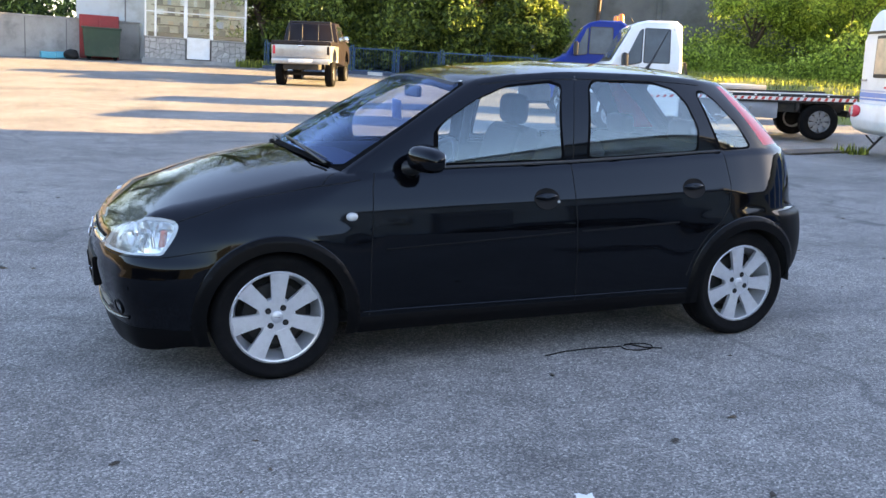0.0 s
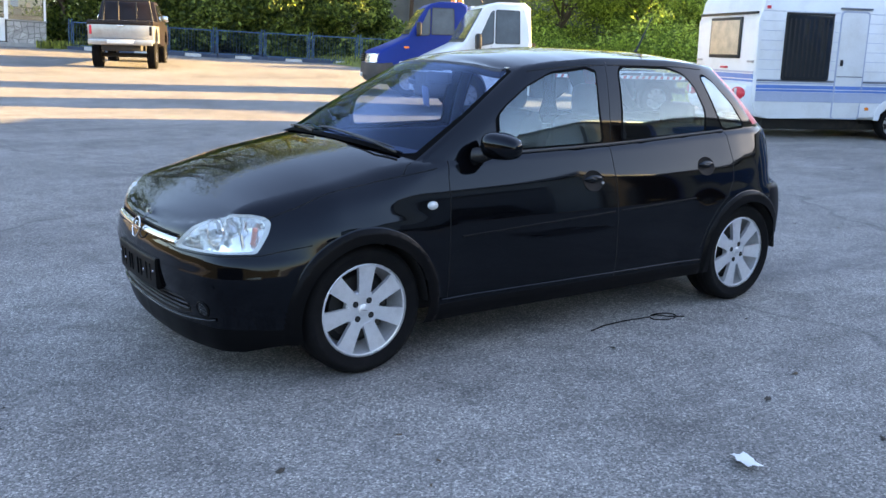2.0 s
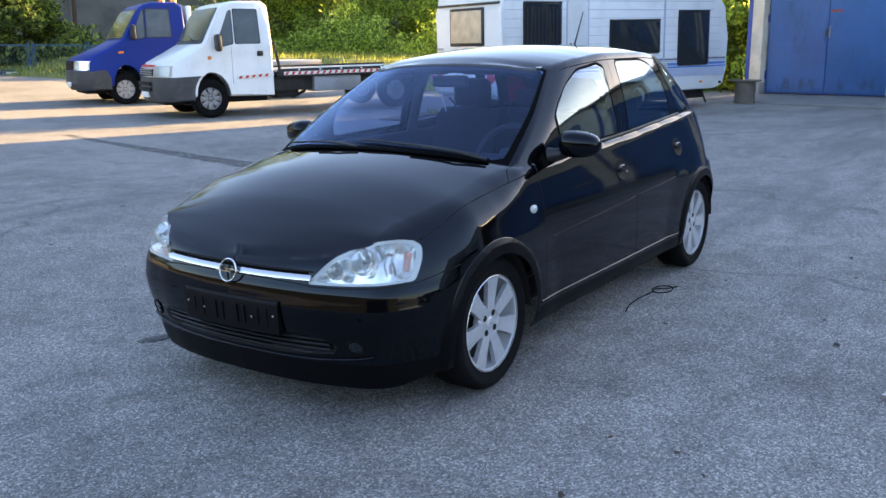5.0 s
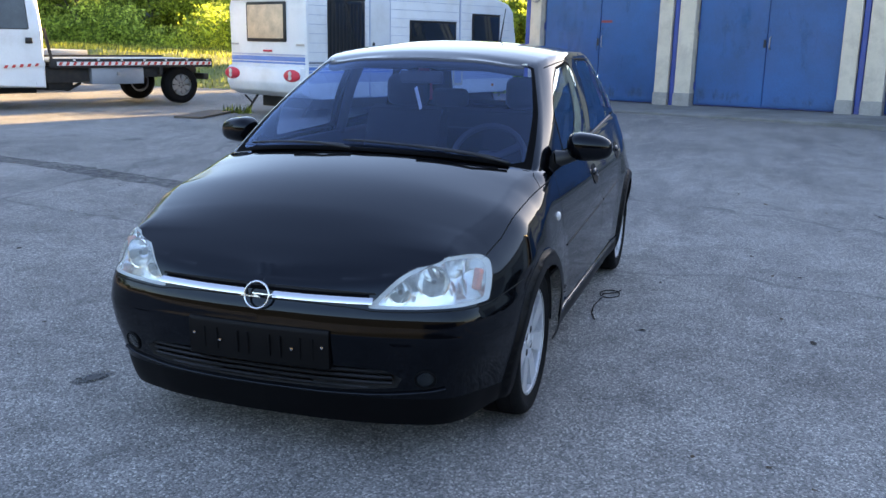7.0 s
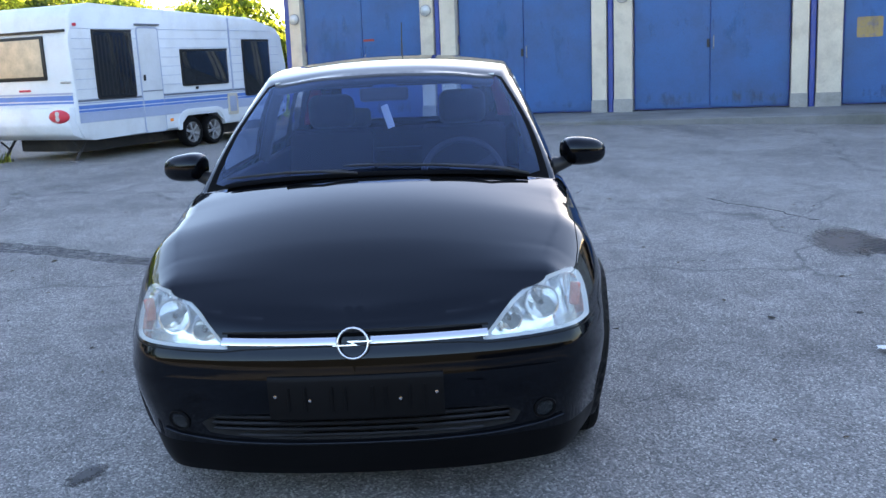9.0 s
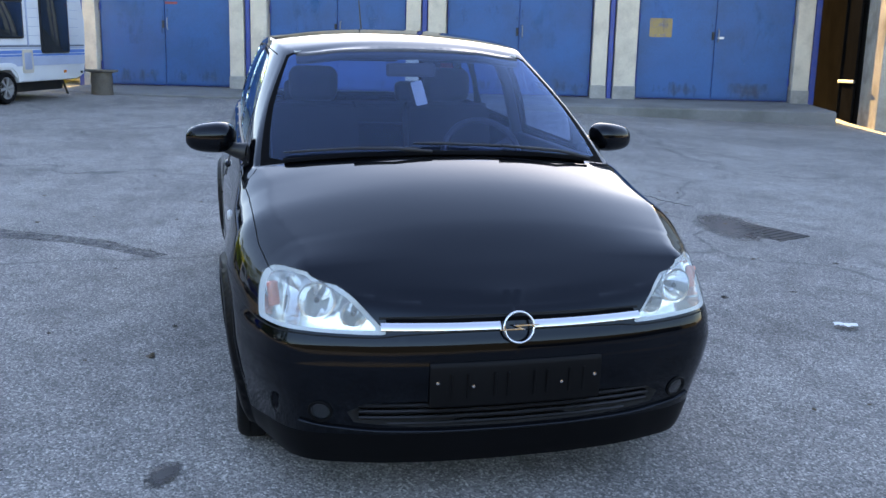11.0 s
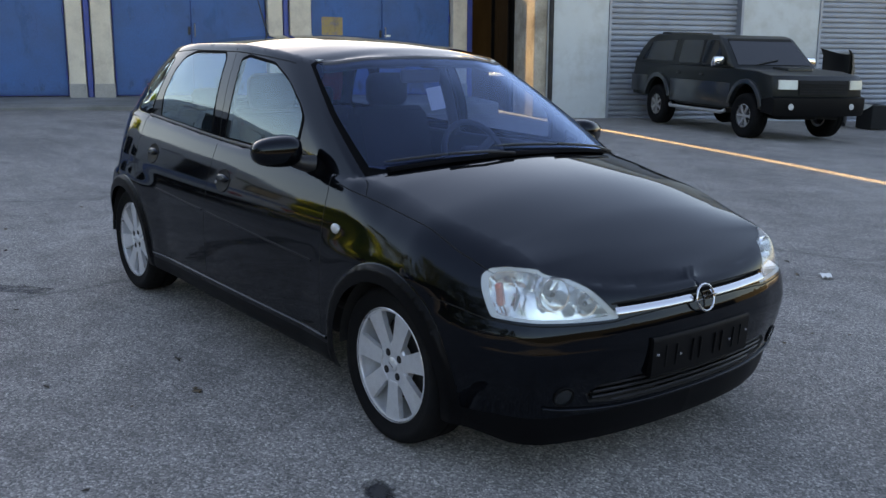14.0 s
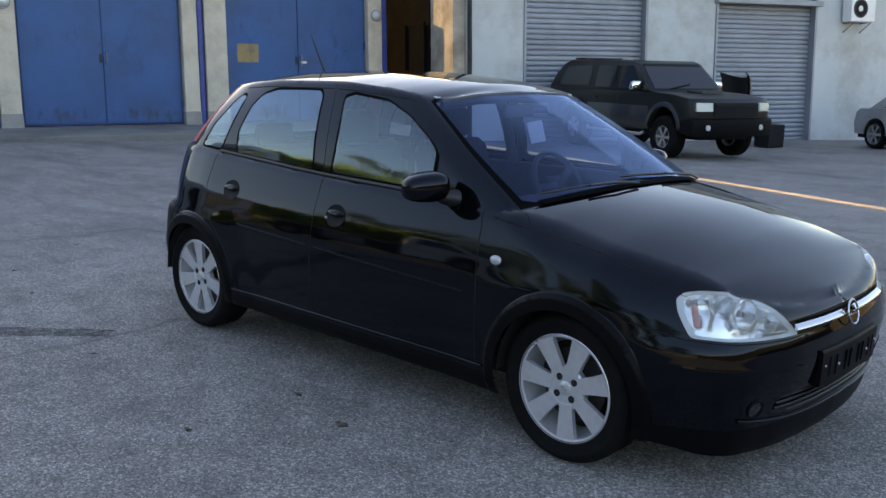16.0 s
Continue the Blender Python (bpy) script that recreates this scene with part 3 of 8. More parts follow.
def low(a, w):
    """The lower body: a runs round the plan, w up the side and over its edge."""
    a, w = np.broadcast_arrays(np.asarray(a, float), np.asarray(w, float))
    x, y, tx, ty = (np.interp(a, LEN, c) for c in (PLAN[:, 0], PLAN[:, 1], TAN[:, 0], TAN[:, 1]))
    r = edge_r(x)
    start = crest(x) - r * math.sin(THETA)
    u = (w - start) / r
    th = np.clip(0.5 * (u + np.sqrt(u * u + 0.16)), 0, THETA + 0.05)
    z = start + r * (u - th + np.sin(th))
    f, s = 1 - smoothstep(-1.78, -1.35, x), smoothstep(1.35, 1.70, x)
    inset = f * nose(z) + s * stern(z) + (1 - f - s) * flank(z) + r * (1 - np.cos(th))
    for ax in (-AXLE, AXLE):
        rho = np.hypot(x - ax, z - WHEEL_Z)
        inset -= 0.016 * smoothstep(ARCH_OUT + 0.004, ARCH_OUT - 0.02, rho) + 0.012 * smoothstep(0.60, 0.36, rho) * smoothstep(0.75, 0.62, z)
    # the lower corners of the front bumper are drawn in
    inset += 0.012 * smoothstep(0.44, 0.20, z) * smoothstep(-1.99, -1.86, x) * smoothstep(-1.56, -1.72, x)
    inset -= 0.012 * smoothstep(0.285, 0.235, z) * smoothstep(-0.93, -0.86, x) * smoothstep(0.92, 0.86, x)
    return np.stack([x + ty * inset, y - tx * inset, z], -1)


class Chart:
    """Finds the domain point of a surface that shows at a given side view (x, z) or front view (y, z)."""
    def __init__(self, f, us, vs):
        self.f = f
        self.u, self.v = (g.ravel() for g in np.meshgrid(us, vs))
        self.p = f(self.u, self.v)

    def at(self, first, z, view="x", near=None):
        k = "xy".index(view)
        d = (self.p[:, k] - first) ** 2 + (self.p[:, 2] - z) ** 2
        if near is not None:
            d = np.where(near(self.u, self.v), d, 9)
        j = int(np.argmin(d))
        u, v = self.u[j], self.v[j]
        for _ in range(6):
            e = 1e-4
            p0, pu, pv = (self.f(np.array([s]), np.array([t]))[0][[k, 2]] for s, t in ((u, v), (u + e, v), (u, v + e)))
            jac = np.stack([(pu - p0) / e, (pv - p0) / e], 1)
            if abs(np.linalg.det(jac)) < 1e-4:
                break
            du, dv = np.clip(np.linalg.solve(jac, np.array([first, z]) - p0), -0.02, 0.02)
            u, v = u + du, v + dv
        return np.array([u, v])


def a_of(x):
    """The place along the plan's flank with that x."""
    return float(np.interp(x, PLAN[:, 0], LEN))


low_chart = Chart(low, np.linspace(0, END, 500), np.linspace(0.14, 1.03, 180))
A3 = a_of(-0.93)

# The greenhouse: a base round the belt and a top round the roof's edge.
SCREEN = spline([(-1.065, 0, 0.962), (-1.045, 0.33, 0.952), (-0.99, 0.56, 0.928), tuple(low(A3, low_top(A3)))], 40)
SCREEN_LEN = np.r_[0, np.cumsum(np.linalg.norm(np.diff(SCREEN, axis=0), axis=1))]
B3 = SCREEN_LEN[-1]
B_END = B3 + END - A3
b_keys = [0, SCREEN_LEN[40], SCREEN_LEN[80], B3] + [B3 + a_of(x) - A3 for x in (-0.80, -0.44, 0.20, 0.75, 1.10, 1.38)] + [B_END - 0.62, B_END - 0.33, B_END]
tops = [(-0.375, 0, 1.338), (-0.36, 0.28, 1.330), (-0.315, 0.475, 1.308), (-0.235, 0.538, 1.322), (-0.12, 0.560, 1.340), (0.05, 0.574, 1.356), (0.30, 0.582, 1.368), (0.72, 0.577, 1.364),
        (0.98, 0.562, 1.348), (1.13, 0.535, 1.334), (1.25, 0.45, 1.332), (1.31, 0.28, 1.340), (1.33, 0, 1.345)]
top_x, top_y, top_z = (curve1([(b, t[k]) for b, t in zip(b_keys, tops)]) for k in range(3))


def base_of(b):
    b = np.asarray(b, float)
    s = np.stack([np.interp(np.minimum(b, B3), SCREEN_LEN, SCREEN[:, k]) for k in range(3)], -1)
    a = np.clip(b - B3 + A3, A3, END)
    return np.where((b < B3)[..., None], s, low(a, low_top(a)))


RISE = 0.5


def glasshouse(b, g):
    """The greenhouse: b runs round it, g from the belt (0) to the roof's edge (RISE)."""
    b, g = np.broadcast_arrays(np.asarray(b, float), np.asarray(g, float))
    h = (g / RISE)[..., None]
    p, t = base_of(b), np.stack([top_x(b), top_y(b), top_z(b)], -1)
    q = p + (t - p) * h
    out = np.stack([np.where(b < B3, -0.6, np.where(b > B_END - 0.6, 0.6, 0)), np.clip(q[..., 1] / 0.6, 0, 1), 0 * b], -1)
    return q + out * (0.022 * 4 * h * (1 - h))


house_chart = Chart(glasshouse, np.linspace(0, B_END, 500), np.linspace(0, RISE, 120))
hood_mid = curve1([(-1.96, 0.640), (-1.90, 0.668), (-1.78, 0.738), (-1.60, 0.828), (-1.33, 0.913), (-1.065, 0.962), (-0.9, 0.985)])
a_rows = np.linspace(0, A3, 400)
hood_edge = low(a_rows, low_top(a_rows))
b_rows = np.linspace(0, B_END, 500)
roof_edge = glasshouse(b_rows, np.full(500, RISE))
roof_mid = curve1([(-0.375, 1.338), (-0.25, 1.370), (0.05, 1.404), (0.35, 1.420), (0.75, 1.416), (1.05, 1.398), (1.22, 1.374), (1.33, 1.345)])


def cap(edge, mid):
    """A crowned surface over the plan between an edge line and a middle line."""
    def f(x, y):
        yb = np.maximum(np.interp(x, edge[:, 0], edge[:, 1]), 0.02)
        zb = np.interp(x, edge[:, 0], edge[:, 2])
        k = np.clip(np.abs(y) / yb, 0, 1)
        return np.stack([x, y, zb + (mid(x) - zb) * (1 - k ** 2.2)], -1)
    return f


hood_cap, roof_cap = cap(hood_edge, hood_mid), cap(roof_edge, roof_mid)
STEP = 0.017


def side_line(points, chart, near=None):
    return np.array([chart.at(p, q, k, near) for p, q, k in points])


def arc_line(ax, r, z_from, front=True):
    out = []
    for t in np.linspace(-25, 205, 60):
        z = WHEEL_Z + r * math.sin(radians(t))
        x = ax + r * math.cos(radians(t))
        out.append((a_of(x), z))
    return np.array([p for p in out if p[1] > z_from])


def slant(f, v, e=0.010):
    """The normals of a surface at points of its domain."""
    du = f(v[:, 0] + e, v[:, 1]) - f(v[:, 0] - e, v[:, 1])
    dv = f(v[:, 0], v[:, 1] + 0.4 * e) - f(v[:, 0], v[:, 1] - 0.4 * e)
    n = np.cross(du, dv)
    return n / (np.linalg.norm(n, axis=1)[:, None] + 1e-12)


def car_patches():
    """All skin triangles of the right half: places, normals, and the part that each belongs to."""
    flat = []
    # lower body
    front = lambda u, v: u < 1.4
    lamp = side_line([(0.376, 0.564, "y"), (0.45, 0.564, "y"), (0.53, 0.566, "y"), (0.615, 0.570, "y"), (-1.781, 0.572, "x"), (-1.716, 0.573, "x"), (-1.690, 0.608, "x"), (-1.660, 0.652, "x"),
                      (-1.642, 0.693, "x"), (-1.657, 0.713, "x"), (-1.700, 0.721, "x"), (0.583, 0.716, "y"), (0.522, 0.697, "y"), (0.476, 0.669, "y"), (0.432, 0.626, "y")], low_chart, front)
    lamp = np.array(rounded([tuple(p) for p in lamp], 0.018, 4))
    bump = side_line([(0.001, 0.569, "y"), (0.2, 0.568, "y"), (0.34, 0.562, "y"), (0.40, 0.556, "y"), (0.50, 0.556, "y"), (0.615, 0.561, "y"), (-1.78, 0.563, "x"), (-1.70, 0.566, "x"), (-1.60, 0.585, "x"), (-1.50, 0.600, "x")], low_chart, front)
    lip = side_line([(0.001, 0.611, "y"), (0.2, 0.611, "y"), (0.40, 0.609, "y")], low_chart, front)
    seam = []
    for x in np.r_[np.linspace(-1.70, -1.04, 26), -0.998]:
        ws = np.linspace(0.66, low_top(a_of(x)) - 0.004, 160)
        inward = low(np.full(160, a_of(x)), ws)[:, 1] < np.interp(x, (-1.70, -1.53, -1.375, -1.18, -1.04, -0.998), (0.690, 0.718, 0.727, 0.733, 0.745, 0.708))
        seam.append((a_of(x), ws[int(np.argmax(inward))] if inward.any() else ws[-1]))
    seam = np.array(seam + [(a_of(-0.968), low_top(a_of(-0.968)) - 0.001)])
    wing_top = side_line([(-1.04, 0.853, "x"), (-0.946, 0.866, "x"), (-0.866, 0.878, "x")], low_chart, lambda u, v: (u < 2.4) & (v > 0.6))
    belt = lambda x: (a_of(x), low_top(a_of(x)) - 0.001)
    door_a = np.array([(a_of(-0.835), 0.274), (a_of(-0.832), 0.55), (a_of(-0.815), 0.84), belt(-0.80)])
    door_b = np.array([(a_of(0.222), 0.274), (a_of(0.212), 0.55), (a_of(0.198), 0.85), belt(0.195)])
    door_c = np.array([(a_of(0.86), 0.36), (a_of(0.90), 0.47), (a_of(0.97), 0.565), (a_of(1.06), 0.64), (a_of(1.115), 0.72), (a_of(1.13), 0.82), belt(1.11)])
    sill = np.array([(a_of(x), 0.268) for x in (-0.90, -0.5, 0.0, 0.5, 0.875)])
    tail = np.array([(a_of(1.45), 0.668), (END - 0.6, 0.668), (END - 0.3, 0.668), (END - 0.001, 0.668)])
    intake = side_line([(0.001, 0.362, "y"), (0.30, 0.362, "y"), (0.44, 0.356, "y"), (0.490, 0.326, "y"), (0.47, 0.292, "y"), (0.3, 0.276, "y"), (0.001, 0.271, "y")], low_chart, front)
    seams = [(bump, 0.004), (lip, 0.007), (seam, 0.004), (wing_top, 0.004), (door_a, 0.005), (door_b, 0.005), (door_c, 0.005), (tail, 0.005)]
    lines, centres = [(resample(np.vstack([lamp, lamp[:1]]), STEP)[:-1], True), (resample(intake, STEP), False), (resample(sill, STEP), False)], []
    for s, wide in seams:
        s = resample(s, STEP * 1.5)
        t = np.gradient(s, axis=0)
        nrm = np.c_[-t[:, 1], t[:, 0]] / np.linalg.norm(t, axis=1)[:, None]
        lines += [(s + nrm * wide / 2, False), (s, False), (s - nrm * wide / 2, False)]
        centres.append((s, wide))
    for ax in (-AXLE, AXLE):
        lines += [(arc_line(ax, q, 0.14), False) for q in (ARCH_IN, ARCH_OUT - 0.022, ARCH_OUT, ARCH_OUT + 0.007)]
    lines += [(resample(np.array([(0.001, q), (bump[-1, 0] - 0.22, q)]), STEP), False) for q in (0.250, 0.468, 0.476, 0.484)]
    aa = resample(np.c_[LEN[::10], 0 * LEN[::10]], STEP)[:, 0]
    xs = np.interp(aa, LEN, PLAN[:, 0])
    border = np.vstack([np.c_[aa, hem(xs)], np.c_[aa, low_top(aa)][::-1]])
    v, f = mesh_domain(border, lines, STEP)
    c = v[f].mean(1)
    p = low(c[:, 0], c[:, 1])
    x, z = p[:, 0], p[:, 2]
    tag = np.full(len(f), "body", object)
    bump_z, seam_w = np.interp(c[:, 0], bump[:, 0], bump[:, 1]), np.interp(c[:, 0], seam[:, 0], seam[:, 1])
    tag[(x < -0.965) & (c[:, 1] > np.where(c[:, 0] < lip[-1, 0], 0.611, np.where(c[:, 0] < seam[0, 0], 0.66, seam_w)))] = "bonnet"
    tag[(c[:, 0] < bump[-1, 0]) & (c[:, 1] < bump_z)] = "front_bumper"
    tag[(x < -1.2) & (x > -1.55) & (c[:, 1] < 0.60) & (x < -AXLE)] = "front_bumper"
    tag[(tag == "front_bumper") & (c[:, 1] < 0.250)] = "front_spoiler"
    tag[(z < 0.668) & (x > 1.45)] = "rear_bumper"
    cx = np.interp(z, door_c[:-1, 1], PLAN[0, 0] * 0 + np.interp(door_c[:-1, 0], LEN, PLAN[:, 0]))
    ax_ = np.interp(z, [0.268, 0.55, 0.84, 0.95], [-0.835, -0.832, -0.815, -0.80])
    bx_ = np.interp(z, [0.268, 0.55, 0.85, 0.95], [0.222, 0.212, 0.198, 0.195])
    tag[(z > 0.268) & (x > ax_) & (x < bx_)] = "front_door"
    tag[(z > 0.268) & (x > bx_) & (x < cx)] = "rear_door"
    tag[(z < 0.268) & (x > -0.95) & (x < 0.95)] = "sill_trim"
    for s, wide in centres:
        tag[far_from(s, c) < wide * 0.45] = "gap"
    tag[inside(lamp, c)] = "headlamp_lens"
    tag[inside(intake, c)] = "intake"
    rho = np.minimum(np.hypot(x + AXLE, z - WHEEL_Z), np.hypot(x - AXLE, z - WHEEL_Z))
    tag[(rho < ARCH_OUT) & (tag != "sill_trim")] = "wheel_arch_trim"
    tag[rho < ARCH_IN] = ""
    sunk = np.zeros(len(v))
    for s, wide in centres:
        sunk[far_from(s, v) < 2e-4] = 0.007
    sunk[inside(np.vstack([intake, [(-0.1, 0.271), (-0.1, 0.362)]]), v) & (far_from(intake, v) > 0.004)] = 0.03
    flat.append((low(v[:, 0], v[:, 1]), f, tag, sunk, slant(low, v)))
    # greenhouse
    nearf = lambda u, w: (u > B3 - 0.02) & (u < B_END - 0.5)
    glass = {
        "front_window": [(-0.47, 0.943), (0.155, 0.958), (0.180, 1.295), (0.12, 1.313), (-0.12, 1.286), (-0.27, 1.228), (-0.416, 1.144), (-0.475, 1.098)],
        "rear_window": [(0.305, 0.962), (0.945, 0.990), (0.957, 1.10), (0.905, 1.225), (0.84, 1.288), (0.72, 1.318), (0.375, 1.325), (0.345, 1.30)],
        "quarter_window": [(1.105, 1.000), (1.295, 1.008), (1.215, 1.13), (1.10, 1.245), (1.03, 1.285), (0.995, 1.275), (1.05, 1.13)],
    }
    shapes = {n: np.array(rounded([tuple(house_chart.at(px, pz, "x", nearf)) for px, pz in pts], 0.03, 4)) for n, pts in glass.items()}
    b2 = SCREEN_LEN[80]
    shapes["windscreen"] = np.array([(0.0, 0.012), (b2 * 0.6, 0.012), (b2 + 0.050, 0.014), (b2 + 0.098, 0.03), (b2 + 0.103, 0.25), (b2 + 0.086, 0.47), (b2 + 0.052, 0.488), (b2 * 0.5, 0.488), (0.0, 0.488)])
    shapes["tailgate_window"] = np.array([(B_END, 0.03), (B_END - 0.45, 0.03), (B_END - 0.5, 0.06), (B_END - 0.48, 0.40), (B_END - 0.42, 0.44), (B_END, 0.44)])
    stern_near = lambda u, w: (u > B3) & (u < B_END - 0.3)
    shapes["tail_lamp"] = np.array(rounded([tuple(house_chart.at(px, pz, "x", stern_near)) for px, pz in ((1.405, 1.012), (1.56, 1.016), (1.40, 1.17), (1.215, 1.315), (1.165, 1.315), (1.27, 1.19))], 0.012, 3))
    lines = [(resample(np.vstack([s, s[:1]]), STEP)[:-1], True) if n not in ("windscreen", "tailgate_window") else (resample(s, STEP), False) for n, s in shapes.items()]
    # Band drawn wider than its own edge, to black out sky mirrored in the pillar.
    band_line = np.array([(b2 + 0.134, 0.0), (b2 + 0.136, 0.25), (b2 + 0.114, 0.475), (b2 + 0.065, 0.495), (0.0, 0.495)])
    lines.append((resample(band_line, STEP), False))
    seals = {}
    for n in ("front_window", "rear_window", "quarter_window"):
        q = shapes[n]
        t = np.roll(q, -1, 0) - np.roll(q, 1, 0)
        nrm = np.c_[t[:, 1], -t[:, 0]] / (np.linalg.norm(t, axis=1)[:, None] + 1e-9)
        area = 0.5 * (q[:, 0] * np.roll(q[:, 1], -1) - np.roll(q[:, 0], -1) * q[:, 1]).sum()
        seals[n] = q + nrm * (0.016 if area > 0 else -0.016) * (1, 1)
        lines.append((resample(np.vstack([seals[n], seals[n][:1]]), STEP)[:-1], True))
    frame_line = np.array([(b, 0.462) for b in np.linspace(B3 + 0.06, b_keys[8] + 0.05, 40)])
    pillar = np.array([house_chart.at(0.215, 0.952, "x", nearf), house_chart.at(0.262, 1.33, "x", nearf)])
    centres = []
    for s, wide in ((frame_line, 0.006), (pillar, 0.006)):
        s = resample(s, STEP * 1.5)
        t = np.gradient(s, axis=0)
        nrm = np.c_[-t[:, 1], t[:, 0]] / np.linalg.norm(t, axis=1)[:, None]
        lines += [(s + nrm * wide / 2, False), (s, False), (s - nrm * wide / 2, False)]
        centres.append((s, wide))
    bb = np.r_[np.linspace(0, B3, 32)[:-1], B3 + aa[aa > A3 + 0.004] - A3]
    bb = np.r_[bb[:31], B3, bb[31:]]
    border = np.vstack([np.c_[bb, 0 * bb], np.c_[bb, 0 * bb + RISE][::-1]])
    v, f = mesh_domain(border, lines, STEP)
    c = v[f].mean(1)
    tag = np.full(len(f), "body", object)
    for s, wide in centres:
        tag[far_from(s, c) < wide * 0.45] = "gap"
    for s in seals.values():
        tag[inside(s, c) & (tag != "gap")] = "window_seal"
    tag[inside(np.vstack([band_line, [(-0.1, 0.495), (-0.1, -0.1), (b2 + 0.134, -0.1)]]), c) & (tag != "gap")] = "screen_band"
    for n, s in shapes.items():
        tag[inside(s, c)] = n
    sunk = np.zeros(len(v))
    for s, wide in centres:
        sunk[far_from(s, v) < 2e-4] = 0.006
    for n, s in shapes.items():
        if "window" in n:
            sunk[inside(s, v) & (far_from(np.vstack([s, s[:1]]), v) > 0.004)] = 0.004
    flat.append((glasshouse(v[:, 0], v[:, 1]), f, tag, sunk, np.zeros((len(v), 3))))
    # bonnet and roof
    for edge3, capf, name in (
        (np.vstack([low(aa[aa <= A3 + 0.004], low_top(aa[aa <= A3 + 0.004])), base_of(bb[:32])[::-1]]), hood_cap, "bonnet"),
        (glasshouse(bb, 0 * bb + RISE), roof_cap, "roof"),
    ):
        edge3 = edge3[np.r_[True, np.linalg.norm(np.diff(edge3, axis=0), axis=1) > 1e-5]]
        n_mid = max(3, int(abs(edge3[-1, 0] - edge3[0, 0]) / STEP))
        mid = np.c_[np.linspace(edge3[-1, 0], edge3[0, 0], n_mid)[1:-1], np.zeros(n_mid - 2)]
        border = np.vstack([edge3[:, :2], mid])
        v, f = mesh_domain(border, [], STEP)
        p = capf(v[:, 0], v[:, 1])
        d = np.linalg.norm(v[:, None] - edge3[None, :, :2], axis=2)
        hit = d.min(1) < 1e-5
        p[hit] = edge3[d.argmin(1)[hit]]
        flat.append((p, f, np.full(len(f), name, object), np.zeros(len(v)), slant(capf, v)))
    # one list, with normals smoothed across the patches
    places, tris, tags, sinks, slants, off = [], [], [], [], [], 0
    for p, f, tag, sunk, exact in flat:
        n = np.cross(p[f[:, 1]] - p[f[:, 0]], p[f[:, 2]] - p[f[:, 0]])
        if ((p[f].mean(1) - (0, 0, 0.6)) * n).sum() < 0:
            f, n = f[:, ::-1], -n
        rough = np.zeros_like(p)
        for k in range(3):
            np.add.at(rough, f[:, k], n)
        exact = exact * np.sign((exact * rough).sum(1))[:, None]
        rough /= np.linalg.norm(rough, axis=1)[:, None] + 1e-12
        slants.append(np.where((exact * rough).sum(1)[:, None] > 0.9, exact, rough))
        places.append(p)
        tris.append(f + off)
        tags.append(tag)
        sinks.append(sunk)
        off += len(p)
    p, f, tag, sunk = np.vstack(places), np.vstack(tris), np.concatenate(tags), np.concatenate(sinks)
    _, same = np.unique(np.round(p * 2000).astype(np.int64), axis=0, return_inverse=True)
    same = same.ravel()
    acc = np.zeros((same.max() + 1, 3))
    np.add.at(acc, same, np.vstack(slants))
    nv = acc[same]
    nv[np.abs(p[:, 1]) < 2e-4, 1] = 0
    nv /= np.linalg.norm(nv, axis=1)[:, None] + 1e-12
    return p - nv * sunk[:, None], nv, f, tag


def skin_mesh(name, p, nv, f, sides):
    """A mesh of the given triangles, for the right side (1), the left (-1) or both."""
    vs, ns, fs, base = [], [], [], 0
    used, g = np.unique(f, return_inverse=True)
    g = g.reshape(-1, 3)
    for s in sides:
        k = np.array([1, s, 1])
        vs.append(p[used] * k)
        ns.append(nv[used] * k)
        fs.append((g if s > 0 else g[:, ::-1]) + base)
        base += len(used)
    vs, ns, fs = np.vstack(vs), np.vstack(ns), np.vstack(fs)
    me = bpy.data.meshes.new(name)
    me.from_pydata(vs.tolist(), [], fs.tolist())
    me.shade_smooth()
    me.normals_split_custom_set_from_vertices(ns.tolist())
    return me


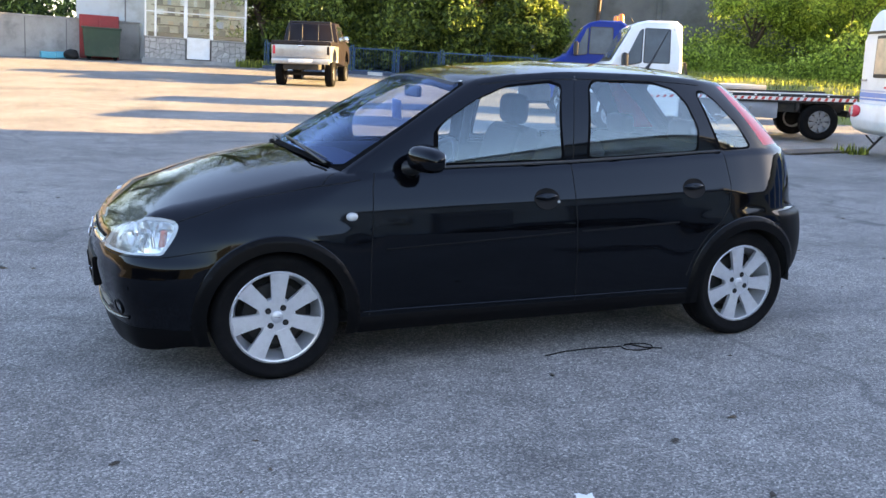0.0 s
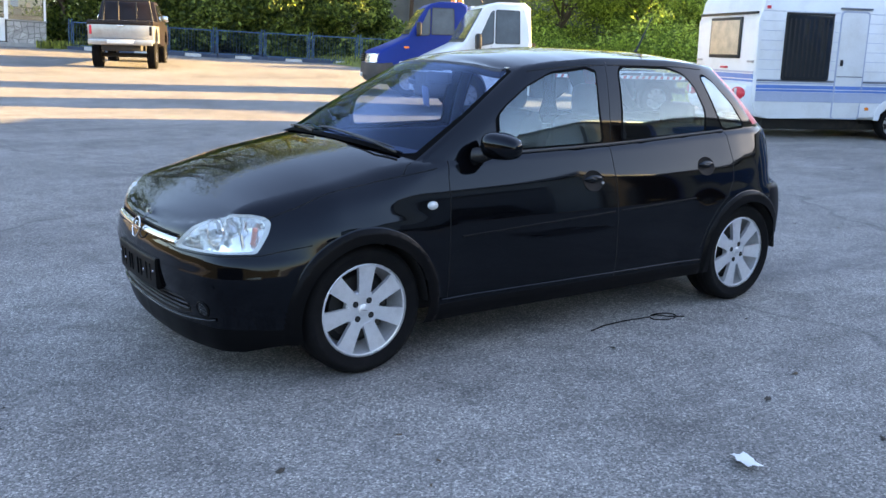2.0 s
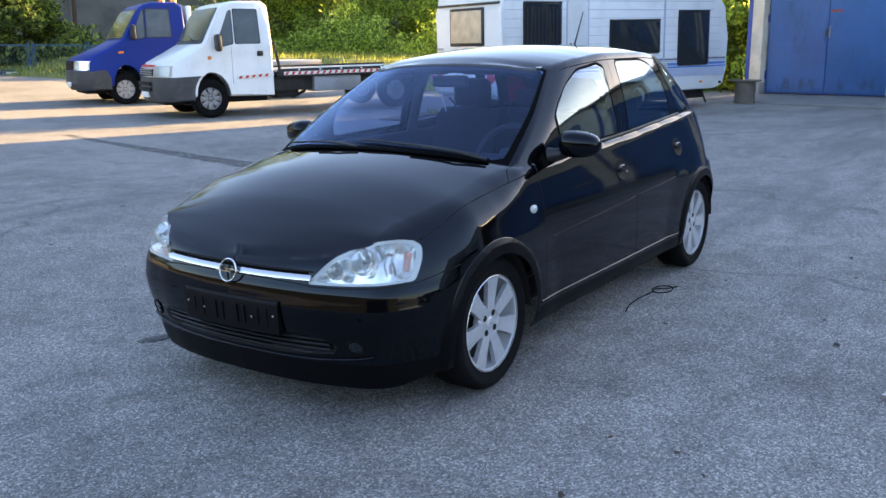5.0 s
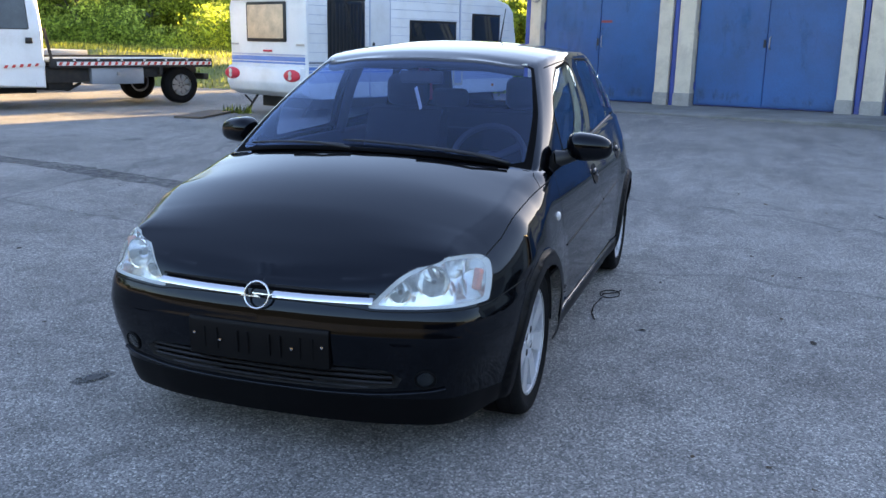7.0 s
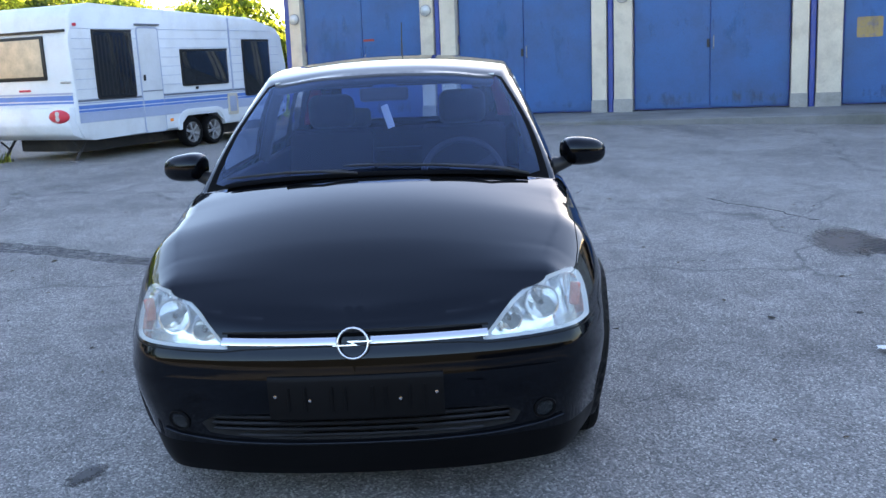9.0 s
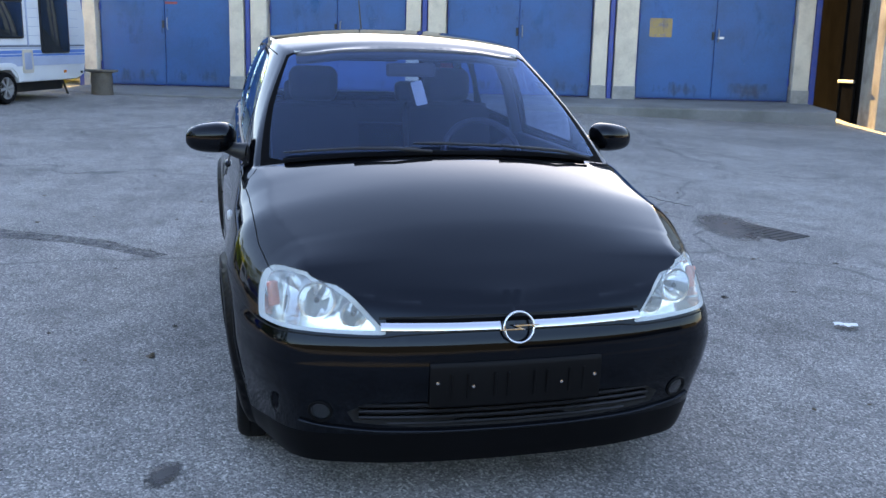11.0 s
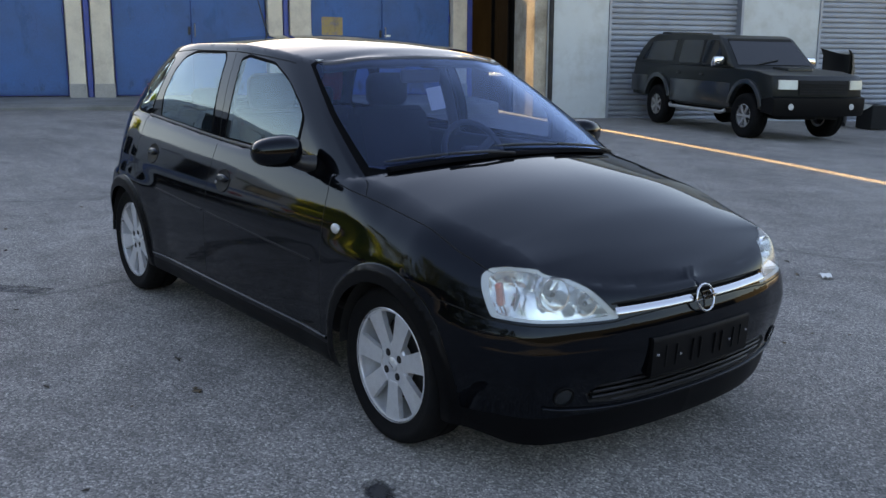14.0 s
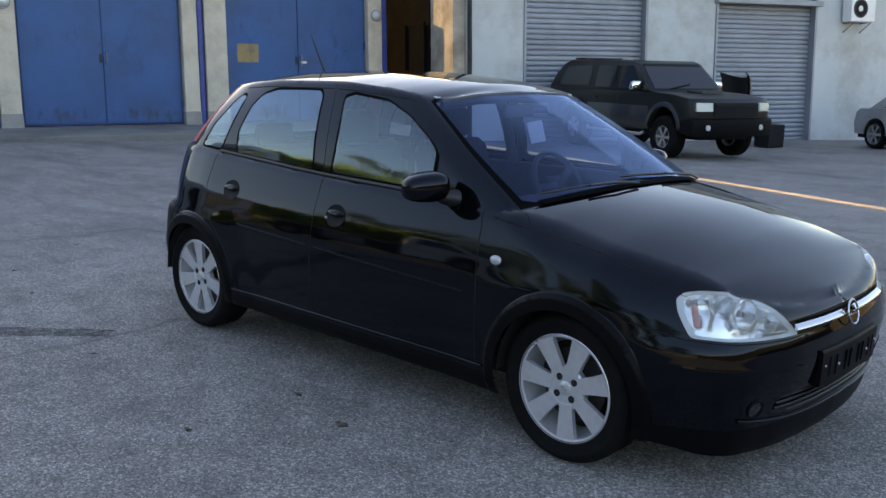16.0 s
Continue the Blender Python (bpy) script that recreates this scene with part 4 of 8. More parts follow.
def build_hatchback():
    car = thing("hatchback_car", SLOPE.copy(), "glossy black five-door hatchback with silver alloy wheels", "car")
    p, nv, f, tag = car_patches()
    both, looks = (1, -1), {
        "body": ("car_paint", ""), "bonnet": ("car_paint", ""), "roof": ("car_paint", ""), "front_bumper": ("car_paint", "black bumper with a lower grille"), "rear_bumper": ("arch_trim", "black plastic rear bumper"), "front_spoiler": ("arch_trim", "matt black lower spoiler"),
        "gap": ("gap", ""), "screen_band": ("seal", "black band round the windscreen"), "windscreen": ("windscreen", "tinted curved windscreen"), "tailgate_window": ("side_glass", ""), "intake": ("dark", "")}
    pieces = {}
    for name, (look_, label) in looks.items():
        own = "panel_gap" if name == "gap" else "air_intake" if name == "intake" else name
        pieces[name] = part(own, skin_mesh(own, p, nv, f[tag == name], both), look_, car, label)
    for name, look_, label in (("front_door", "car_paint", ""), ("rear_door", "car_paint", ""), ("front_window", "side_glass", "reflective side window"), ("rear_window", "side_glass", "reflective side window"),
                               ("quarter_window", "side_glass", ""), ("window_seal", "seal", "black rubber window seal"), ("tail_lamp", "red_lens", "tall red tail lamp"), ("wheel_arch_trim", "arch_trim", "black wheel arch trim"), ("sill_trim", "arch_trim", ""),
                               ("headlamp_lens", "lamp_lens", "slightly milky headlamp lens")):
        for s in both:
            if name == "wheel_arch_trim":
                for end in (-1, 1):
                    part(name, skin_mesh(name, p, nv, f[(tag == name) & (np.sign(p[f].mean(1)[:, 0]) == end)], (s,)), look_, car, label)
            else:
                pieces[name, s] = part(name, skin_mesh(name, p, nv, f[tag == name], (s,)), look_, car, label)
    for key, ob in pieces.items():
        if "window" in str(key) or "windscreen" in str(key) or "lens" in str(key):
            ob.visible_shadow = False
    return car, (p, nv, f, tag)


hatch, skin = build_hatchback()

def build_wheel(parent, place, side, radius, width, rim_r, style="alloy8", turn=0.0, rim_mat="alloy", lug=4):
    """A wheel about its y axis, its face to the given side; tyre, spokes, cap and bolts are its pieces."""
    w2 = width / 2
    m = pose(*place, 0, turn, 0 if side > 0 else 180)
    if side < 0:
        m = pose(*place, 0, 0, 180) @ pose(0, 0, 0, 0, turn, 0)
    d = radius - rim_r
    barrel = lathe([(rim_r - 0.002, w2 - 0.004), (rim_r + 0.004, w2 - 0.008), (rim_r + 0.002, w2 - 0.016), (rim_r - 0.012, w2 - 0.020), (rim_r - 0.016, w2 - 0.05), (rim_r - 0.035, 0.01),
                    (rim_r - 0.035, -w2 + 0.01), (rim_r, -w2 + 0.004), (rim_r, -w2 + 0.02), (rim_r - 0.01, 0.0)], 56, close=True)
    wheel = part("wheel", barrel, rim_mat, parent, "", m, smooth=35)
    tread = [(-0.30, 0), (-0.285, 0.028 * d / 0.08), (-0.265, 0.028 * d / 0.08), (-0.25, 0), (-0.03, 0), (-0.015, 0.09), (0.015, 0.09), (0.03, 0), (0.25, 0), (0.265, 0.03), (0.285, 0.03), (0.30, 0)]
    prof = [(rim_r - 0.004, -w2 + 0.006), (rim_r + 0.15 * d, -w2), (rim_r + 0.55 * d, -w2 - 0.006), (rim_r + 0.85 * d, -w2 + 0.004), (radius - 0.004, -w2 * 0.80)]
    prof += [(radius - k * d, u * 2.2 * w2) for u, k in tread]
    prof += [(radius - 0.004, w2 * 0.80), (rim_r + 0.85 * d, w2 - 0.004), (rim_r + 0.72 * d, w2 + 0.003), (rim_r + 0.55 * d, w2 + 0.006), (rim_r + 0.50 * d, w2 + 0.003), (rim_r + 0.15 * d, w2), (rim_r - 0.004, w2 - 0.008)]
    part("tyre", lathe(prof, 56, close=True), "rubber", wheel, "", smooth=50)
    part("brake_disc", lathe([(0.05, w2 - 0.075), (rim_r * 0.68, w2 - 0.075), (rim_r * 0.68, w2 - 0.09), (0.05, w2 - 0.09)], 32), "chassis", wheel, smooth=35)
    part("inner_shield", lathe([(0.02, -0.02), (rim_r - 0.02, -0.02), (rim_r - 0.02, -0.03), (0.02, -0.03)], 32), "dark", wheel)
    k = rim_r / 0.205
    if style == "alloy8":
        half = [(0.060, 0.0270), (0.085, 0.0288), (0.112, 0.0312), (0.150, 0.0355), (0.182, 0.0405), (0.199, 0.0445)]
        out = [(u * k, -v * k) for u, v in half] + [(0.200 * k, -0.012 * k), (0.188 * k, -0.009 * k), (0.188 * k, 0.009 * k), (0.200 * k, 0.012 * k)] + [(u * k, v * k) for u, v in half[::-1]]
        sp = prism(out, 0.020, "xz", w2 - 0.030)
        for v in sp.verts:
            v.co.y -= 0.012 * (1 - v.co.x / rim_r)
        bmesh.ops.bevel(sp, geom=[e for e in sp.edges if abs(e.verts[0].co.y - e.verts[1].co.y) < 0.015], offset=0.0025, segments=2, affect="EDGES")
        n, hub_r = 7, 0.084 * k
        part("rim_ring", lathe([(0.191 * k, w2 - 0.026), (0.203 * k, w2 - 0.026), (0.203 * k, w2 - 0.011), (0.200 * k, w2 - 0.008), (0.193 * k, w2 - 0.010), (0.191 * k, w2 - 0.014)], 56, close=True), rim_mat, wheel, smooth=35)
    elif style == "alloy5":
        sp = prism([(0.03 * k, -0.018 * k), (0.17 * k, -0.022 * k), (0.2 * k, -0.045 * k), (0.2 * k, 0.045 * k), (0.17 * k, 0.022 * k), (0.03 * k, 0.018 * k)], 0.02, "xz", w2 - 0.035, 0.003)
        n, hub_r = 6, 0.05 * k
    else:
        sp = prism([(0.07 * k, -0.03 * k), (0.155 * k, -0.052 * k), (0.19 * k, -0.045 * k), (0.19 * k, 0.045 * k), (0.155 * k, 0.052 * k), (0.07 * k, 0.03 * k)], 0.015, "xz", w2 - 0.055, 0.003)
        n, hub_r = 8, 0.092 * k
    first = part("spoke", sp, rim_mat, wheel, smooth=30)
    for j in range(1, n):
        ob = new("spoke", first.data)
        ob.parent, ob.matrix_basis = wheel, pose(0, 0, 0, 0, 360 / n * j, 0)
    face = w2 - 0.022 if style != "steel" else w2 - 0.040
    part("hub", lathe([(0.006, face - 0.03), (hub_r, face - 0.03), (hub_r, face - 0.006), (hub_r - 0.006, face), (0.006, face)], 32), rim_mat, wheel, smooth=35)
    part("hub_cap", lathe([(0.004, face), (0.026 * k, face), (0.026 * k, face + 0.004), (0.022 * k, face + 0.007), (0.004, face + 0.008)], 24), rim_mat, wheel, smooth=35)
    part("cap_mark", prism([(-0.014 * k, -0.004), (0.012 * k, 0.006), (0.014 * k, 0.004), (-0.012 * k, -0.006)], 0.002, "xz", face + 0.008), "steel", wheel)
    for j in range(lug):
        a = radians(45 + 360 / lug * j)
        r = 0.047 * k
        part("lug_hole", lathe([(0.002, face - 0.002), (0.0138 * k, face - 0.002), (0.0138 * k, face + 0.0015), (0.002, face + 0.0015)], 14), "dark", wheel, m=pose(r * math.cos(a), 0, r * math.sin(a)))
        part("lug_bolt", lathe([(0.002, face), (0.0065 * k, face), (0.0065 * k, face + 0.003), (0.002, face + 0.004)], 8), "chassis", wheel, m=pose(r * math.cos(a), 0, r * math.sin(a)))
    return wheel


for end, turns in ((-1, (9, -8)), (1, (22, 14))):
    for side, turn in zip((-1, 1), turns):
        build_wheel(hatch, (end * AXLE, side * 0.697, WHEEL_Z), side, WHEEL_R, 0.182, 0.207, turn=turn)


def skin_strip(path, rows, close_ends=True):
    """A band over the lower body: path of (a, z), rows of (dz, outward offset)."""
    bm = bmesh.new()
    grid = []
    for a, z in path:
        tx, ty = np.interp(abs(a), LEN, TAN[:, 0]), np.interp(abs(a), LEN, TAN[:, 1])
        s = 1 if a >= 0 else -1
        line = []
        for dz, off in rows:
            q = low(abs(a), z + dz)
            line.append(bm.verts.new((q[0] - ty * off, s * (q[1] + tx * off), q[2])))
        grid.append(line)
    for p, q in zip(grid, grid[1:]):
        for k in range(len(rows)):
            j = (k + 1) % len(rows)
            bm.faces.new((p[k], p[j], q[j], q[k]))
    if close_ends:
        bm.faces.new(grid[0])
        bm.faces.new(grid[-1][::-1])
    return bm


def band(h, out, back=-0.006, n=5):
    """Rows for a rounded bar of half height h that stands out by out."""
    return [(-h, back)] + [(h * math.sin(t), back + (out - back) * math.cos(t) ** 0.6) for t in np.linspace(-1.35, 1.35, n)] + [(h, back)]


def car_details():
    zc = lambda a: 0.585 + 0.003 * (abs(a) / 0.40) ** 2
    for s in (-1, 1):
        part("grille_bar", skin_strip([(s * a, zc(a)) for a in np.linspace(0.052, 0.405, 24)], [(-0.0118, -0.006), (-0.0112, 0.009), (-0.0085, 0.014), (-0.003, 0.0145), (0.006, 0.009), (0.0108, 0.003), (0.0113, -0.006)]), "chrome", hatch, "polished chrome grille bar", smooth=60)
    # Black strip on the skin stands in for the shadow gap under the bonnet.
    part("grille_recess", skin_strip([(a, 0.601) for a in np.linspace(-0.39, 0.39, 30)], [(-0.006, -0.004), (-0.006, 0.0012), (0.006, 0.0012), (0.006, -0.004)]), "seal", hatch)
    # badge: a plain ring with a slanting bar
    nose_at = pose(-1.978, 0, 0.582, 0, 14, 0)
    ring = bmesh.new()
    circ = [[ring.verts.new(((0.0040 * math.cos(u)), (0.045 + 0.0040 * math.sin(u)) * math.cos(t), (0.045 + 0.0040 * math.sin(u)) * math.sin(t))) for u in np.linspace(0, 2 * math.pi, 8, endpoint=False)]
            for t in np.linspace(0, 2 * math.pi, 36, endpoint=False)]
    for i in range(36):
        for j in range(8):
            ring.faces.new((circ[i][j], circ[(i + 1) % 36][j], circ[(i + 1) % 36][(j + 1) % 8], circ[i][(j + 1) % 8]))
    badge = part("badge", ring, "chrome", hatch, "plain chrome ring badge", nose_at, smooth="full")
    part("badge_bar", prism([(-0.060, 0.0075), (-0.004, 0.0075), (0.020, 0.0075), (-0.006, -0.0035), (0.060, -0.0035), (0.060, -0.0075), (-0.020, -0.0075), (0.006, 0.0035), (-0.060, 0.0035)], 0.006, "yz", -0.006, 0.0008), "chrome", badge)
    # plate holder and its screws
    holder = part("plate_holder", skin_strip([(a, 0.430) for a in np.linspace(-0.262, 0.262, 20)], [(-0.080, -0.006), (-0.080, 0.021), (-0.074, 0.024), (0.040, 0.013), (0.052, 0.012), (0.056, 0.009), (0.056, -0.004)]), "holder", hatch, "empty black number plate holder", smooth=30)
    for y in (-0.205, -0.16, -0.09, -0.05, 0.03, 0.07, 0.15, 0.20):
        part("holder_rib", box_mesh((-0.003, -0.004, -0.046), (0.003, 0.004, 0.030), 0.002), "holder", holder, m=pose(-1.9955 + 0.21 * y * y, y, 0.425, 0, -4, 0))
    for y, z in ((-0.240, 0.428), (-0.133, 0.414), (0.136, 0.416), (0.240, 0.428)):
        part("screw", lathe([(0.001, 0.0), (0.006, 0.0), (0.005, 0.004), (0.001, 0.005)], 10, "z"), "chrome", holder, m=pose(-1.9965 + 0.21 * y * y, y, z, 0, -90, 0))
    for z in (0.284, 0.305, 0.326, 0.347):
        part("grille_slat", skin_strip([(a, z) for a in np.linspace(-0.47, 0.47, 30)], [(-0.004, -0.03), (-0.005, -0.006), (0.001, -0.003), (0.005, -0.008), (0.004, -0.03)]), "trim", pieces_by["air_intake"], smooth=30)
    part("chin_lip", skin_strip([(a, 0.258 + 0.03 * (abs(a) / 0.66) ** 4) for a in np.linspace(-0.66, 0.66, 44)], band(0.007, 0.010)), "car_paint", hatch, smooth=60)
    for s in (-1, 1):
        # fog lamp
        a = low_chart.at(0.565, 0.326, "y", lambda u, v: u < 1.2)[0]
        q, tx, ty = low(a, 0.326), np.interp(a, LEN, TAN[:, 0]), np.interp(a, LEN, TAN[:, 1])
        du, dv = low(a + 0.02, 0.326) - low(a - 0.02, 0.326), low(a, 0.346) - low(a, 0.306)
        way = Vector(np.cross(dv, du) * (1, s, 1)).normalized()
        way = way if way.x < 0 else -way
        at = Matrix.Translation(Vector((q[0], s * q[1], q[2])) + 0.003 * way) @ way.to_track_quat("Z", "Y").to_matrix().to_4x4() @ Matrix.Scale(0.8, 4)
        fog = part("fog_lamp", lathe([(0.040, -0.012), (0.046, -0.002), (0.044, 0.003), (0.036, 0.002), (0.034, -0.008)], 28, "z", True), "holder", hatch, "", at, smooth=40)
        part("fog_reflector", lathe([(0.001, -0.02), (0.02, -0.016), (0.032, -0.007), (0.033, -0.006), (0.033, -0.022), (0.001, -0.028)], 24, "z"), "dark", fog, smooth=60)
        part("fog_glass", lathe([(0.001, 0.004), (0.025, 0.002), (0.036, -0.001), (0.036, -0.003), (0.001, 0.001)], 24, "z"), "lens", fog, smooth=60)
        # repeater
        q = low(a_of(-0.918), 0.722)
        part("side_repeater", lathe([(0.001, 0.0), (0.024, 0.0), (0.023, 0.006), (0.016, 0.011), (0.001, 0.013)], 20), "lamp_body", hatch, "small clear indicator", pose(-0.918, s * (q[1] - 0.002), 0.722, 0, 0, 0 if s > 0 else 180) @ Matrix.Diagonal((1.15, 1, 0.8, 1)), smooth=60)
        # handles
        for x, z in ((0.045, 0.775), (0.895, 0.805)):
            q, q2 = low(a_of(x), z), low(a_of(x), z + 0.03)
            lean = math.degrees(math.atan2(q[1] - q2[1], 0.03))
            at = pose(x, s * q[1], z, 0, 0, 0 if s > 0 else 180) @ pose(0, 0, 0, lean, 0, 0)
            cup = part("handle_cup", lathe([(0.001, 0.0005), (0.060, 0.0012), (0.064, 0.002), (0.066, 0.0), (0.001, -0.004)], 30), "holder", hatch, "", at @ Matrix.Diagonal((1.05, 1, 0.80, 1)), smooth=40)
            grip = lathe([(0.001, 0.012), (0.03, 0.016), (0.050, 0.011), (0.056, 0.002), (0.05, -0.002), (0.001, -0.002)], 28)
            for v in grip.verts:
                v.co.z = v.co.z * 0.42 + 0.012
            part("door_handle", grip, "car_paint", cup, "black pull handle", smooth=60)
            if x < 0.5:
                part("key_lock", lathe([(0.001, 0.004), (0.008, 0.004), (0.009, 0.0), (0.001, -0.002)], 14), "steel", cup, m=pose((0.058 if s > 0 else -0.058), 0, -0.018), smooth=40)
        # waist moulding
        path = [(s * a_of(x), 0.571 + (x + 0.77) * 0.0435) for x in np.linspace(-0.76, 0.19, 40)]
        part("side_moulding", skin_strip(path, band(0.0045, 0.0035, -0.002)), "holder", hatch, smooth=60)
        path = [(s * a_of(x), 0.571 + (x + 0.77) * 0.0435) for x in np.linspace(0.235, 0.80, 30)]
        part("side_moulding", skin_strip(path, band(0.0045, 0.0035, -0.002)), "holder", hatch, smooth=60)
        path = [(s * a_of(x), 0.290) for x in np.linspace(-0.868, 0.868, 50)]
        part("sill_lip", skin_strip(path, band(0.006, 0.009, -0.003)), "car_paint", hatch, smooth=60)
        # window trims along the belt
        path = [(B3 + a_of(x) - A3) for x in np.linspace(-0.66, 1.10, 60)]
        bm = bmesh.new()
        rows = []
        for b in path:
            q = [glasshouse(b, g) for g in (0.004, 0.012, 0.020)]
            rows.append([bm.verts.new((q[k][0], s * (q[k][1] + o), q[k][2])) for k, o in ((0, 0.001), (0, 0.007), (1, 0.009), (2, 0.006), (2, 0.0))])
        for r0, r1 in zip(rows, rows[1:]):
            for k in range(4):
                bm.faces.new((r0[k], r0[k + 1], r1[k + 1], r1[k]))
        part("window_trim", bm, "trim", hatch, smooth=60)
        # mirror
        body = bmesh.new()
        bmesh.ops.create_icosphere(body, subdivisions=4, radius=1)
        for v in body.verts:
            x, y, z = v.co
            p = 2.7
            r = (abs(x) ** p + abs(y) ** p + abs(z) ** p) ** (-1 / p)
            x, y, z = x * r, y * r, z * r
            if x > 0.25:
                x = 0.25 + (x - 0.25) * 0.35
            v.co = (x * (0.074 - 0.016 * y), y * 0.098, z * (0.060 - 0.008 * y) - 0.005 * y)
        mirror = part("wing_mirror", body, "car_paint", hatch, "black wing mirror", pose(-0.588, s * 0.860, 0.976, 0, 0, -14 * s) @ Matrix.Diagonal((1, s, 1, 1)), smooth="full")
        part("mirror_glass", prism(rounded([(-0.078, -0.042), (0.076, -0.037), (0.076, 0.036), (-0.078, 0.042)], 0.025, 5), 0.004, "yz", 0.032, 0.001), "chrome", mirror)
        part("mirror_foot", tube([(-0.01, -0.15, -0.055), (-0.005, -0.10, -0.048), (0.0, -0.05, -0.03)], 0.03, 12, [0.040, 0.030, 0.026]), "trim", mirror, smooth=60)
        # headlamp: a housing behind the lens, bowls and an amber corner
        p, nv, f, tag = skin
        tri = f[tag == "headlamp_lens"]
        used = np.unique(tri)
        edges = {}
        for t in tri:
            for i, j in ((0, 1), (1, 2), (2, 0)):
                edges.setdefault(frozenset((t[i], t[j])), []).append((t[i], t[j]))
        bm = bmesh.new()
        rim_bm = bmesh.new()
        flip = np.array((1, s, 1))
        mid = p[used].mean(0)
        back = {k: bm.verts.new((p[k] - nv[k] * 0.085 + (mid - p[k]) * 0.12) * flip) for k in used}
        for t in tri:
            bm.faces.new([back[k] for k in t])
        rim = {}
        for e, ways in edges.items():
            if len(ways) == 1:
                i, j = ways[0]
                for k in (i, j):
                    if k not in rim:
                        rim[k] = (bm.verts.new((p[k] - nv[k] * 0.003) * flip), bm.verts.new((p[k] - nv[k] * 0.006 + (mid - p[k]) * 0.12) * flip))
                rim_bm.faces.new([rim_bm.verts.new(v_) for v_ in (rim[i][0].co, rim[j][0].co, rim[j][1].co, rim[i][1].co)])
                bm.faces.new((rim[i][1], rim[j][1], back[j], back[i]))
        house = part("lamp_housing", bm, "lamp_chrome", pieces_by["headlamp_lens", s], "bright facetted lamp housing", smooth=50)
        part("lamp_rim", rim_bm, "lamp_body", house, "pale frosted rim", smooth=50)
        for y, z, r in ((0.588, 0.646, 0.050), (0.487, 0.612, 0.035)):
            q = low(*low_chart.at(y, z, "y", lambda u, v: u < 1.2))
            bowl = lathe([(0.004, -0.052), (r * 0.35, -0.047), (r * 0.62, -0.035), (r * 0.82, -0.018), (r * 0.95, 0.0), (r, 0.011), (r + 0.005, 0.012), (r + 0.005, -0.01), (0.004, -0.058)], 32, "z", False)
            b = part("lamp_bowl", bowl, "lamp_chrome", house, "", pose(q[0] + 0.036, s * (q[1] - 0.022), q[2] - 0.004, 0, -86, 12 * -s), smooth=60)
            part("bulb", lathe([(0.001, 0.0), (0.008, -0.001), (0.011, -0.006), (0.011, -0.030), (0.006, -0.045), (0.001, -0.045)], 16, "z"), "steel", b, smooth=60)
            part("bulb_shield", lathe([(0.001, 0.004), (0.0075, 0.004), (0.0085, 0.0), (0.001, 0.0)], 16, "z"), "chassis", b, smooth=60)
        q = low(*low_chart.at(-1.722, 0.640, "x", lambda u, v: u < 1.4))
        part("amber_reflector", box_mesh((-0.010, -0.016, -0.040), (0.012, 0.016, 0.034), 0.007, 3), "amber", house, "pink and amber indicator insert", pose(q[0] + 0.016, s * (q[1] - 0.020), q[2], 0, 10, 32 * s), smooth=40)
        part("lamp_divider", tube([(q[0] - 0.020, s * (q[1] - 0.052), q[2] - 0.052), (q[0] - 0.024, s * (q[1] - 0.060), q[2]), (q[0] + 0.004, s * (q[1] - 0.062), q[2] + 0.048)], 0.008, 8), "chrome", house, smooth=60)
    # wipers
    for y0, y1, g1, thick in ((-0.56, 0.12, 0.042, 0.007), (0.10, 0.60, 0.034, 0.0065)):
        def on_screen(y, g, off):
            b = float(np.interp(abs(y), base_of(np.linspace(0, B3, 200))[:, 1], np.linspace(0, B3, 200)))
            q = glasshouse(b, g)
            return (q[0] - 0.6 * off, math.copysign(q[1], y), q[2] + 0.8 * off)
        ys = np.linspace(y0, y1, 14)
        gs = 0.020 + (g1 - 0.020) * np.linspace(0, 1, 14) ** 0.8
        blade = part("wiper", tube([on_screen(y, g, 0.012) for y, g in zip(ys, gs)], thick, 6, [thick * k for k in [0.4] + [0.8] * 12 + [0.3]]), "trim", hatch, "black wiper blade", smooth=60)
        part("wiper_arm", tube([on_screen(y0 - 0.04, 0.0, 0.02), on_screen(y0 + 0.1, 0.010, 0.028), on_screen(y0 + 0.5 * (y1 - y0), 0.62 * g1, 0.022)], 0.006, 6), "trim", blade, smooth=60)
    part("cowl", skin_cowl(), "seal", hatch, "", smooth=40)
    part("aerial", tube([(1.08, 0, 1.392), (1.11, 0, 1.43), (1.22, 0, 1.62)], 0.006, 6, [0.012, 0.006, 0.003]), "trim", hatch, smooth=60)
    # underbody and wheel wells
    part("underbody", box_mesh((-1.80, -0.575, 0.17), (1.70, 0.575, 0.34), 0.04), "dark", hatch)
    part("engine_bay", box_mesh((-1.72, -0.57, 0.22), (-0.98, 0.57, 0.60), 0.04), "dark", hatch)
    part("boot_box", box_mesh((0.95, -0.57, 0.25), (1.66, 0.57, 0.88), 0.05), "dark", hatch)
    for ax in (-AXLE, AXLE):
        for s in (-1, 1):
            bm = bmesh.new()
            rows = [[bm.verts.new((ax + 0.318 * math.cos(t), s * y, WHEEL_Z + 0.318 * math.sin(t))) for t in np.linspace(0.0, math.pi, 24)] for y in (0.56, 0.79)]
            for k in range(23):
                bm.faces.new((rows[0][k], rows[0][k + 1], rows[1][k + 1], rows[1][k]))
            bm.faces.new(rows[0])
            part("wheel_well", bm, "dark", hatch, smooth=40)


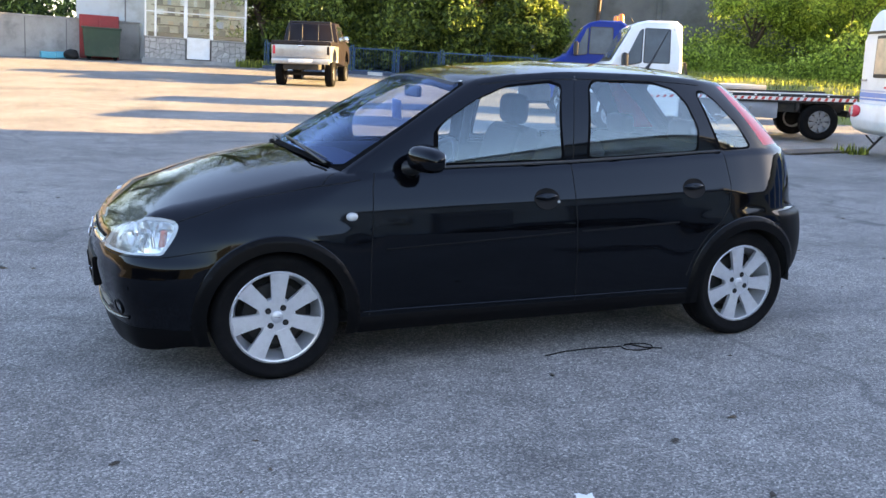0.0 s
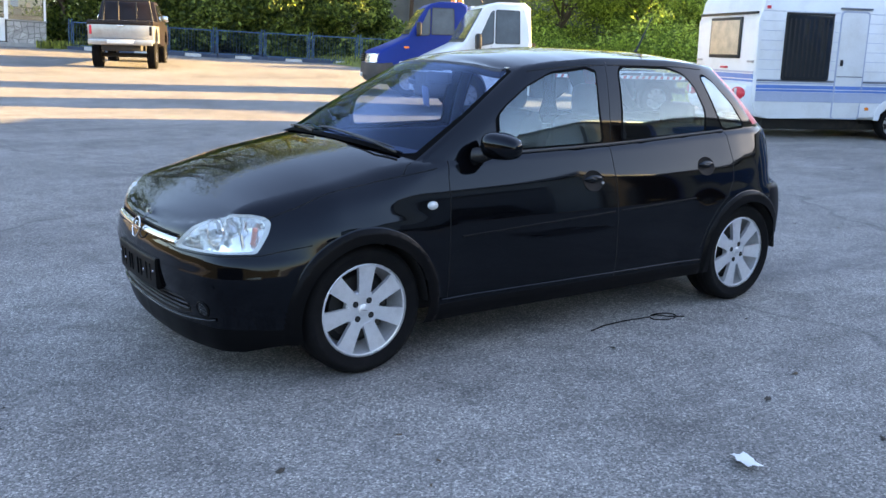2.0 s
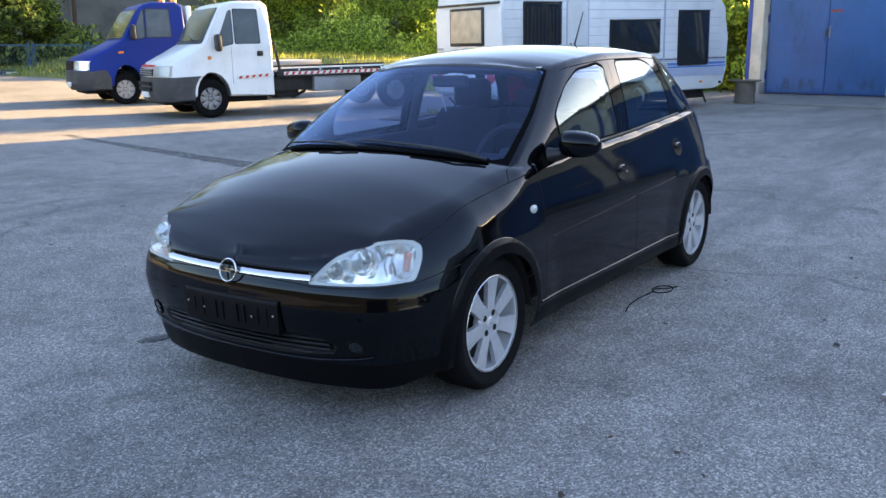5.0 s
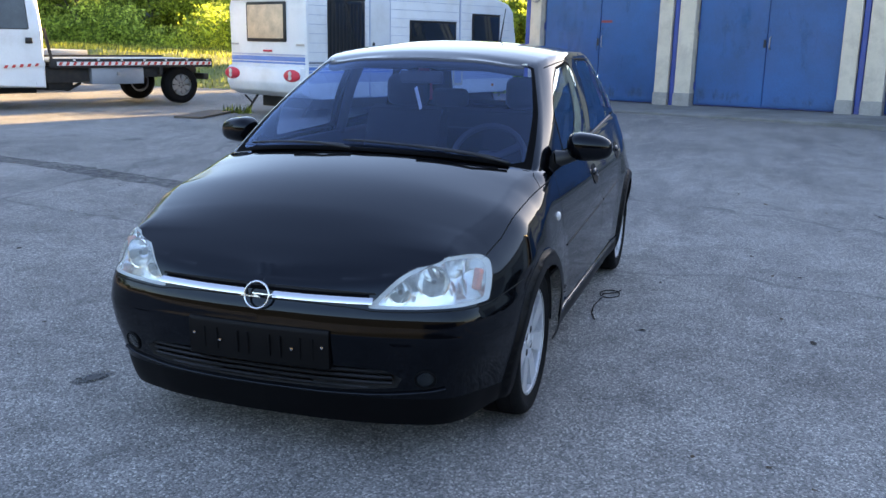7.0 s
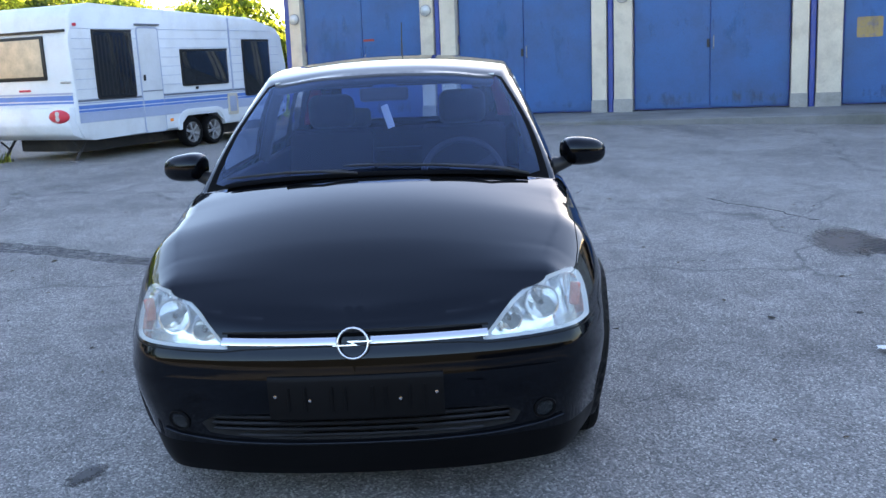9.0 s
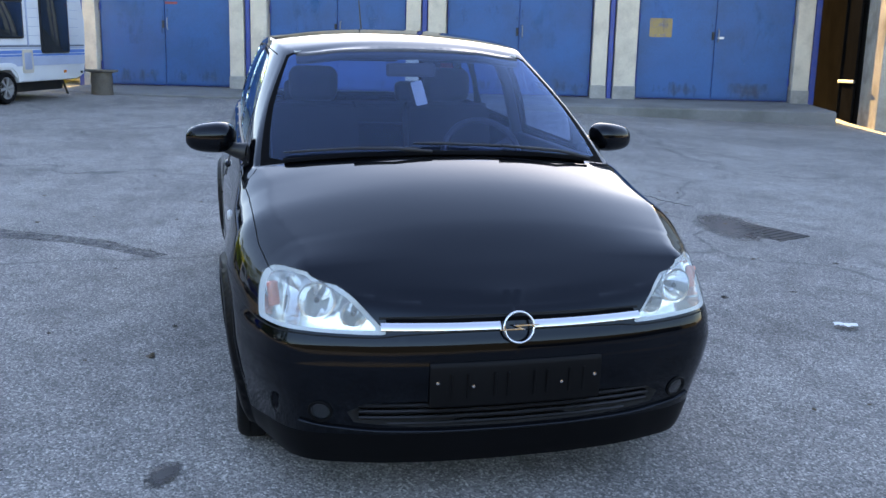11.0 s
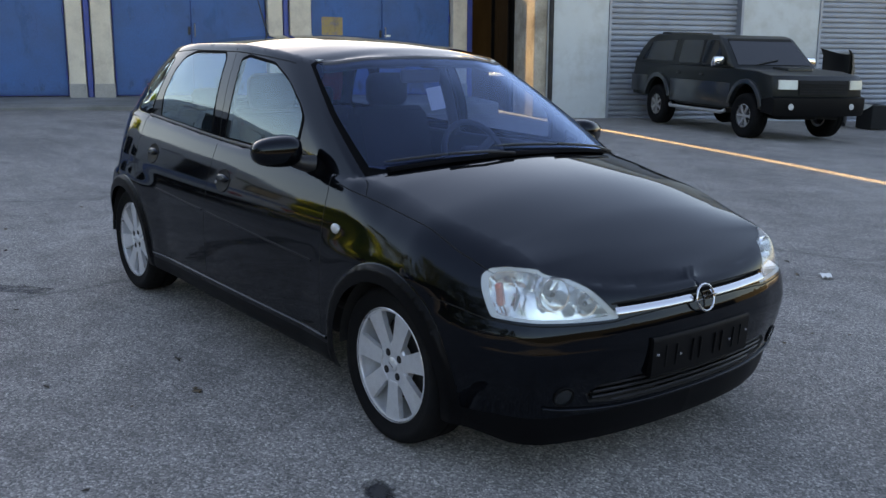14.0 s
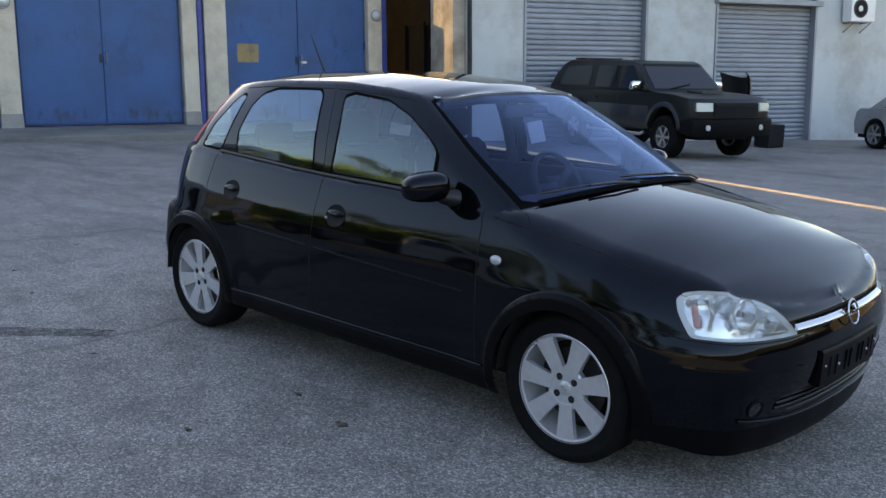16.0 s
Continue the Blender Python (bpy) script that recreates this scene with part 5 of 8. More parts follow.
def skin_cowl():
    """The dark panel between bonnet and windscreen."""
    bm = bmesh.new()
    rows = []
    for y in np.linspace(-0.60, 0.60, 60):
        b = float(np.interp(abs(y), base_of(np.linspace(0, B3, 200))[:, 1], np.linspace(0, B3, 200)))
        q0, q1, q2 = base_of(np.array(b)), glasshouse(b, 0.010), glasshouse(b, 0.018)
        s = 1 if y >= 0 else -1
        rows.append([bm.verts.new((q0[0] - 0.012, s * q0[1], q0[2] + 0.004)), bm.verts.new((q0[0] - 0.004, s * q0[1], q0[2] + 0.012)), bm.verts.new((q1[0] - 0.004, s * q1[1], q1[2] + 0.006)), bm.verts.new((q2[0] - 0.003, s * q2[1], q2[2] + 0.003)), bm.verts.new((q2[0] + 0.004, s * q2[1], q2[2] - 0.004))])
    for r0, r1 in zip(rows, rows[1:]):
        for k in range(4):
            bm.faces.new((r0[k], r0[k + 1], r1[k + 1], r1[k]))
    return bm


def car_interior():
    part("cabin_floor", box_mesh((-0.95, -0.66, 0.34), (1.2, 0.66, 0.40), 0.02), "dash", hatch)
    part("dashboard", prism(rounded([(-1.0, 0.45), (-0.52, 0.45), (-0.44, 0.70), (-0.47, 0.84), (-0.62, 0.895), (-1.0, 0.90)], 0.05, 5), 1.32, "xz", -0.66, 0.02), "dash", hatch, "dark grey dashboard", smooth=50)
    wheel = bmesh.new()
    rows = [[wheel.verts.new(((0.18 + 0.015 * math.cos(u)) * math.cos(t), (0.18 + 0.015 * math.cos(u)) * math.sin(t), 0.015 * math.sin(u))) for u in np.linspace(0, 2 * math.pi, 8, endpoint=False)] for t in np.linspace(0, 2 * math.pi, 32, endpoint=False)]
    for i in range(32):
        for j in range(8):
            wheel.faces.new((rows[i][j], rows[(i + 1) % 32][j], rows[(i + 1) % 32][(j + 1) % 8], rows[i][(j + 1) % 8]))
    for a in (0, 150, 210):
        add_box(wheel, (0.0, -0.02, -0.012), (0.17, 0.02, 0.004), 0.006, 1, pose(0, 0, 0, 0, 0, 90 + a))
    add_box(wheel, (-0.06, -0.06, -0.03), (0.06, 0.06, 0.0), 0.02, 2)
    part("steering_wheel", wheel, "dash", hatch, "", pose(-0.36, -0.34, 0.86, 0, -62, 0), smooth=50)
    for s in (-1, 1):
        seat = part("front_seat", box_mesh((-0.22, -0.24, 0.40), (0.30, 0.24, 0.57), 0.06, 3), "cloth", hatch, "dark cloth front seat", pose(0, s * 0.35, 0), smooth=50)
        back = prism(rounded([(0.16, 0.50), (0.34, 0.50), (0.50, 1.02), (0.36, 1.06)], 0.05, 4), 0.44, "xz", -0.22, 0.03)
        part("seat_back", back, "cloth", seat, smooth=50)
        part("headrest", box_mesh((0.355, -0.125, 1.05), (0.465, 0.125, 1.23), 0.054, 5), "cloth", seat, smooth=50)
        part("headrest_post", tube([(0.42, 0, 1.0), (0.41, 0, 1.1)], 0.007, 6), "steel", seat)
        part("rear_headrest", box_mesh((1.10, -0.12, 1.00), (1.18, 0.12, 1.12), 0.035, 3), "cloth", hatch, "", pose(0, s * 0.33, 0), smooth=50)
        part("door_card", box_mesh((-0.78, -0.01, 0.40), (1.05, 0.03, 0.915), 0.015), "dash", hatch, "", pose(0, s * 0.715, 0) if s < 0 else pose(0, s * 0.715 - 0.02, 0))
        part("b_pillar_lining", tube([(0.235, s * 0.70, 0.9), (0.25, s * 0.64, 1.15), (0.27, s * 0.565, 1.34)], 0.03, 8), "dash", hatch, smooth=60)
    part("rear_bench", box_mesh((0.72, -0.62, 0.40), (1.12, 0.62, 0.60), 0.06, 3), "cloth", hatch, smooth=50)
    part("rear_backrest", prism(rounded([(0.98, 0.55), (1.14, 0.55), (1.24, 0.98), (1.12, 1.0)], 0.04, 4), 1.22, "xz", -0.61, 0.03), "cloth", hatch, smooth=50)
    part("roof_lining", prism([(-0.30, 1.305), (0.1, 1.335), (0.7, 1.34), (1.1, 1.315), (1.1, 1.325), (0.7, 1.35), (0.1, 1.345), (-0.30, 1.315)], 1.0, "xz", -0.5), "paper", hatch, "pale roof lining")
    around = np.linspace(0, B3 * 0.80, 14)
    top = [glasshouse(b, 0.478) for b in around]
    line = [(q[0] + 0.022, -q[1], q[2] - 0.010) for q in top[:0:-1]] + [(q[0] + 0.022, q[1], q[2] - 0.010) for q in top]
    part("screen_header", tube(line, 0.022, 8), "dash", hatch, "dark lining over the windscreen", smooth=60)
    for s in (-1, 1):
        part("sun_visor", box_mesh((0.0, -0.20, -0.012), (0.15, 0.20, 0.012), 0.010, 2), "dash", hatch, "folded grey sun visor", pose(-0.325, s * 0.25, 1.288, 0, -8, 0), smooth=50)
    part("inner_mirror", box_mesh((-0.012, -0.11, -0.03), (0.012, 0.11, 0.03), 0.012, 2), "dash", hatch, "", pose(-0.36, 0.0, 1.245))
    part("hanging_paper", prism(rounded([(-0.036, -0.052), (0.036, -0.052), (0.036, 0.052), (-0.036, 0.052)], 0.006, 2), 0.002, "yz", 0.0), "paper", hatch, "white paper tag behind the windscreen", pose(-0.455, -0.018, 1.150, -12, -12, -58))


pieces_by = {}
for ob in hatch.children:
    s = 1 if sum(v.co.y for v in ob.data.vertices) > 0 else -1
    base = ob.name.split(".")[0]
    pieces_by[base] = ob
    pieces_by[base, s] = ob
car_details()
car_interior()

# ---- the buildings ----
def along(px, py, angle, s, q=0.0):
    """A place s along a wall that starts at (px, py), q behind its face."""
    c, k = math.cos(radians(angle)), math.sin(radians(angle))
    return px - c * s + k * q, py - k * s - c * q


GARAGE = spot(16.98, 0.196, 252, -0.06, True)
HALL = spot(10.2, -11.7, 246, 0, True)
DOORS = [(-3.40, -0.36), (0.51, 3.59), (4.48, 7.66), (8.63, 11.94)]
TOP = 4.55


def scaled_off(name, colour, scale, low_, high_, amount):
    """Thin rust or dirt on sheet steel, breaking up into flecks at its edges."""
    m = surface(name, colour, 0.85, 0, 60, 0.25, 3, 0.4, spec=0.1)
    n, l = m.node_tree.nodes, m.node_tree.links
    tex = n.new("ShaderNodeTexCoord")
    stretch, mid = n.new("ShaderNodeVectorMath"), n.new("ShaderNodeVectorMath")
    stretch.operation, stretch.inputs[1].default_value = "MULTIPLY", (scale, scale, scale * 0.35)
    l.new(tex.outputs["Object"], stretch.inputs[0])
    mid.operation, mid.inputs[1].default_value = "DISTANCE", (0.5, 0.5, 0.5)
    l.new(tex.outputs["Generated"], mid.inputs[0])
    less = n.new("ShaderNodeMath")
    less.operation = "MULTIPLY_ADD"
    less.inputs[1].default_value = -0.55
    l.new(mid.outputs["Value"], less.inputs[0])
    l.new(noise_node(n, l, stretch.outputs[0], 1.0, 8.0, 0.7), less.inputs[2])
    l.new(ramp_node(n, l, less.outputs[0], [(low_, grey(0.0)), (high_, grey(amount))]), n["Principled BSDF"].inputs["Alpha"])
    return m


def build_garage():
    rust = scaled_off("gate_rust_flecks", (0.10, 0.045, 0.03), 9.0, 0.24, 0.46, 0.85)
    grime = scaled_off("gate_foot_grime", (0.16, 0.15, 0.13), 5.0, 0.16, 0.42, 0.7)
    bleach = scaled_off("sun_bleached_blue", (0.04, 0.19, 0.46), 3.0, 0.22, 0.50, 0.6)
    g = thing("garage_row", GARAGE, "row of workshop garages with beige pillars and blue steel gates", "garage")
    part("wall", box_mesh((-3.85, 0.42, -0.8), (12.36, 8.0, TOP), 0.0), "beige_plaster", g)
    part("lintel", box_mesh((-3.85, 0.05, 3.55), (12.36, 0.42, TOP), 0.01), "beige_plaster", g)
    part("roof_slab", box_mesh((-4.05, -0.35, TOP), (12.52, 8.2, TOP + 0.22), 0.02), "concrete", g)
    apron = prism([(-1.95, -0.9), (-1.95, 0.03), (-1.88, 0.065), (0.42, 0.175), (0.42, -0.9)], 16.0, "yz", -3.7)
    part("apron", apron, "dark_concrete", g, "sloping concrete threshold")
    posts = [(-3.87, -3.73, "blue"), (-3.71, -3.41, "p")]
    for a, b in ((-0.36, 0.51), (3.59, 4.48), (7.66, 8.63)):
        posts += [(a + 0.01, a + 0.33, "p"), (a + 0.35, a + 0.47, "blue"), (a + 0.49, b - 0.01, "p")]
    posts += [(11.95, 12.30, "p"), (12.32, 12.46, "blue")]
    for a, b, what in posts:
        if what == "p":
            post = part("pillar", box_mesh((a, -0.06, 0.10), (b, 0.42, 3.56), 0.02), "beige_plaster", g)
            part("plinth", box_mesh((a - 0.012, -0.085, -0.3), (b + 0.012, 0.40, 0.43), 0.015), "concrete", post, "grey concrete plinth")
        else:
            part("downpipe", box_mesh((a, 0.0, 0.02), (b, 0.10, 4.6), 0.03, 3), "blue_frame", g, "blue painted downpipe")
    rng = random.Random(4)
    for k, (a, b) in enumerate(DOORS):
        gate = part("gate", box_mesh((a + 0.01, 0.16, 0.18), (b - 0.01, 0.20, 3.55), 0.0), "blue_frame", g, "double-leaf blue steel gate, closed")
        mid = (a + b) / 2
        for lo, hi, s in ((a + 0.03, mid - 0.008, 1), (mid + 0.008, b - 0.03, -1)):
            leaf = bmesh.new()
            add_box(leaf, (lo, 0.125, 0.205), (hi, 0.160, 3.52), 0.006, 1)
            ob = part("gate_leaf", leaf, "blue_sheet", gate)
            for z in (0.24, 3.44):
                part("leaf_rail", box_mesh((lo + 0.01, 0.117, z), (hi - 0.01, 0.128, z + 0.07), 0.003, 1), "blue_sheet", gate)
            for z in (0.6, 1.9, 3.1):
                x = lo if s > 0 else hi
                part("hinge", lathe([(0.002, z - 0.09), (0.022, z - 0.09), (0.022, z + 0.09), (0.002, z + 0.09)], 10, "z"), "blue_frame", gate, m=pose(x, 0.118, 0))
        for x, half, z0, z1, what, look_ in ((mid, 0.10, 0.85, 2.5, "rust_streak", rust), ((a + mid) / 2, 0.68, 0.21, 0.55, "grime_band", grime), ((b + mid) / 2, 0.68, 0.21, 0.55, "grime_band", grime), ((a + mid) / 2, 0.62, 1.1, 2.9, "bleached_patch", bleach), ((b + mid) / 2, 0.62, 0.9, 2.6, "bleached_patch", bleach)):
            for lo, hi in (((x - half, mid - 0.012), (mid + 0.012, x + half)) if x == mid else ((x - half, x + half),)):
                part(what, box_mesh((lo, 0.1195 if look_ is bleach else 0.1165, z0), (hi, 0.1285, z1)), look_, gate)
        part("gate_handle", tube([(mid + 0.07, 0.12, 1.42), (mid + 0.07, 0.07, 1.44), (mid + 0.07, 0.07, 1.66), (mid + 0.07, 0.12, 1.68)], 0.012, 8), "steel", gate, "bare steel pull handle", smooth=50)
        part("lock_plate", box_mesh((mid - 0.07, 0.112, 1.45), (mid - 0.015, 0.127, 1.62), 0.004), "chassis", gate)
        if k == 3:
            part("sticker", prism(rounded([(-0.07, -0.025), (0.07, -0.025), (0.07, 0.025), (-0.07, 0.025)], 0.012, 3), 0.003, "xz", 0.121), "paper", gate, "small white sticker", pose(mid + 0.13, 0, 1.50))
            part("notice", prism(rounded([(-0.24, -0.2), (0.24, -0.2), (0.24, 0.2), (-0.24, 0.2)], 0.03, 3), 0.003, "xz", 0.121), surface("faded_yellow", (0.34, 0.24, 0.09), 0.7, dirt=(0.12, 0.12, 0.2), dirt_amt=0.8, dirt_scale=8), gate, "faded yellow patch", pose(mid - 1.16, 0, 1.69))
        if k == 0:
            part("warning_strip", box_mesh((mid + 0.02, 0.118, 1.98), (mid + 0.30, 0.124, 2.03), 0.002), "red_bin", gate)
    for x in (-3.56, -0.19, 4.27, 12.15):
        lamp = part("bulkhead_lamp", lathe([(0.002, -0.10), (0.13, -0.10), (0.135, -0.07), (0.13, -0.06), (0.002, -0.06)], 24), "steel", g, "round white bulkhead lamp", pose(x, 0.0, 2.58))
        part("lamp_globe", lathe([(0.002, -0.165), (0.06, -0.155), (0.10, -0.125), (0.112, -0.10), (0.002, -0.10)], 24), "lamp_body", lamp, smooth=60)
    return g


def build_hall():
    h = thing("workshop_hall", HALL, "white plastered workshop hall with two grey roller shutters", "workshop")
    for lo, hi in ((-0.33, 1.02), (4.22, 6.15), (9.25, 12.1)):
        part("wall", box_mesh((lo, 0.0, -0.7), (hi, 0.35, 4.2), 0.012), "white_plaster", h)
    part("upper_wall", box_mesh((-0.33, 0.0, 4.2), (12.1, 0.35, 5.6), 0.012), "white_plaster", h)
    part("hall_body", box_mesh((-0.33, 0.36, -0.7), (12.1, 9.0, 5.55)), "dark_concrete", h)
    part("roof_edge", box_mesh((-0.5, -0.3, 5.6), (12.3, 9.2, 5.8), 0.02), "shutter", h)
    for lo, hi in ((1.02, 4.22), (6.15, 9.25)):
        bm = bmesh.new()
        zs, prof = np.arange(-0.45, 4.25, 0.115), []
        for z in zs:
            prof += [(0.190, z), (0.155, z + 0.022), (0.150, z + 0.060), (0.160, z + 0.096), (0.190, z + 0.110)]
        rows = [[bm.verts.new((x, y, z)) for y, z in prof] for x in (lo + 0.05, hi - 0.05)]
        for k in range(len(prof) - 1):
            bm.faces.new((rows[0][k], rows[1][k], rows[1][k + 1], rows[0][k + 1]))
        sh = part("roller_shutter", bm, "shutter", h, "closed grey roller shutter with horizontal slats")
        for x0, x1 in ((lo, lo + 0.06), (hi - 0.06, hi)):
            part("guide_rail", box_mesh((x0, -0.03, -0.6), (x1, 0.2, 4.2), 0.006), "shutter", sh)
        part("shutter_box", box_mesh((lo - 0.06, -0.16, 3.12 if lo > 5 else 4.0), (hi + 0.06, 0.15, 3.24 if lo > 5 else 4.3), 0.01), "shutter", sh)
    # the sunlit flank towards the alley and the brown gate in it
    part("flank_wall", box_mesh((-0.62, 0.08, -0.7), (-0.335, 1.42, 5.0), 0.02), "flank_plaster", h, "plaster flank in the sun, shade streaks put into its colour")
    part("flank_cladding", box_mesh((-0.64, 1.425, -0.7), (-0.335, 8.8, 5.0), 0.02), "dark_cladding", h, "brown sheet cladding, darkened for the alley's shade")
    part("drain_pipe", tube([(-0.30, -0.06, -0.3), (-0.30, -0.06, 5.2)], 0.05, 10), "chassis", h)
    return h


def build_alley_gate():
    gate = thing("alley_gate", HALL @ pose(-0.66, 1.62, 0.0), "rusty brown sheet gate leaf folded back against a wall", "gate")
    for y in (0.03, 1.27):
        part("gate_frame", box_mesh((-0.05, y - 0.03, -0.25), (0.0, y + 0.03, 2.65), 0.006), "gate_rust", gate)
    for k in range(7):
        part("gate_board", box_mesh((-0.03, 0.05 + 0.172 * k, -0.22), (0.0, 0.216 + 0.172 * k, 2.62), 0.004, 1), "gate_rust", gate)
    part("gate_rail", box_mesh((-0.075, 0.0, 0.86), (-0.03, 1.30, 0.92), 0.005), "bare_alu", gate, "pale steel crossbar")
    # Screen added here, tall enough to narrow the sun streak across the yard.
    x, y = along(16.98, 0.196, 72, 12.20, 2.0)
    screen = thing("sheet_screen", spot(x, y, 251, 0, True), "tall rusty brown sheet screen added to narrow the alley's sunlight", "screen")
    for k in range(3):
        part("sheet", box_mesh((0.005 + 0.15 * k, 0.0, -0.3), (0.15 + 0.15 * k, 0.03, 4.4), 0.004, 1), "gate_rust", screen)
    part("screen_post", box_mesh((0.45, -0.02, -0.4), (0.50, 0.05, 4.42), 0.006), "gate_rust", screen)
    return gate


def build_air_conditioner():
    ac = thing("air_conditioner", HALL @ pose(10.02, -0.36, 2.76), "white air conditioner outdoor unit on a wall bracket", "air conditioner")
    part("case", box_mesh((0.0, 0.0, 0.0), (0.80, 0.30, 0.62), 0.02), "white_paint", ac)
    part("fan_ring", lathe([(0.20, -0.012), (0.23, -0.012), (0.235, 0.004), (0.20, 0.004)], 30, "y", True), "grey_plastic", ac, m=pose(0.30, 0, 0.32))
    part("fan_grille", lathe([(0.002, -0.004), (0.205, -0.004), (0.205, 0.003), (0.002, 0.003)], 30), "dark", ac, m=pose(0.30, 0, 0.32))
    part("fan_hub", lathe([(0.002, -0.012), (0.07, -0.012), (0.075, 0.0), (0.002, 0.0)], 20), "white_paint", ac, m=pose(0.30, 0, 0.32))
    for x in (0.12, 0.68):
        part("bracket", tube([(x, 0.36, -0.25), (x, 0.02, -0.02), (x, 0.36, -0.02)], 0.018, 6), "steel", ac)
    part("pipe", tube([(0.78, 0.2, 0.1), (0.9, 0.33, 0.05), (0.92, 0.37, 0.02)], 0.02, 8), "dark", ac)


build_garage()
build_hall()
build_alley_gate()
build_air_conditioner()


def build_kiosk():
    k = thing("kiosk", spot(0.75, 34.9, -7, 0, True), "white glazed kiosk on a stone-clad base", "kiosk")
    part("body", box_mesh((-2.75, 1.75, -0.6), (3.8, 6.0, 4.2), 0.02), "white_plaster", k)
    part("step", box_mesh((-0.08, -0.25, -0.6), (4.15, 1.3, 0.20), 0.02), "concrete", k)
    rng = random.Random(11)
    for lo, hi in ((0.0, 1.60), (2.60, 4.0)):
        base = part("stone_base", box_mesh((lo, 0.05, 0.18), (hi, 0.30, 1.02), 0.01), "mortar", k, "base clad in pale crazy paving")
        nx, nz = int((hi - lo) / 0.2), 4
        knot = {}
        for a in range(nx + 1):
            for b in range(nz + 1):
                edge_x, edge_z = a in (0, nx), b in (0, nz)
                knot[a, b] = (lo + 0.015 + (hi - lo - 0.03) * a / nx + (0 if edge_x else rng.uniform(-0.075, 0.075)), 0.195 + 0.81 * b / nz + (0 if edge_z else rng.uniform(-0.075, 0.075)))
        for a in range(nx):
            for b in range(nz):
                ring = [knot[a, b], knot[a + 1, b], knot[a + 1, b + 1], knot[a, b + 1]]
                cells = [ring] if rng.random() < 0.6 else [[ring[0], ring[1], ring[2]], [ring[0], ring[2], ring[3]]]
                for cell in cells:
                    mx, mz = sum(q[0] for q in cell) / len(cell), sum(q[1] for q in cell) / len(cell)
                    part("stone", prism([(mx + (q[0] - mx) * 0.88, mz + (q[1] - mz) * 0.88) for q in cell], 0.03, "xz", 0.025 + rng.uniform(0, 0.008)), "paving_stone", base)
        part("window_sill", box_mesh((lo - 0.03, 0.0, 1.02), (hi + 0.03, 0.32, 1.07), 0.01), "concrete", k)
    part("door", box_mesh((1.64, 0.16, 0.24), (2.56, 0.21, 1.10), 0.01), "white_paint", k, "white panel door with glass above")
    for lo, hi in ((0.0, 0.06), (0.38, 0.46), (1.52, 1.66), (2.54, 2.68), (3.92, 4.0)):
        part("window_frame", box_mesh((lo, 0.10, 1.05), (hi, 0.20, 3.2), 0.006), "white_paint", k)
    for lo, hi in ((0.06, 0.38), (0.46, 1.52), (1.66, 2.54), (2.68, 3.92)):
        part("pane", box_mesh((lo, 0.14, 1.08), (hi, 0.155, 3.2)), "lens", k).visible_shadow = False
        part("rail", box_mesh((lo, 0.12, 2.02), (hi, 0.18, 2.07), 0.004), "white_paint", k)
    part("roof", box_mesh((-0.3, -0.2, 3.2), (4.3, 6.2, 3.4), 0.02), "concrete", k)
    part("inner_wall", box_mesh((0.0, 1.66, 0.2), (4.0, 1.72, 3.2)), "beige_plaster", k)
    # Counter, shelves and boxes are added to fill the panes with warm blobs.
    part("counter", box_mesh((0.1, 0.75, 0.2), (3.9, 1.15, 1.25), 0.02), "wood", k, "dark counter behind the glass")
    for z in (1.55, 1.95, 2.35):
        part("shelf", box_mesh((0.2, 1.38, z), (3.8, 1.64, z + 0.03), 0.004), "wood", k)
        for j in range(7):
            x, w, h = 0.3 + 0.5 * j + rng.uniform(0, 0.12), rng.uniform(0.12, 0.34), rng.uniform(0.12, 0.32)
            part("box", box_mesh((x, 1.40, z + 0.031), (x + w, 1.60, z + 0.031 + h), 0.01), rng.choice(("drum", "paper", "pale_curtain", "wood", "stripe_grey")), k)
    for x in (0.5, 1.3, 2.9):
        part("carton", box_mesh((x, 0.80, 1.251), (x + rng.uniform(0.25, 0.5), 1.05, 1.25 + rng.uniform(0.15, 0.35)), 0.012), rng.choice(("paper", "pale_curtain", "drum")), k)
    part("wall_joint", box_mesh((-0.87, 1.735, 0.2), (-0.82, 1.76, 4.2)), "mortar", k)


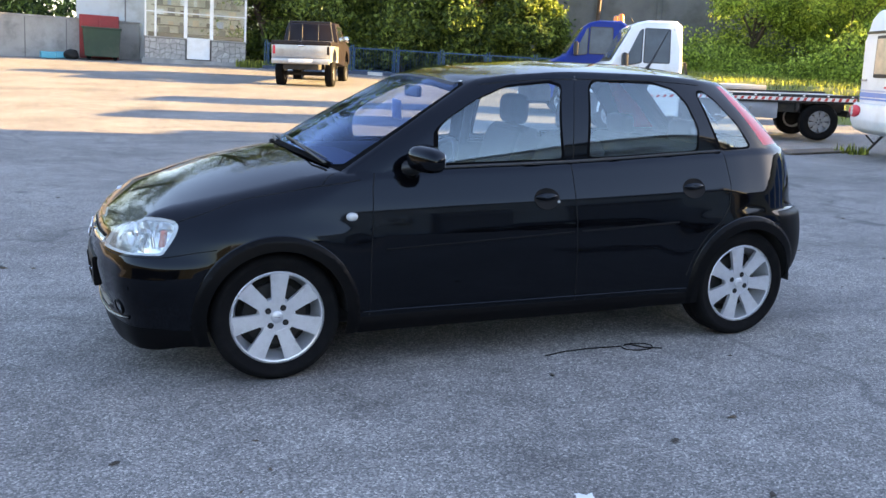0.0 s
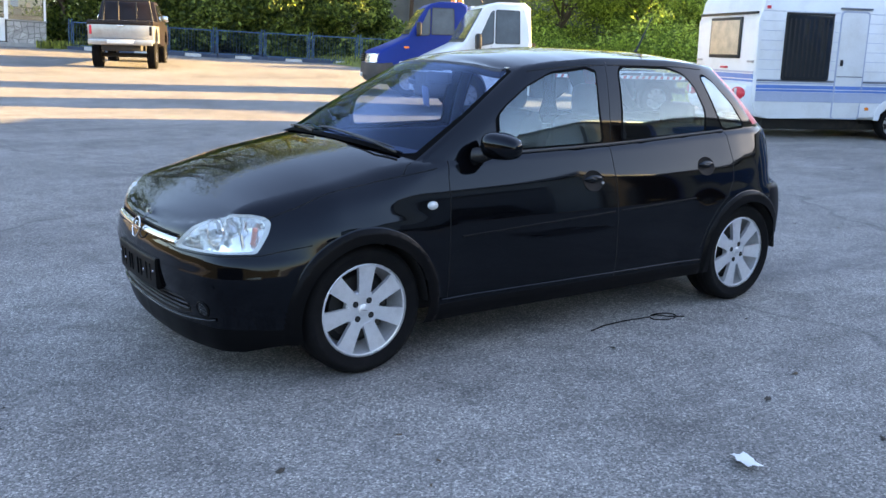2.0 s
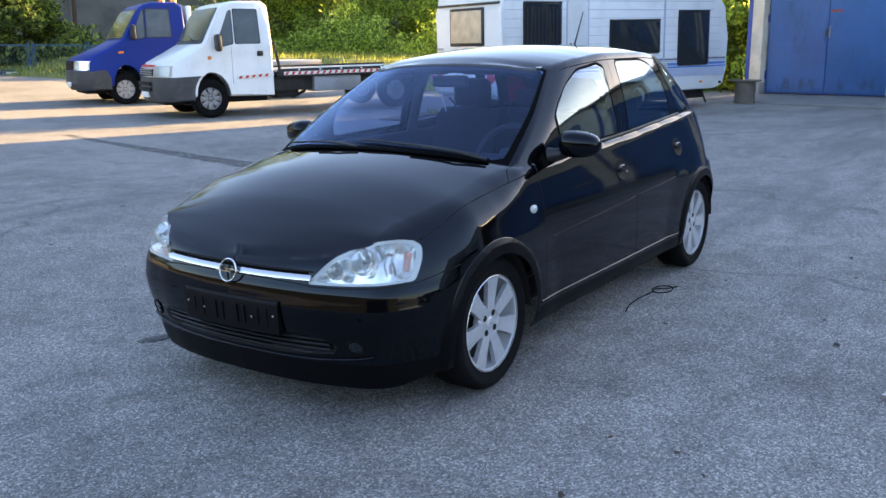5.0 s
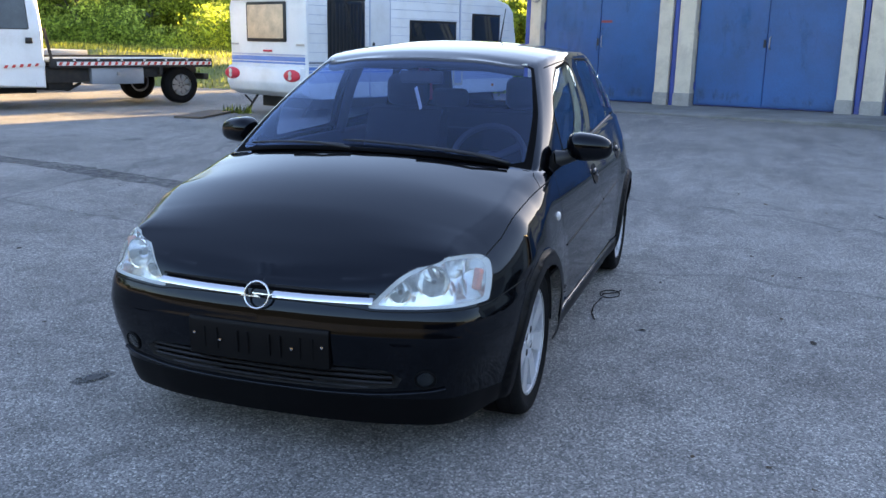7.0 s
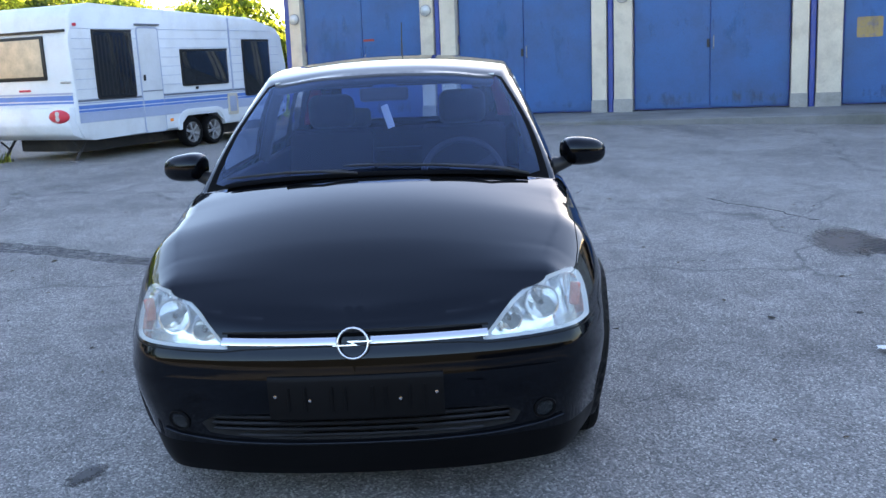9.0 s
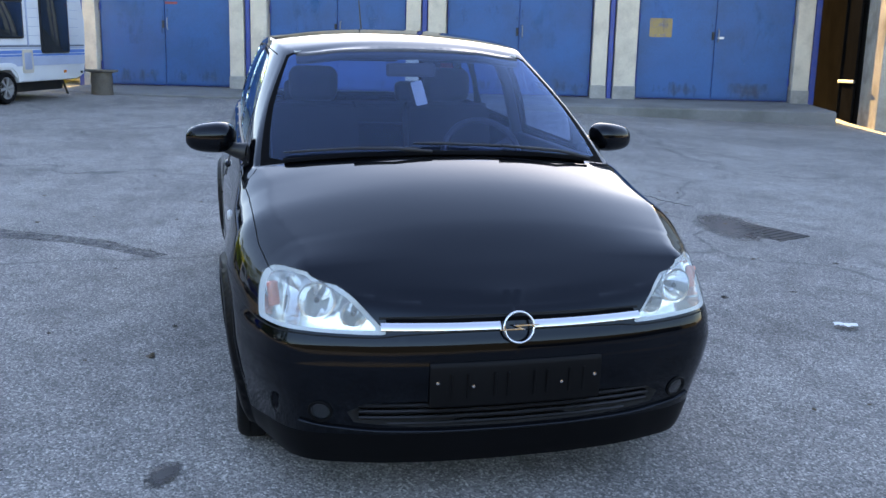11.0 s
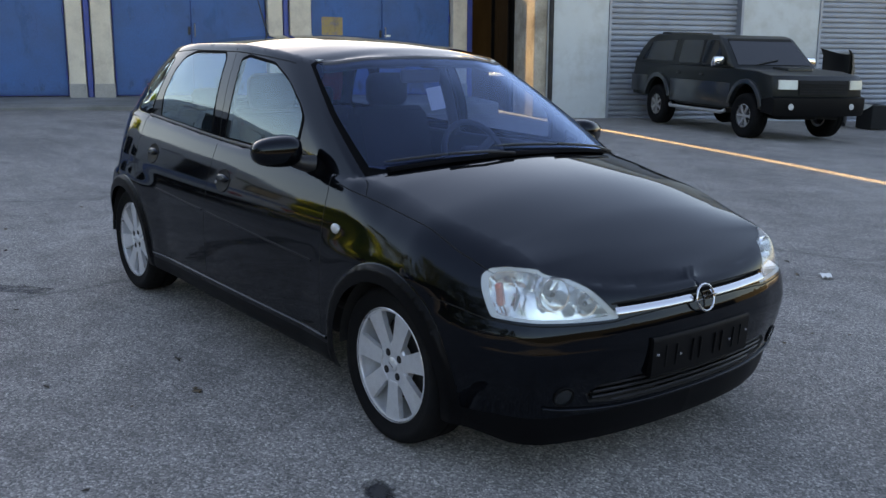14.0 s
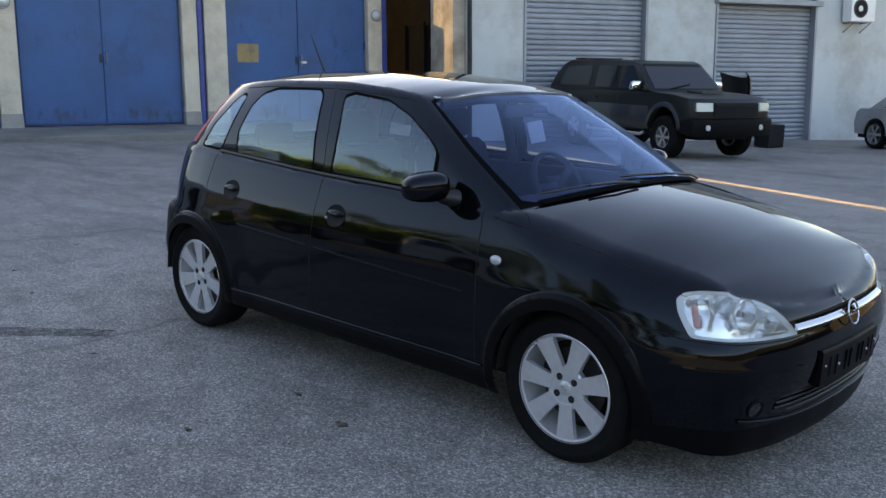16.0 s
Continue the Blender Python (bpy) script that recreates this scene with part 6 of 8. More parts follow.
def build_yard_edge():
    w = tagged(part("boundary_wall", box_mesh((-22, 0, -1.0), (1.28, 0.25, 1.5), 0.02), "concrete", None, "", spot(-0.6, 36.6, -3, 0, True)), "low grey concrete panel wall at the yard's edge", "wall")
    for k in range(1, 14):
        part("panel_joint", box_mesh((-1.55 * k - 0.02, -0.012, -0.9), (-1.55 * k + 0.02, 0.0, 1.46)), "mortar", w)
    part("coping", box_mesh((-22, -0.04, 1.5), (1.28, 0.29, 1.56), 0.01), "concrete", w)
    tall = tagged(part("retaining_wall", box_mesh((0, 0, -2.0), (34, 0.5, 4.15), 0.03), "dark_concrete", None, "", spot(15.5, 42.2, -36, 0, True)), "high dark stained concrete retaining wall", "wall")
    for k in range(1, 12):
        part("wall_rib", box_mesh((3.0 * k - 0.12, -0.12, -2.0), (3.0 * k + 0.12, 0.0, 4.15), 0.02), "dark_concrete", tall)
    pole = tagged(part("pole", tube([(0, 0, -0.5), (0, 0, 9)], 0.10, 10), "rust", None, "", spot(22.0, 35.6, 0, 0, True)), "rusty steel pole by the wall", "pole")
    # skip and rubbish
    bin_ = thing("waste_container", spot(-0.82, 35.75, -3, 0, True), "dark green steel waste container", "container")
    part("body", prism([(-0.64, 0.12), (0.64, 0.12), (0.72, 1.22), (-0.72, 1.22)], 0.8, "xz", -0.4, 0.02), "green_bin", bin_)
    part("rim", box_mesh((-0.76, -0.44, 1.20), (0.76, 0.44, 1.28), 0.02), "green_bin", bin_)
    for x in (-0.5, 0.5):
        for y in (-0.3, 0.3):
            part("castor", lathe([(0.01, -0.03), (0.08, -0.03), (0.08, 0.03), (0.01, 0.03)], 14), "rubber", bin_, m=pose(x, y, 0.08))
    crate = thing("red_container", spot(-0.90, 36.36, -3, 0, True), "red steel container behind the green one", "container")
    part("body", box_mesh((-0.76, -0.13, 0.0), (0.76, 0.18, 1.74), 0.03), "red_bin", crate)
    for x in (-0.72, 0.0, 0.68):
        part("rib", box_mesh((x - 0.03, -0.16, 0.1), (x + 0.06, -0.12, 1.74), 0.008), "red_bin", crate)
    for x, y, sc in ((-2.85, 36.0, 1.0), (-2.35, 36.1, 0.8)):
        c = tagged(part("plastic_crate", box_mesh((-0.28 * sc, -0.2, 0.0), (0.28 * sc, 0.2, 0.26), 0.03), "cyan_plastic", None, "", spot(x, y, 8 * sc, 0, True)), "cyan plastic crate lying by the wall", "crate")
    bag = bmesh.new()
    bmesh.ops.create_icosphere(bag, subdivisions=3, radius=0.3)
    for v in bag.verts:
        v.co *= 1 + 0.22 * noise.noise(v.co * 5)
        v.co.z = max(-0.16, v.co.z * 0.75)
    tagged(part("rubbish_bag", bag, "dark", None, "", spot(-1.95, 35.9, 0, 0.15, True), smooth=60), "black rubbish bag by the container", "bag")


def build_fence():
    x0, y0, x1, y1 = 5.4, 33.6, 19.0, 24.2
    yaw = math.degrees(math.atan2(y1 - y0, x1 - x0))
    n = 9
    span = math.hypot(x1 - x0, y1 - y0) / n
    f = thing("yard_fence", spot((x0 + x1) / 2, (y0 + y1) / 2, 0, 0, True), "blue painted steel bar fence along the yard", "fence")
    back = f.matrix_world.inverted()
    bar_me = bpy.data.meshes.new("bar")
    one = box_mesh((-0.0045, -0.0045, 0.16), (0.0045, 0.0045, 0.98))
    one.to_mesh(bar_me)
    one.free()
    bar_me.materials.append(M["fence_blue"])
    for k in range(n + 1):
        t = k / n
        m = back @ spot(x0 + (x1 - x0) * t, y0 + (y1 - y0) * t, yaw, 0, True)
        for dx in (-0.05, 0.05):
            part("post", box_mesh((dx - 0.019, -0.019, -0.3), (dx + 0.019, 0.019, 1.12), 0.004, 1), "fence_blue", f, m=m)
        if k < n:
            fr = bmesh.new()
            for lo, hi in (((0.1, -0.02, 0.12), (span - 0.1, 0.02, 0.16)), ((0.1, -0.02, 0.98), (span - 0.1, 0.02, 1.02)), ((0.1, -0.02, 0.12), (0.135, 0.02, 1.02)), ((span - 0.135, -0.02, 0.12), (span - 0.1, 0.02, 1.02))):
                add_box(fr, lo, hi)
            panel = part("panel", fr, "fence_blue", f, m=m)
            for q in range(14):
                part("bar", bar_me, "fence_blue", panel, m=pose(0.12 + q * (span - 0.3) / 13, 0, 0))
    for k in range(26):
        t = (k + 0.5) / 26
        x, y = x0 + (x1 - x0) * t - 0.18, y0 + (y1 - y0) * t - 0.28
        w = span * n / 26 / 2 - 0.015
        ob = part("kerbstone", box_mesh((-w, -0.07, -0.3), (w, 0.07, 0.12 + 0.02 * math.sin(k * 2.3)), 0.015), "kerb_white" if k % 3 == 1 else "kerb_blue", None, "", spot(x, y, yaw, 0, True))
        tagged(ob, "concrete kerbstone painted " + ("white" if k % 3 == 1 else "blue") + ", below the fence", "kerb", "painted kerbstones along the fence")


def build_reflection_wall():
    """An unseen dark wall, added behind the walk, closes the yard and darkens reflections."""
    tagged(part("yard_wall", box_mesh((-0.1, -48, -1.5), (0.1, 34, 2.6), 0.02), surface("unseen_wall_black", (0.010, 0.011, 0.010), 0.9, 0, 30, 0.2, 1.5, 0.3), None, "", spot(-13.5, 6.0, 4, 0, True)), "unseen dark wall added to keep the car's reflections dark", "wall", kind="structure")


build_reflection_wall()
build_kiosk()
build_yard_edge()
build_fence()

# ---- the other vehicles ----
def arch(x, r, z0, n=19):
    """Points over a wheel, from its rear to its front, for a side outline that runs backwards."""
    return [(x + r * math.cos(t), max(z0, z0 + 0.02 + (r + 0.04) * math.sin(t))) for t in np.linspace(0, math.pi, n)]


class Side:
    """Builds in a vehicle's own frame: x runs along it, y from its near side inwards (turned by sgn), z up; the upper half leans in."""
    bow, bow_from = 0.0, 0.0

    def __init__(self, root, width, belt, lean, sgn=1):
        self.root, self.width, self.belt, self.lean, self.sgn = root, width, belt, lean, sgn

    def bend(self, bm):
        for v in bm.verts:
            up = max(0.0, v.co.z - self.belt) * self.lean
            t = 1 - 2 * min(1, max(0, v.co.y / self.width))
            v.co.y = self.sgn * (v.co.y + up * t)
        return bm

    def prism(self, name, outline, mat, y0=0.0, y1=None, bevel=0.03, label="", parent=None, smooth=40):
        y1 = self.width if y1 is None else y1
        bm = prism(outline, y1 - y0, "xz", y0, bevel)
        return part(name, self.bend(bm), mat, parent or self.root, label, smooth=smooth)

    def bowed(self, x, y):
        """The nose is rounded in plan: its sides lie further back than its middle."""
        c = min(1.0, abs(2 * y / self.width - 1))
        return x + self.bow * c ** 3 * min(1.0, max(0.0, (self.bow_from - x) / 1.0))

    def loft(self, name, outline, mat, y0=0.0, y1=None, label="", parent=None, edge=0.05, smooth=32):
        """A side outline drawn across the vehicle, its flanks rounded over and its nose bowed."""
        y1 = self.width if y1 is None else y1
        cx, cz = sum(p[0] for p in outline) / len(outline), sum(p[1] for p in outline) / len(outline)
        span = y1 - y0
        e = min(edge, 0.2 * span)
        cuts = [(0.0, 1.0), (e * 0.3, 0.35), (e, 0.0)] + [(e + (span - 2 * e) * k / 10, 0.0) for k in range(1, 10)] + [(span - e, 0.0), (span - e * 0.3, 0.35), (span, 1.0)]
        bm, rows = bmesh.new(), []
        for d, k in cuts:
            row = []
            for x, z in outline:
                far = math.hypot(x - cx, z - cz) or 1.0
                q = 1 - k * e * 0.75 / max(far, 0.3)
                px, pz = cx + (x - cx) * q, cz + (z - cz) * q
                row.append(bm.verts.new((self.bowed(px, y0 + d), y0 + d, pz)))
            rows.append(row)
        n = len(outline)
        for a, b in zip(rows, rows[1:]):
            for j in range(n):
                bm.faces.new((a[j], a[(j + 1) % n], b[(j + 1) % n], b[j]))
        bm.faces.new(rows[0][::-1])
        bm.faces.new(rows[-1])
        return part(name, self.bend(bm), mat, parent or self.root, label, smooth=smooth)

    def bow_pane(self, name, a, b, inset, mat="dark_glass", out=0.012, label=""):
        """A pane that follows the bowed front between two points of the side outline."""
        (ax, az), (bx, bz) = a, b
        k = math.hypot(bx - ax, bz - az)
        nx, nz = -(bz - az) / k * out, (bx - ax) / k * out
        bm, rows = bmesh.new(), []
        for j in range(13):
            y = inset + (self.width - 2 * inset) * j / 12
            rows.append([bm.verts.new((self.bowed(ax + (bx - ax) * t, y) + nx * o, y, az + (bz - az) * t + nz * o)) for t, o in ((0.0, -0.5), (0.0, 1.0), (0.5, 1.15), (1.0, 1.0), (1.0, -0.5))])
        for p, q in zip(rows, rows[1:]):
            for j in range(5):
                bm.faces.new((p[j], p[(j + 1) % 5], q[(j + 1) % 5], q[j]))
        bm.faces.new(rows[0][::-1])
        bm.faces.new(rows[-1])
        return part(name, self.bend(bm), mat, self.root, label, smooth=40)

    def box(self, name, lo, hi, mat, bevel=0.01, label="", parent=None):
        return part(name, self.bend(box_mesh(lo, hi, bevel)), mat, parent or self.root, label, smooth=40)

    def pane(self, name, outline, mat="dark_glass", label="", parent=None, far=True, radius=0.04):
        out = rounded(outline, radius, 4)
        frame_ = self.prism("window_frame", rounded([(x + (0.018 if x > sum(p[0] for p in outline) / len(outline) else -0.018), z + (0.018 if z > sum(p[1] for p in outline) / len(outline) else -0.018)) for x, z in outline], radius, 4),
                            "trim", -0.005, 0.02, 0.0, parent=parent)
        ob = self.prism(name, out, mat, -0.010, 0.015, 0.0, label, frame_)
        return ob

    def slope_pane(self, name, a, b, inset, mat="dark_glass", off=0.01, label=""):
        """A pane across the vehicle between two points of its side outline."""
        bm = bmesh.new()
        ax, az = a
        bx, bz = b
        nx, nz = (bz - az), -(bx - ax)
        k = math.hypot(nx, nz)
        nx, nz = nx / k * off, nz / k * off
        sh = lambda z: max(0, z - self.belt) * self.lean
        rows = []
        for o in (0.0, 1.0):
            rows.append([bm.verts.new((px - nx * o, self.sgn * (y), pz - nz * o)) for (px, pz), y in (((ax, az), inset + sh(az)), ((bx, bz), inset + sh(bz)), ((bx, bz), self.width - inset - sh(bz)), ((ax, az), self.width - inset - sh(az)))])
        bm.faces.new(rows[0])
        bm.faces.new(rows[1][::-1])
        for j in range(4):
            bm.faces.new((rows[0][j], rows[0][(j + 1) % 4], rows[1][(j + 1) % 4], rows[1][j]))
        return part(name, bm, mat, self.root, label)

    def wheels(self, xs, r, width, rim, style, rim_mat="steel", lug=5, inset=0.03):
        for x in xs:
            for near in (True, False):
                y = inset + width / 2 if near else self.width - inset - width / 2
                facing = -self.sgn if near else self.sgn
                build_wheel(self.root, (x, self.sgn * y, r), facing, r, width, rim, style, turn=17 * x, rim_mat=rim_mat, lug=lug)


def hazard(side, name, x0, x1, z, h=0.06, step=0.13, slope=0.0, parent=None, out=0.0):
    """A white band with slanting red blocks."""
    band_ = side.prism(name, [(x0, z), (x1, z + slope), (x1, z + slope + h), (x0, z + h)], "paper", -0.016 - out, -0.004 - out, 0.0, "red and white hazard strip", parent)
    x = x0 + 0.02
    while x + 0.09 < x1:
        zz = z + slope * (x - x0) / (x1 - x0)
        side.prism("red_block", [(x, zz + 0.004), (x + 0.055, zz + 0.004), (x + 0.085, zz + h - 0.004), (x + 0.03, zz + h - 0.004)], "red_white", -0.019 - out, -0.012 - out, 0.0, parent=band_)
        x += step


def build_white_truck():
    t = thing("flatbed_truck", spot(7.62, 10.73, -25.8), "white cab flatbed recovery truck with hazard stripes", "truck")
    s = Side(t, 1.95, 1.25, 0.14)
    s.bow, s.bow_from = 0.24, 0.10
    cab = [(-0.90, 0.40), (-0.96, 0.72), (-0.94, 0.94), (-0.86, 1.04), (-0.50, 1.21), (-0.12, 1.385), (0.29, 2.04), (0.40, 2.11), (0.58, 2.15), (1.12, 2.15), (1.24, 2.06), (1.27, 1.3), (1.27, 0.36)] + arch(0.0, 0.41, 0.36)
    s.loft("cab", cab, "white_paint", label="white short cab with a sloping bonnet", edge=0.07)
    s.loft("bumper", [(-0.93, 0.32), (-1.0, 0.46), (-0.99, 0.775), (-0.55, 0.79), (-0.22, 0.79), (-0.30, 0.72), (-0.37, 0.62), (-0.41, 0.50), (-0.42, 0.32)], "grey_plastic", -0.014, 1.964, "grey plastic bumper", edge=0.06)
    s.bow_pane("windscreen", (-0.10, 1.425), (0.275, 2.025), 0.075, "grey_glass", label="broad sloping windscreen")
    s.bow_pane("windscreen_sill", (-0.16, 1.375), (-0.10, 1.42), 0.08, "trim", 0.008)
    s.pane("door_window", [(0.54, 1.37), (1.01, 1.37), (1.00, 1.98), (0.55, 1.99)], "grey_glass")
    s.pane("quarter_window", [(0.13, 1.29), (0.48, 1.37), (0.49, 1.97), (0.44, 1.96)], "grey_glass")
    s.prism("door_seam", [(1.08, 0.42), (1.085, 0.42), (1.085, 2.0), (1.08, 2.0)], "gap", -0.002, 0.01, 0)
    s.prism("door_seam", [(0.44, 0.62), (0.445, 0.62), (0.445, 1.32), (0.44, 1.32)], "gap", -0.002, 0.01, 0)
    s.box("door_handle", (0.94, -0.03, 1.12), (1.06, 0.01, 1.22), "trim", 0.015)
    m = s.box("mirror", (0.10, -0.24, 1.22), (0.22, -0.06, 1.54), "trim", 0.05, "large black door mirror")
    s.box("mirror_arm", (0.14, -0.08, 1.30), (0.20, 0.02, 1.36), "trim", 0.01, parent=m)
    for y0, y1 in ((0.02, 0.47), (1.48, 1.93)):
        lamp = s.loft("headlamp", [(-0.985, 0.79), (-0.90, 0.79), (-0.86, 0.985), (-0.955, 0.975)], "bare_alu", y0, y1, "clear wedge-shaped headlamp", edge=0.03)
        s.loft("lamp_glass", [(-0.992, 0.80), (-0.985, 0.80), (-0.955, 0.965), (-0.962, 0.965)], "lens", y0 + 0.02, y1 - 0.02, parent=lamp, edge=0.02)
    s.loft("grille", [(-0.985, 0.80), (-0.90, 0.80), (-0.90, 0.93), (-0.965, 0.93)], "dark", 0.50, 1.45, edge=0.02)
    for z in (0.825, 0.865, 0.905):
        s.loft("grille_slat", [(-0.998, z), (-0.97, z), (-0.97, z + 0.016), (-0.992, z + 0.016)], "bare_alu", 0.51, 1.44, edge=0.01)
    for z in (0.52, 0.62):
        s.box("bumper_slot", (-1.012, 0.5, z), (-0.98, 1.45, z + 0.07), "dark", 0.01)
    s.box("plate_blank", (-1.02, 0.70, 0.40), (-0.97, 1.20, 0.50), "paper", 0.004)
    for k in range(7):
        s.loft("bonnet_marking", [(-0.952, 0.965), (-0.93, 0.965), (-0.905, 1.005), (-0.922, 1.005)], "red_white", 0.50 + 0.14 * k, 0.58 + 0.14 * k, edge=0.01)
    s.box("side_indicator", (-0.02, -0.015, 1.08), (0.05, 0.0, 1.14), "orange", 0.01)
    wiper = tube([(-0.13, 0.45, 1.43), (-0.10, 0.8, 1.47), (-0.06, 1.05, 1.53)], 0.012, 6)
    part("wiper", wiper, "trim", t)
    part("aerial", tube([(0.35, 0.5, 2.12), (0.30, 0.5, 2.20)], 0.015, 6), "trim", t)
    hazard(s, "hazard_strip", 0.52, 1.25, 0.70, slope=0.04)
    # flatbed
    bed = s.box("flatbed", (1.34, 0.0, 0.80), (4.56, 1.95, 0.850), "bare_alu", 0.01, "scuffed aluminium load bed")
    s.box("bed_rail", (1.34, -0.02, 0.70), (4.58, 0.05, 0.862), "chassis", 0.006, parent=bed)
    s.box("bed_rail", (1.34, 1.89, 0.72), (4.58, 1.97, 0.89), "chassis", 0.006, parent=bed)
    hazard(s, "hazard_strip", 1.45, 4.55, 0.742, 0.065, parent=None, out=0.022)
    for x in np.arange(1.75, 4.5, 0.45):
        s.box("side_marker", (x, -0.03, 0.825), (x + 0.04, -0.01, 0.85), "paper", 0.004)
    for x in (1.55, 3.2):
        s.box("red_reflector", (x, -0.03, 0.75), (x + 0.09, -0.018, 0.81), "red_lens", 0.004)
    # Two dark panels and a block, added to stand in for underside shade.
    s.box("side_skirt", (1.30, 0.10, 0.44), (2.08, 0.16, 0.715), "chassis", 0.01, "dark panel added for the shade under the load bed")
    s.box("fuel_tank", (1.36, 0.2, 0.30), (1.84, 0.75, 0.66), "chassis", 0.05, "dark block added for the shade under the load bed")
    s.box("side_skirt", (3.14, 0.10, 0.52), (3.50, 0.16, 0.715), "chassis", 0.01)
    s.box("frame_rail", (1.2, 0.45, 0.50), (4.5, 0.55, 0.70), "chassis", 0.01)
    s.box("frame_rail", (1.2, 1.40, 0.50), (4.5, 1.50, 0.70), "chassis", 0.01)
    s.box("tool_locker", (2.10, 0.03, 0.40), (3.12, 0.42, 0.71), "shutter", 0.012, "grey aluminium tool locker")
    s.box("locker_latch", (2.58, 0.015, 0.56), (2.64, 0.035, 0.62), "steel", 0.004)
    part("headboard", tube([(1.42, 0.12, 0.86), (1.33, 0.12, 1.36), (1.33, 1.83, 1.36), (1.42, 1.83, 0.86)], 0.03, 8), "chassis", t)
    s.box("rear_bumper", (4.45, 0.1, 0.45), (4.56, 1.85, 0.57), "chassis", 0.01)
    s.box("mudguard", (3.45, 0.02, 0.56), (3.52, 0.3, 0.74), "chassis", 0.006)
    s.box("underbody", (-0.8, 0.30, 0.26), (1.2, 1.65, 0.75), "dark", 0.02)
    part("spare_wheel_holder", tube([(1.55, 0.3, 0.35), (1.75, 0.3, 0.30), (2.0, 0.3, 0.42)], 0.03, 6), "chassis", t)
    s.wheels((0.0, 3.92), 0.355, 0.22, 0.205, "steel", "steel")


def build_blue_van():
    t = thing("blue_truck", spot(8.77, 14.76, -25.8), "dark blue cab truck with orange roof beacons", "truck")
    s = Side(t, 1.95, 1.4, 0.13)
    s.bow, s.bow_from = 0.28, 0.12
    cab = [(-0.95, 0.42), (-1.02, 0.75), (-1.0, 0.94), (-0.90, 1.05), (-0.45, 1.23), (-0.03, 1.41), (0.42, 2.08), (0.55, 2.18), (0.75, 2.23), (1.28, 2.23), (1.42, 2.15), (1.46, 1.3), (1.46, 0.38)] + arch(0.0, 0.42, 0.38)
    s.loft("cab", cab, "blue_paint", label="deep blue cab with a sloping bonnet", edge=0.07)
    s.loft("bumper", [(-0.97, 0.34), (-1.06, 0.48), (-1.04, 0.76), (-0.55, 0.80), (-0.42, 0.60), (-0.44, 0.34)], "grey_plastic", -0.014, 1.964, "dark grey plastic bumper", edge=0.06)
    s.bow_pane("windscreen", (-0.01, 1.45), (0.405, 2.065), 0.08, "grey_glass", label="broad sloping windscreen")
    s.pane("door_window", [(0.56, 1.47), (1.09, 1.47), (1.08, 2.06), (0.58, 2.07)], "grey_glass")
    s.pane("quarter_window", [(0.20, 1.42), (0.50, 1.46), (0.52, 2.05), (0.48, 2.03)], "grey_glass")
    for y0, y1 in ((0.02, 0.46), (1.49, 1.93)):
        s.loft("headlamp", [(-1.045, 0.775), (-0.95, 0.775), (-0.92, 0.985), (-1.01, 0.975)], "reflector", y0, y1, "clear headlamp", edge=0.03)
    s.loft("grille", [(-1.045, 0.79), (-0.95, 0.79), (-0.95, 0.98), (-1.02, 0.98)], "dark", 0.50, 1.45, edge=0.02)
    for z in (0.83, 0.88, 0.93):
        s.loft("grille_slat", [(-1.055, z), (-1.03, z), (-1.02, z + 0.018), (-1.045, z + 0.018)], "trim", 0.51, 1.44, edge=0.01)
    s.box("mirror", (0.18, -0.22, 1.42), (0.29, -0.04, 1.74), "trim", 0.04, "black door mirror")
    s.box("side_indicator", (-0.10, -0.015, 1.12), (0.02, 0.0, 1.17), "orange", 0.01)
    s.box("plate_blank", (-1.07, 0.6, 0.42), (-1.045, 1.1, 0.52), "paper", 0.004)
    for y in (0.45, 1.50):
        b = part("roof_beacon", lathe([(0.002, 0.0), (0.075, 0.0), (0.075, 0.05), (0.07, 0.13), (0.05, 0.17), (0.002, 0.18)], 18, "z"), "orange", t, "orange warning beacon", pose(1.30, y, 2.235), smooth=50)
        part("beacon_foot", lathe([(0.002, -0.03), (0.085, -0.03), (0.085, 0.0), (0.002, 0.0)], 18, "z"), "trim", b)
    s.box("load_frame", (1.50, 0.05, 0.70), (1.62, 1.9, 2.15), "white_paint", 0.02)
    s.box("flatbed", (1.50, 0.0, 0.72), (4.7, 1.95, 0.86), "bare_alu", 0.01)
    s.box("frame_rail", (1.2, 0.45, 0.45), (4.5, 1.5, 0.68), "chassis", 0.01)
    s.box("underbody", (-0.8, 0.30, 0.26), (1.2, 1.65, 0.75), "dark", 0.02)
    s.wheels((0.0, 3.6), 0.34, 0.21, 0.20, "steel", "bare_alu")


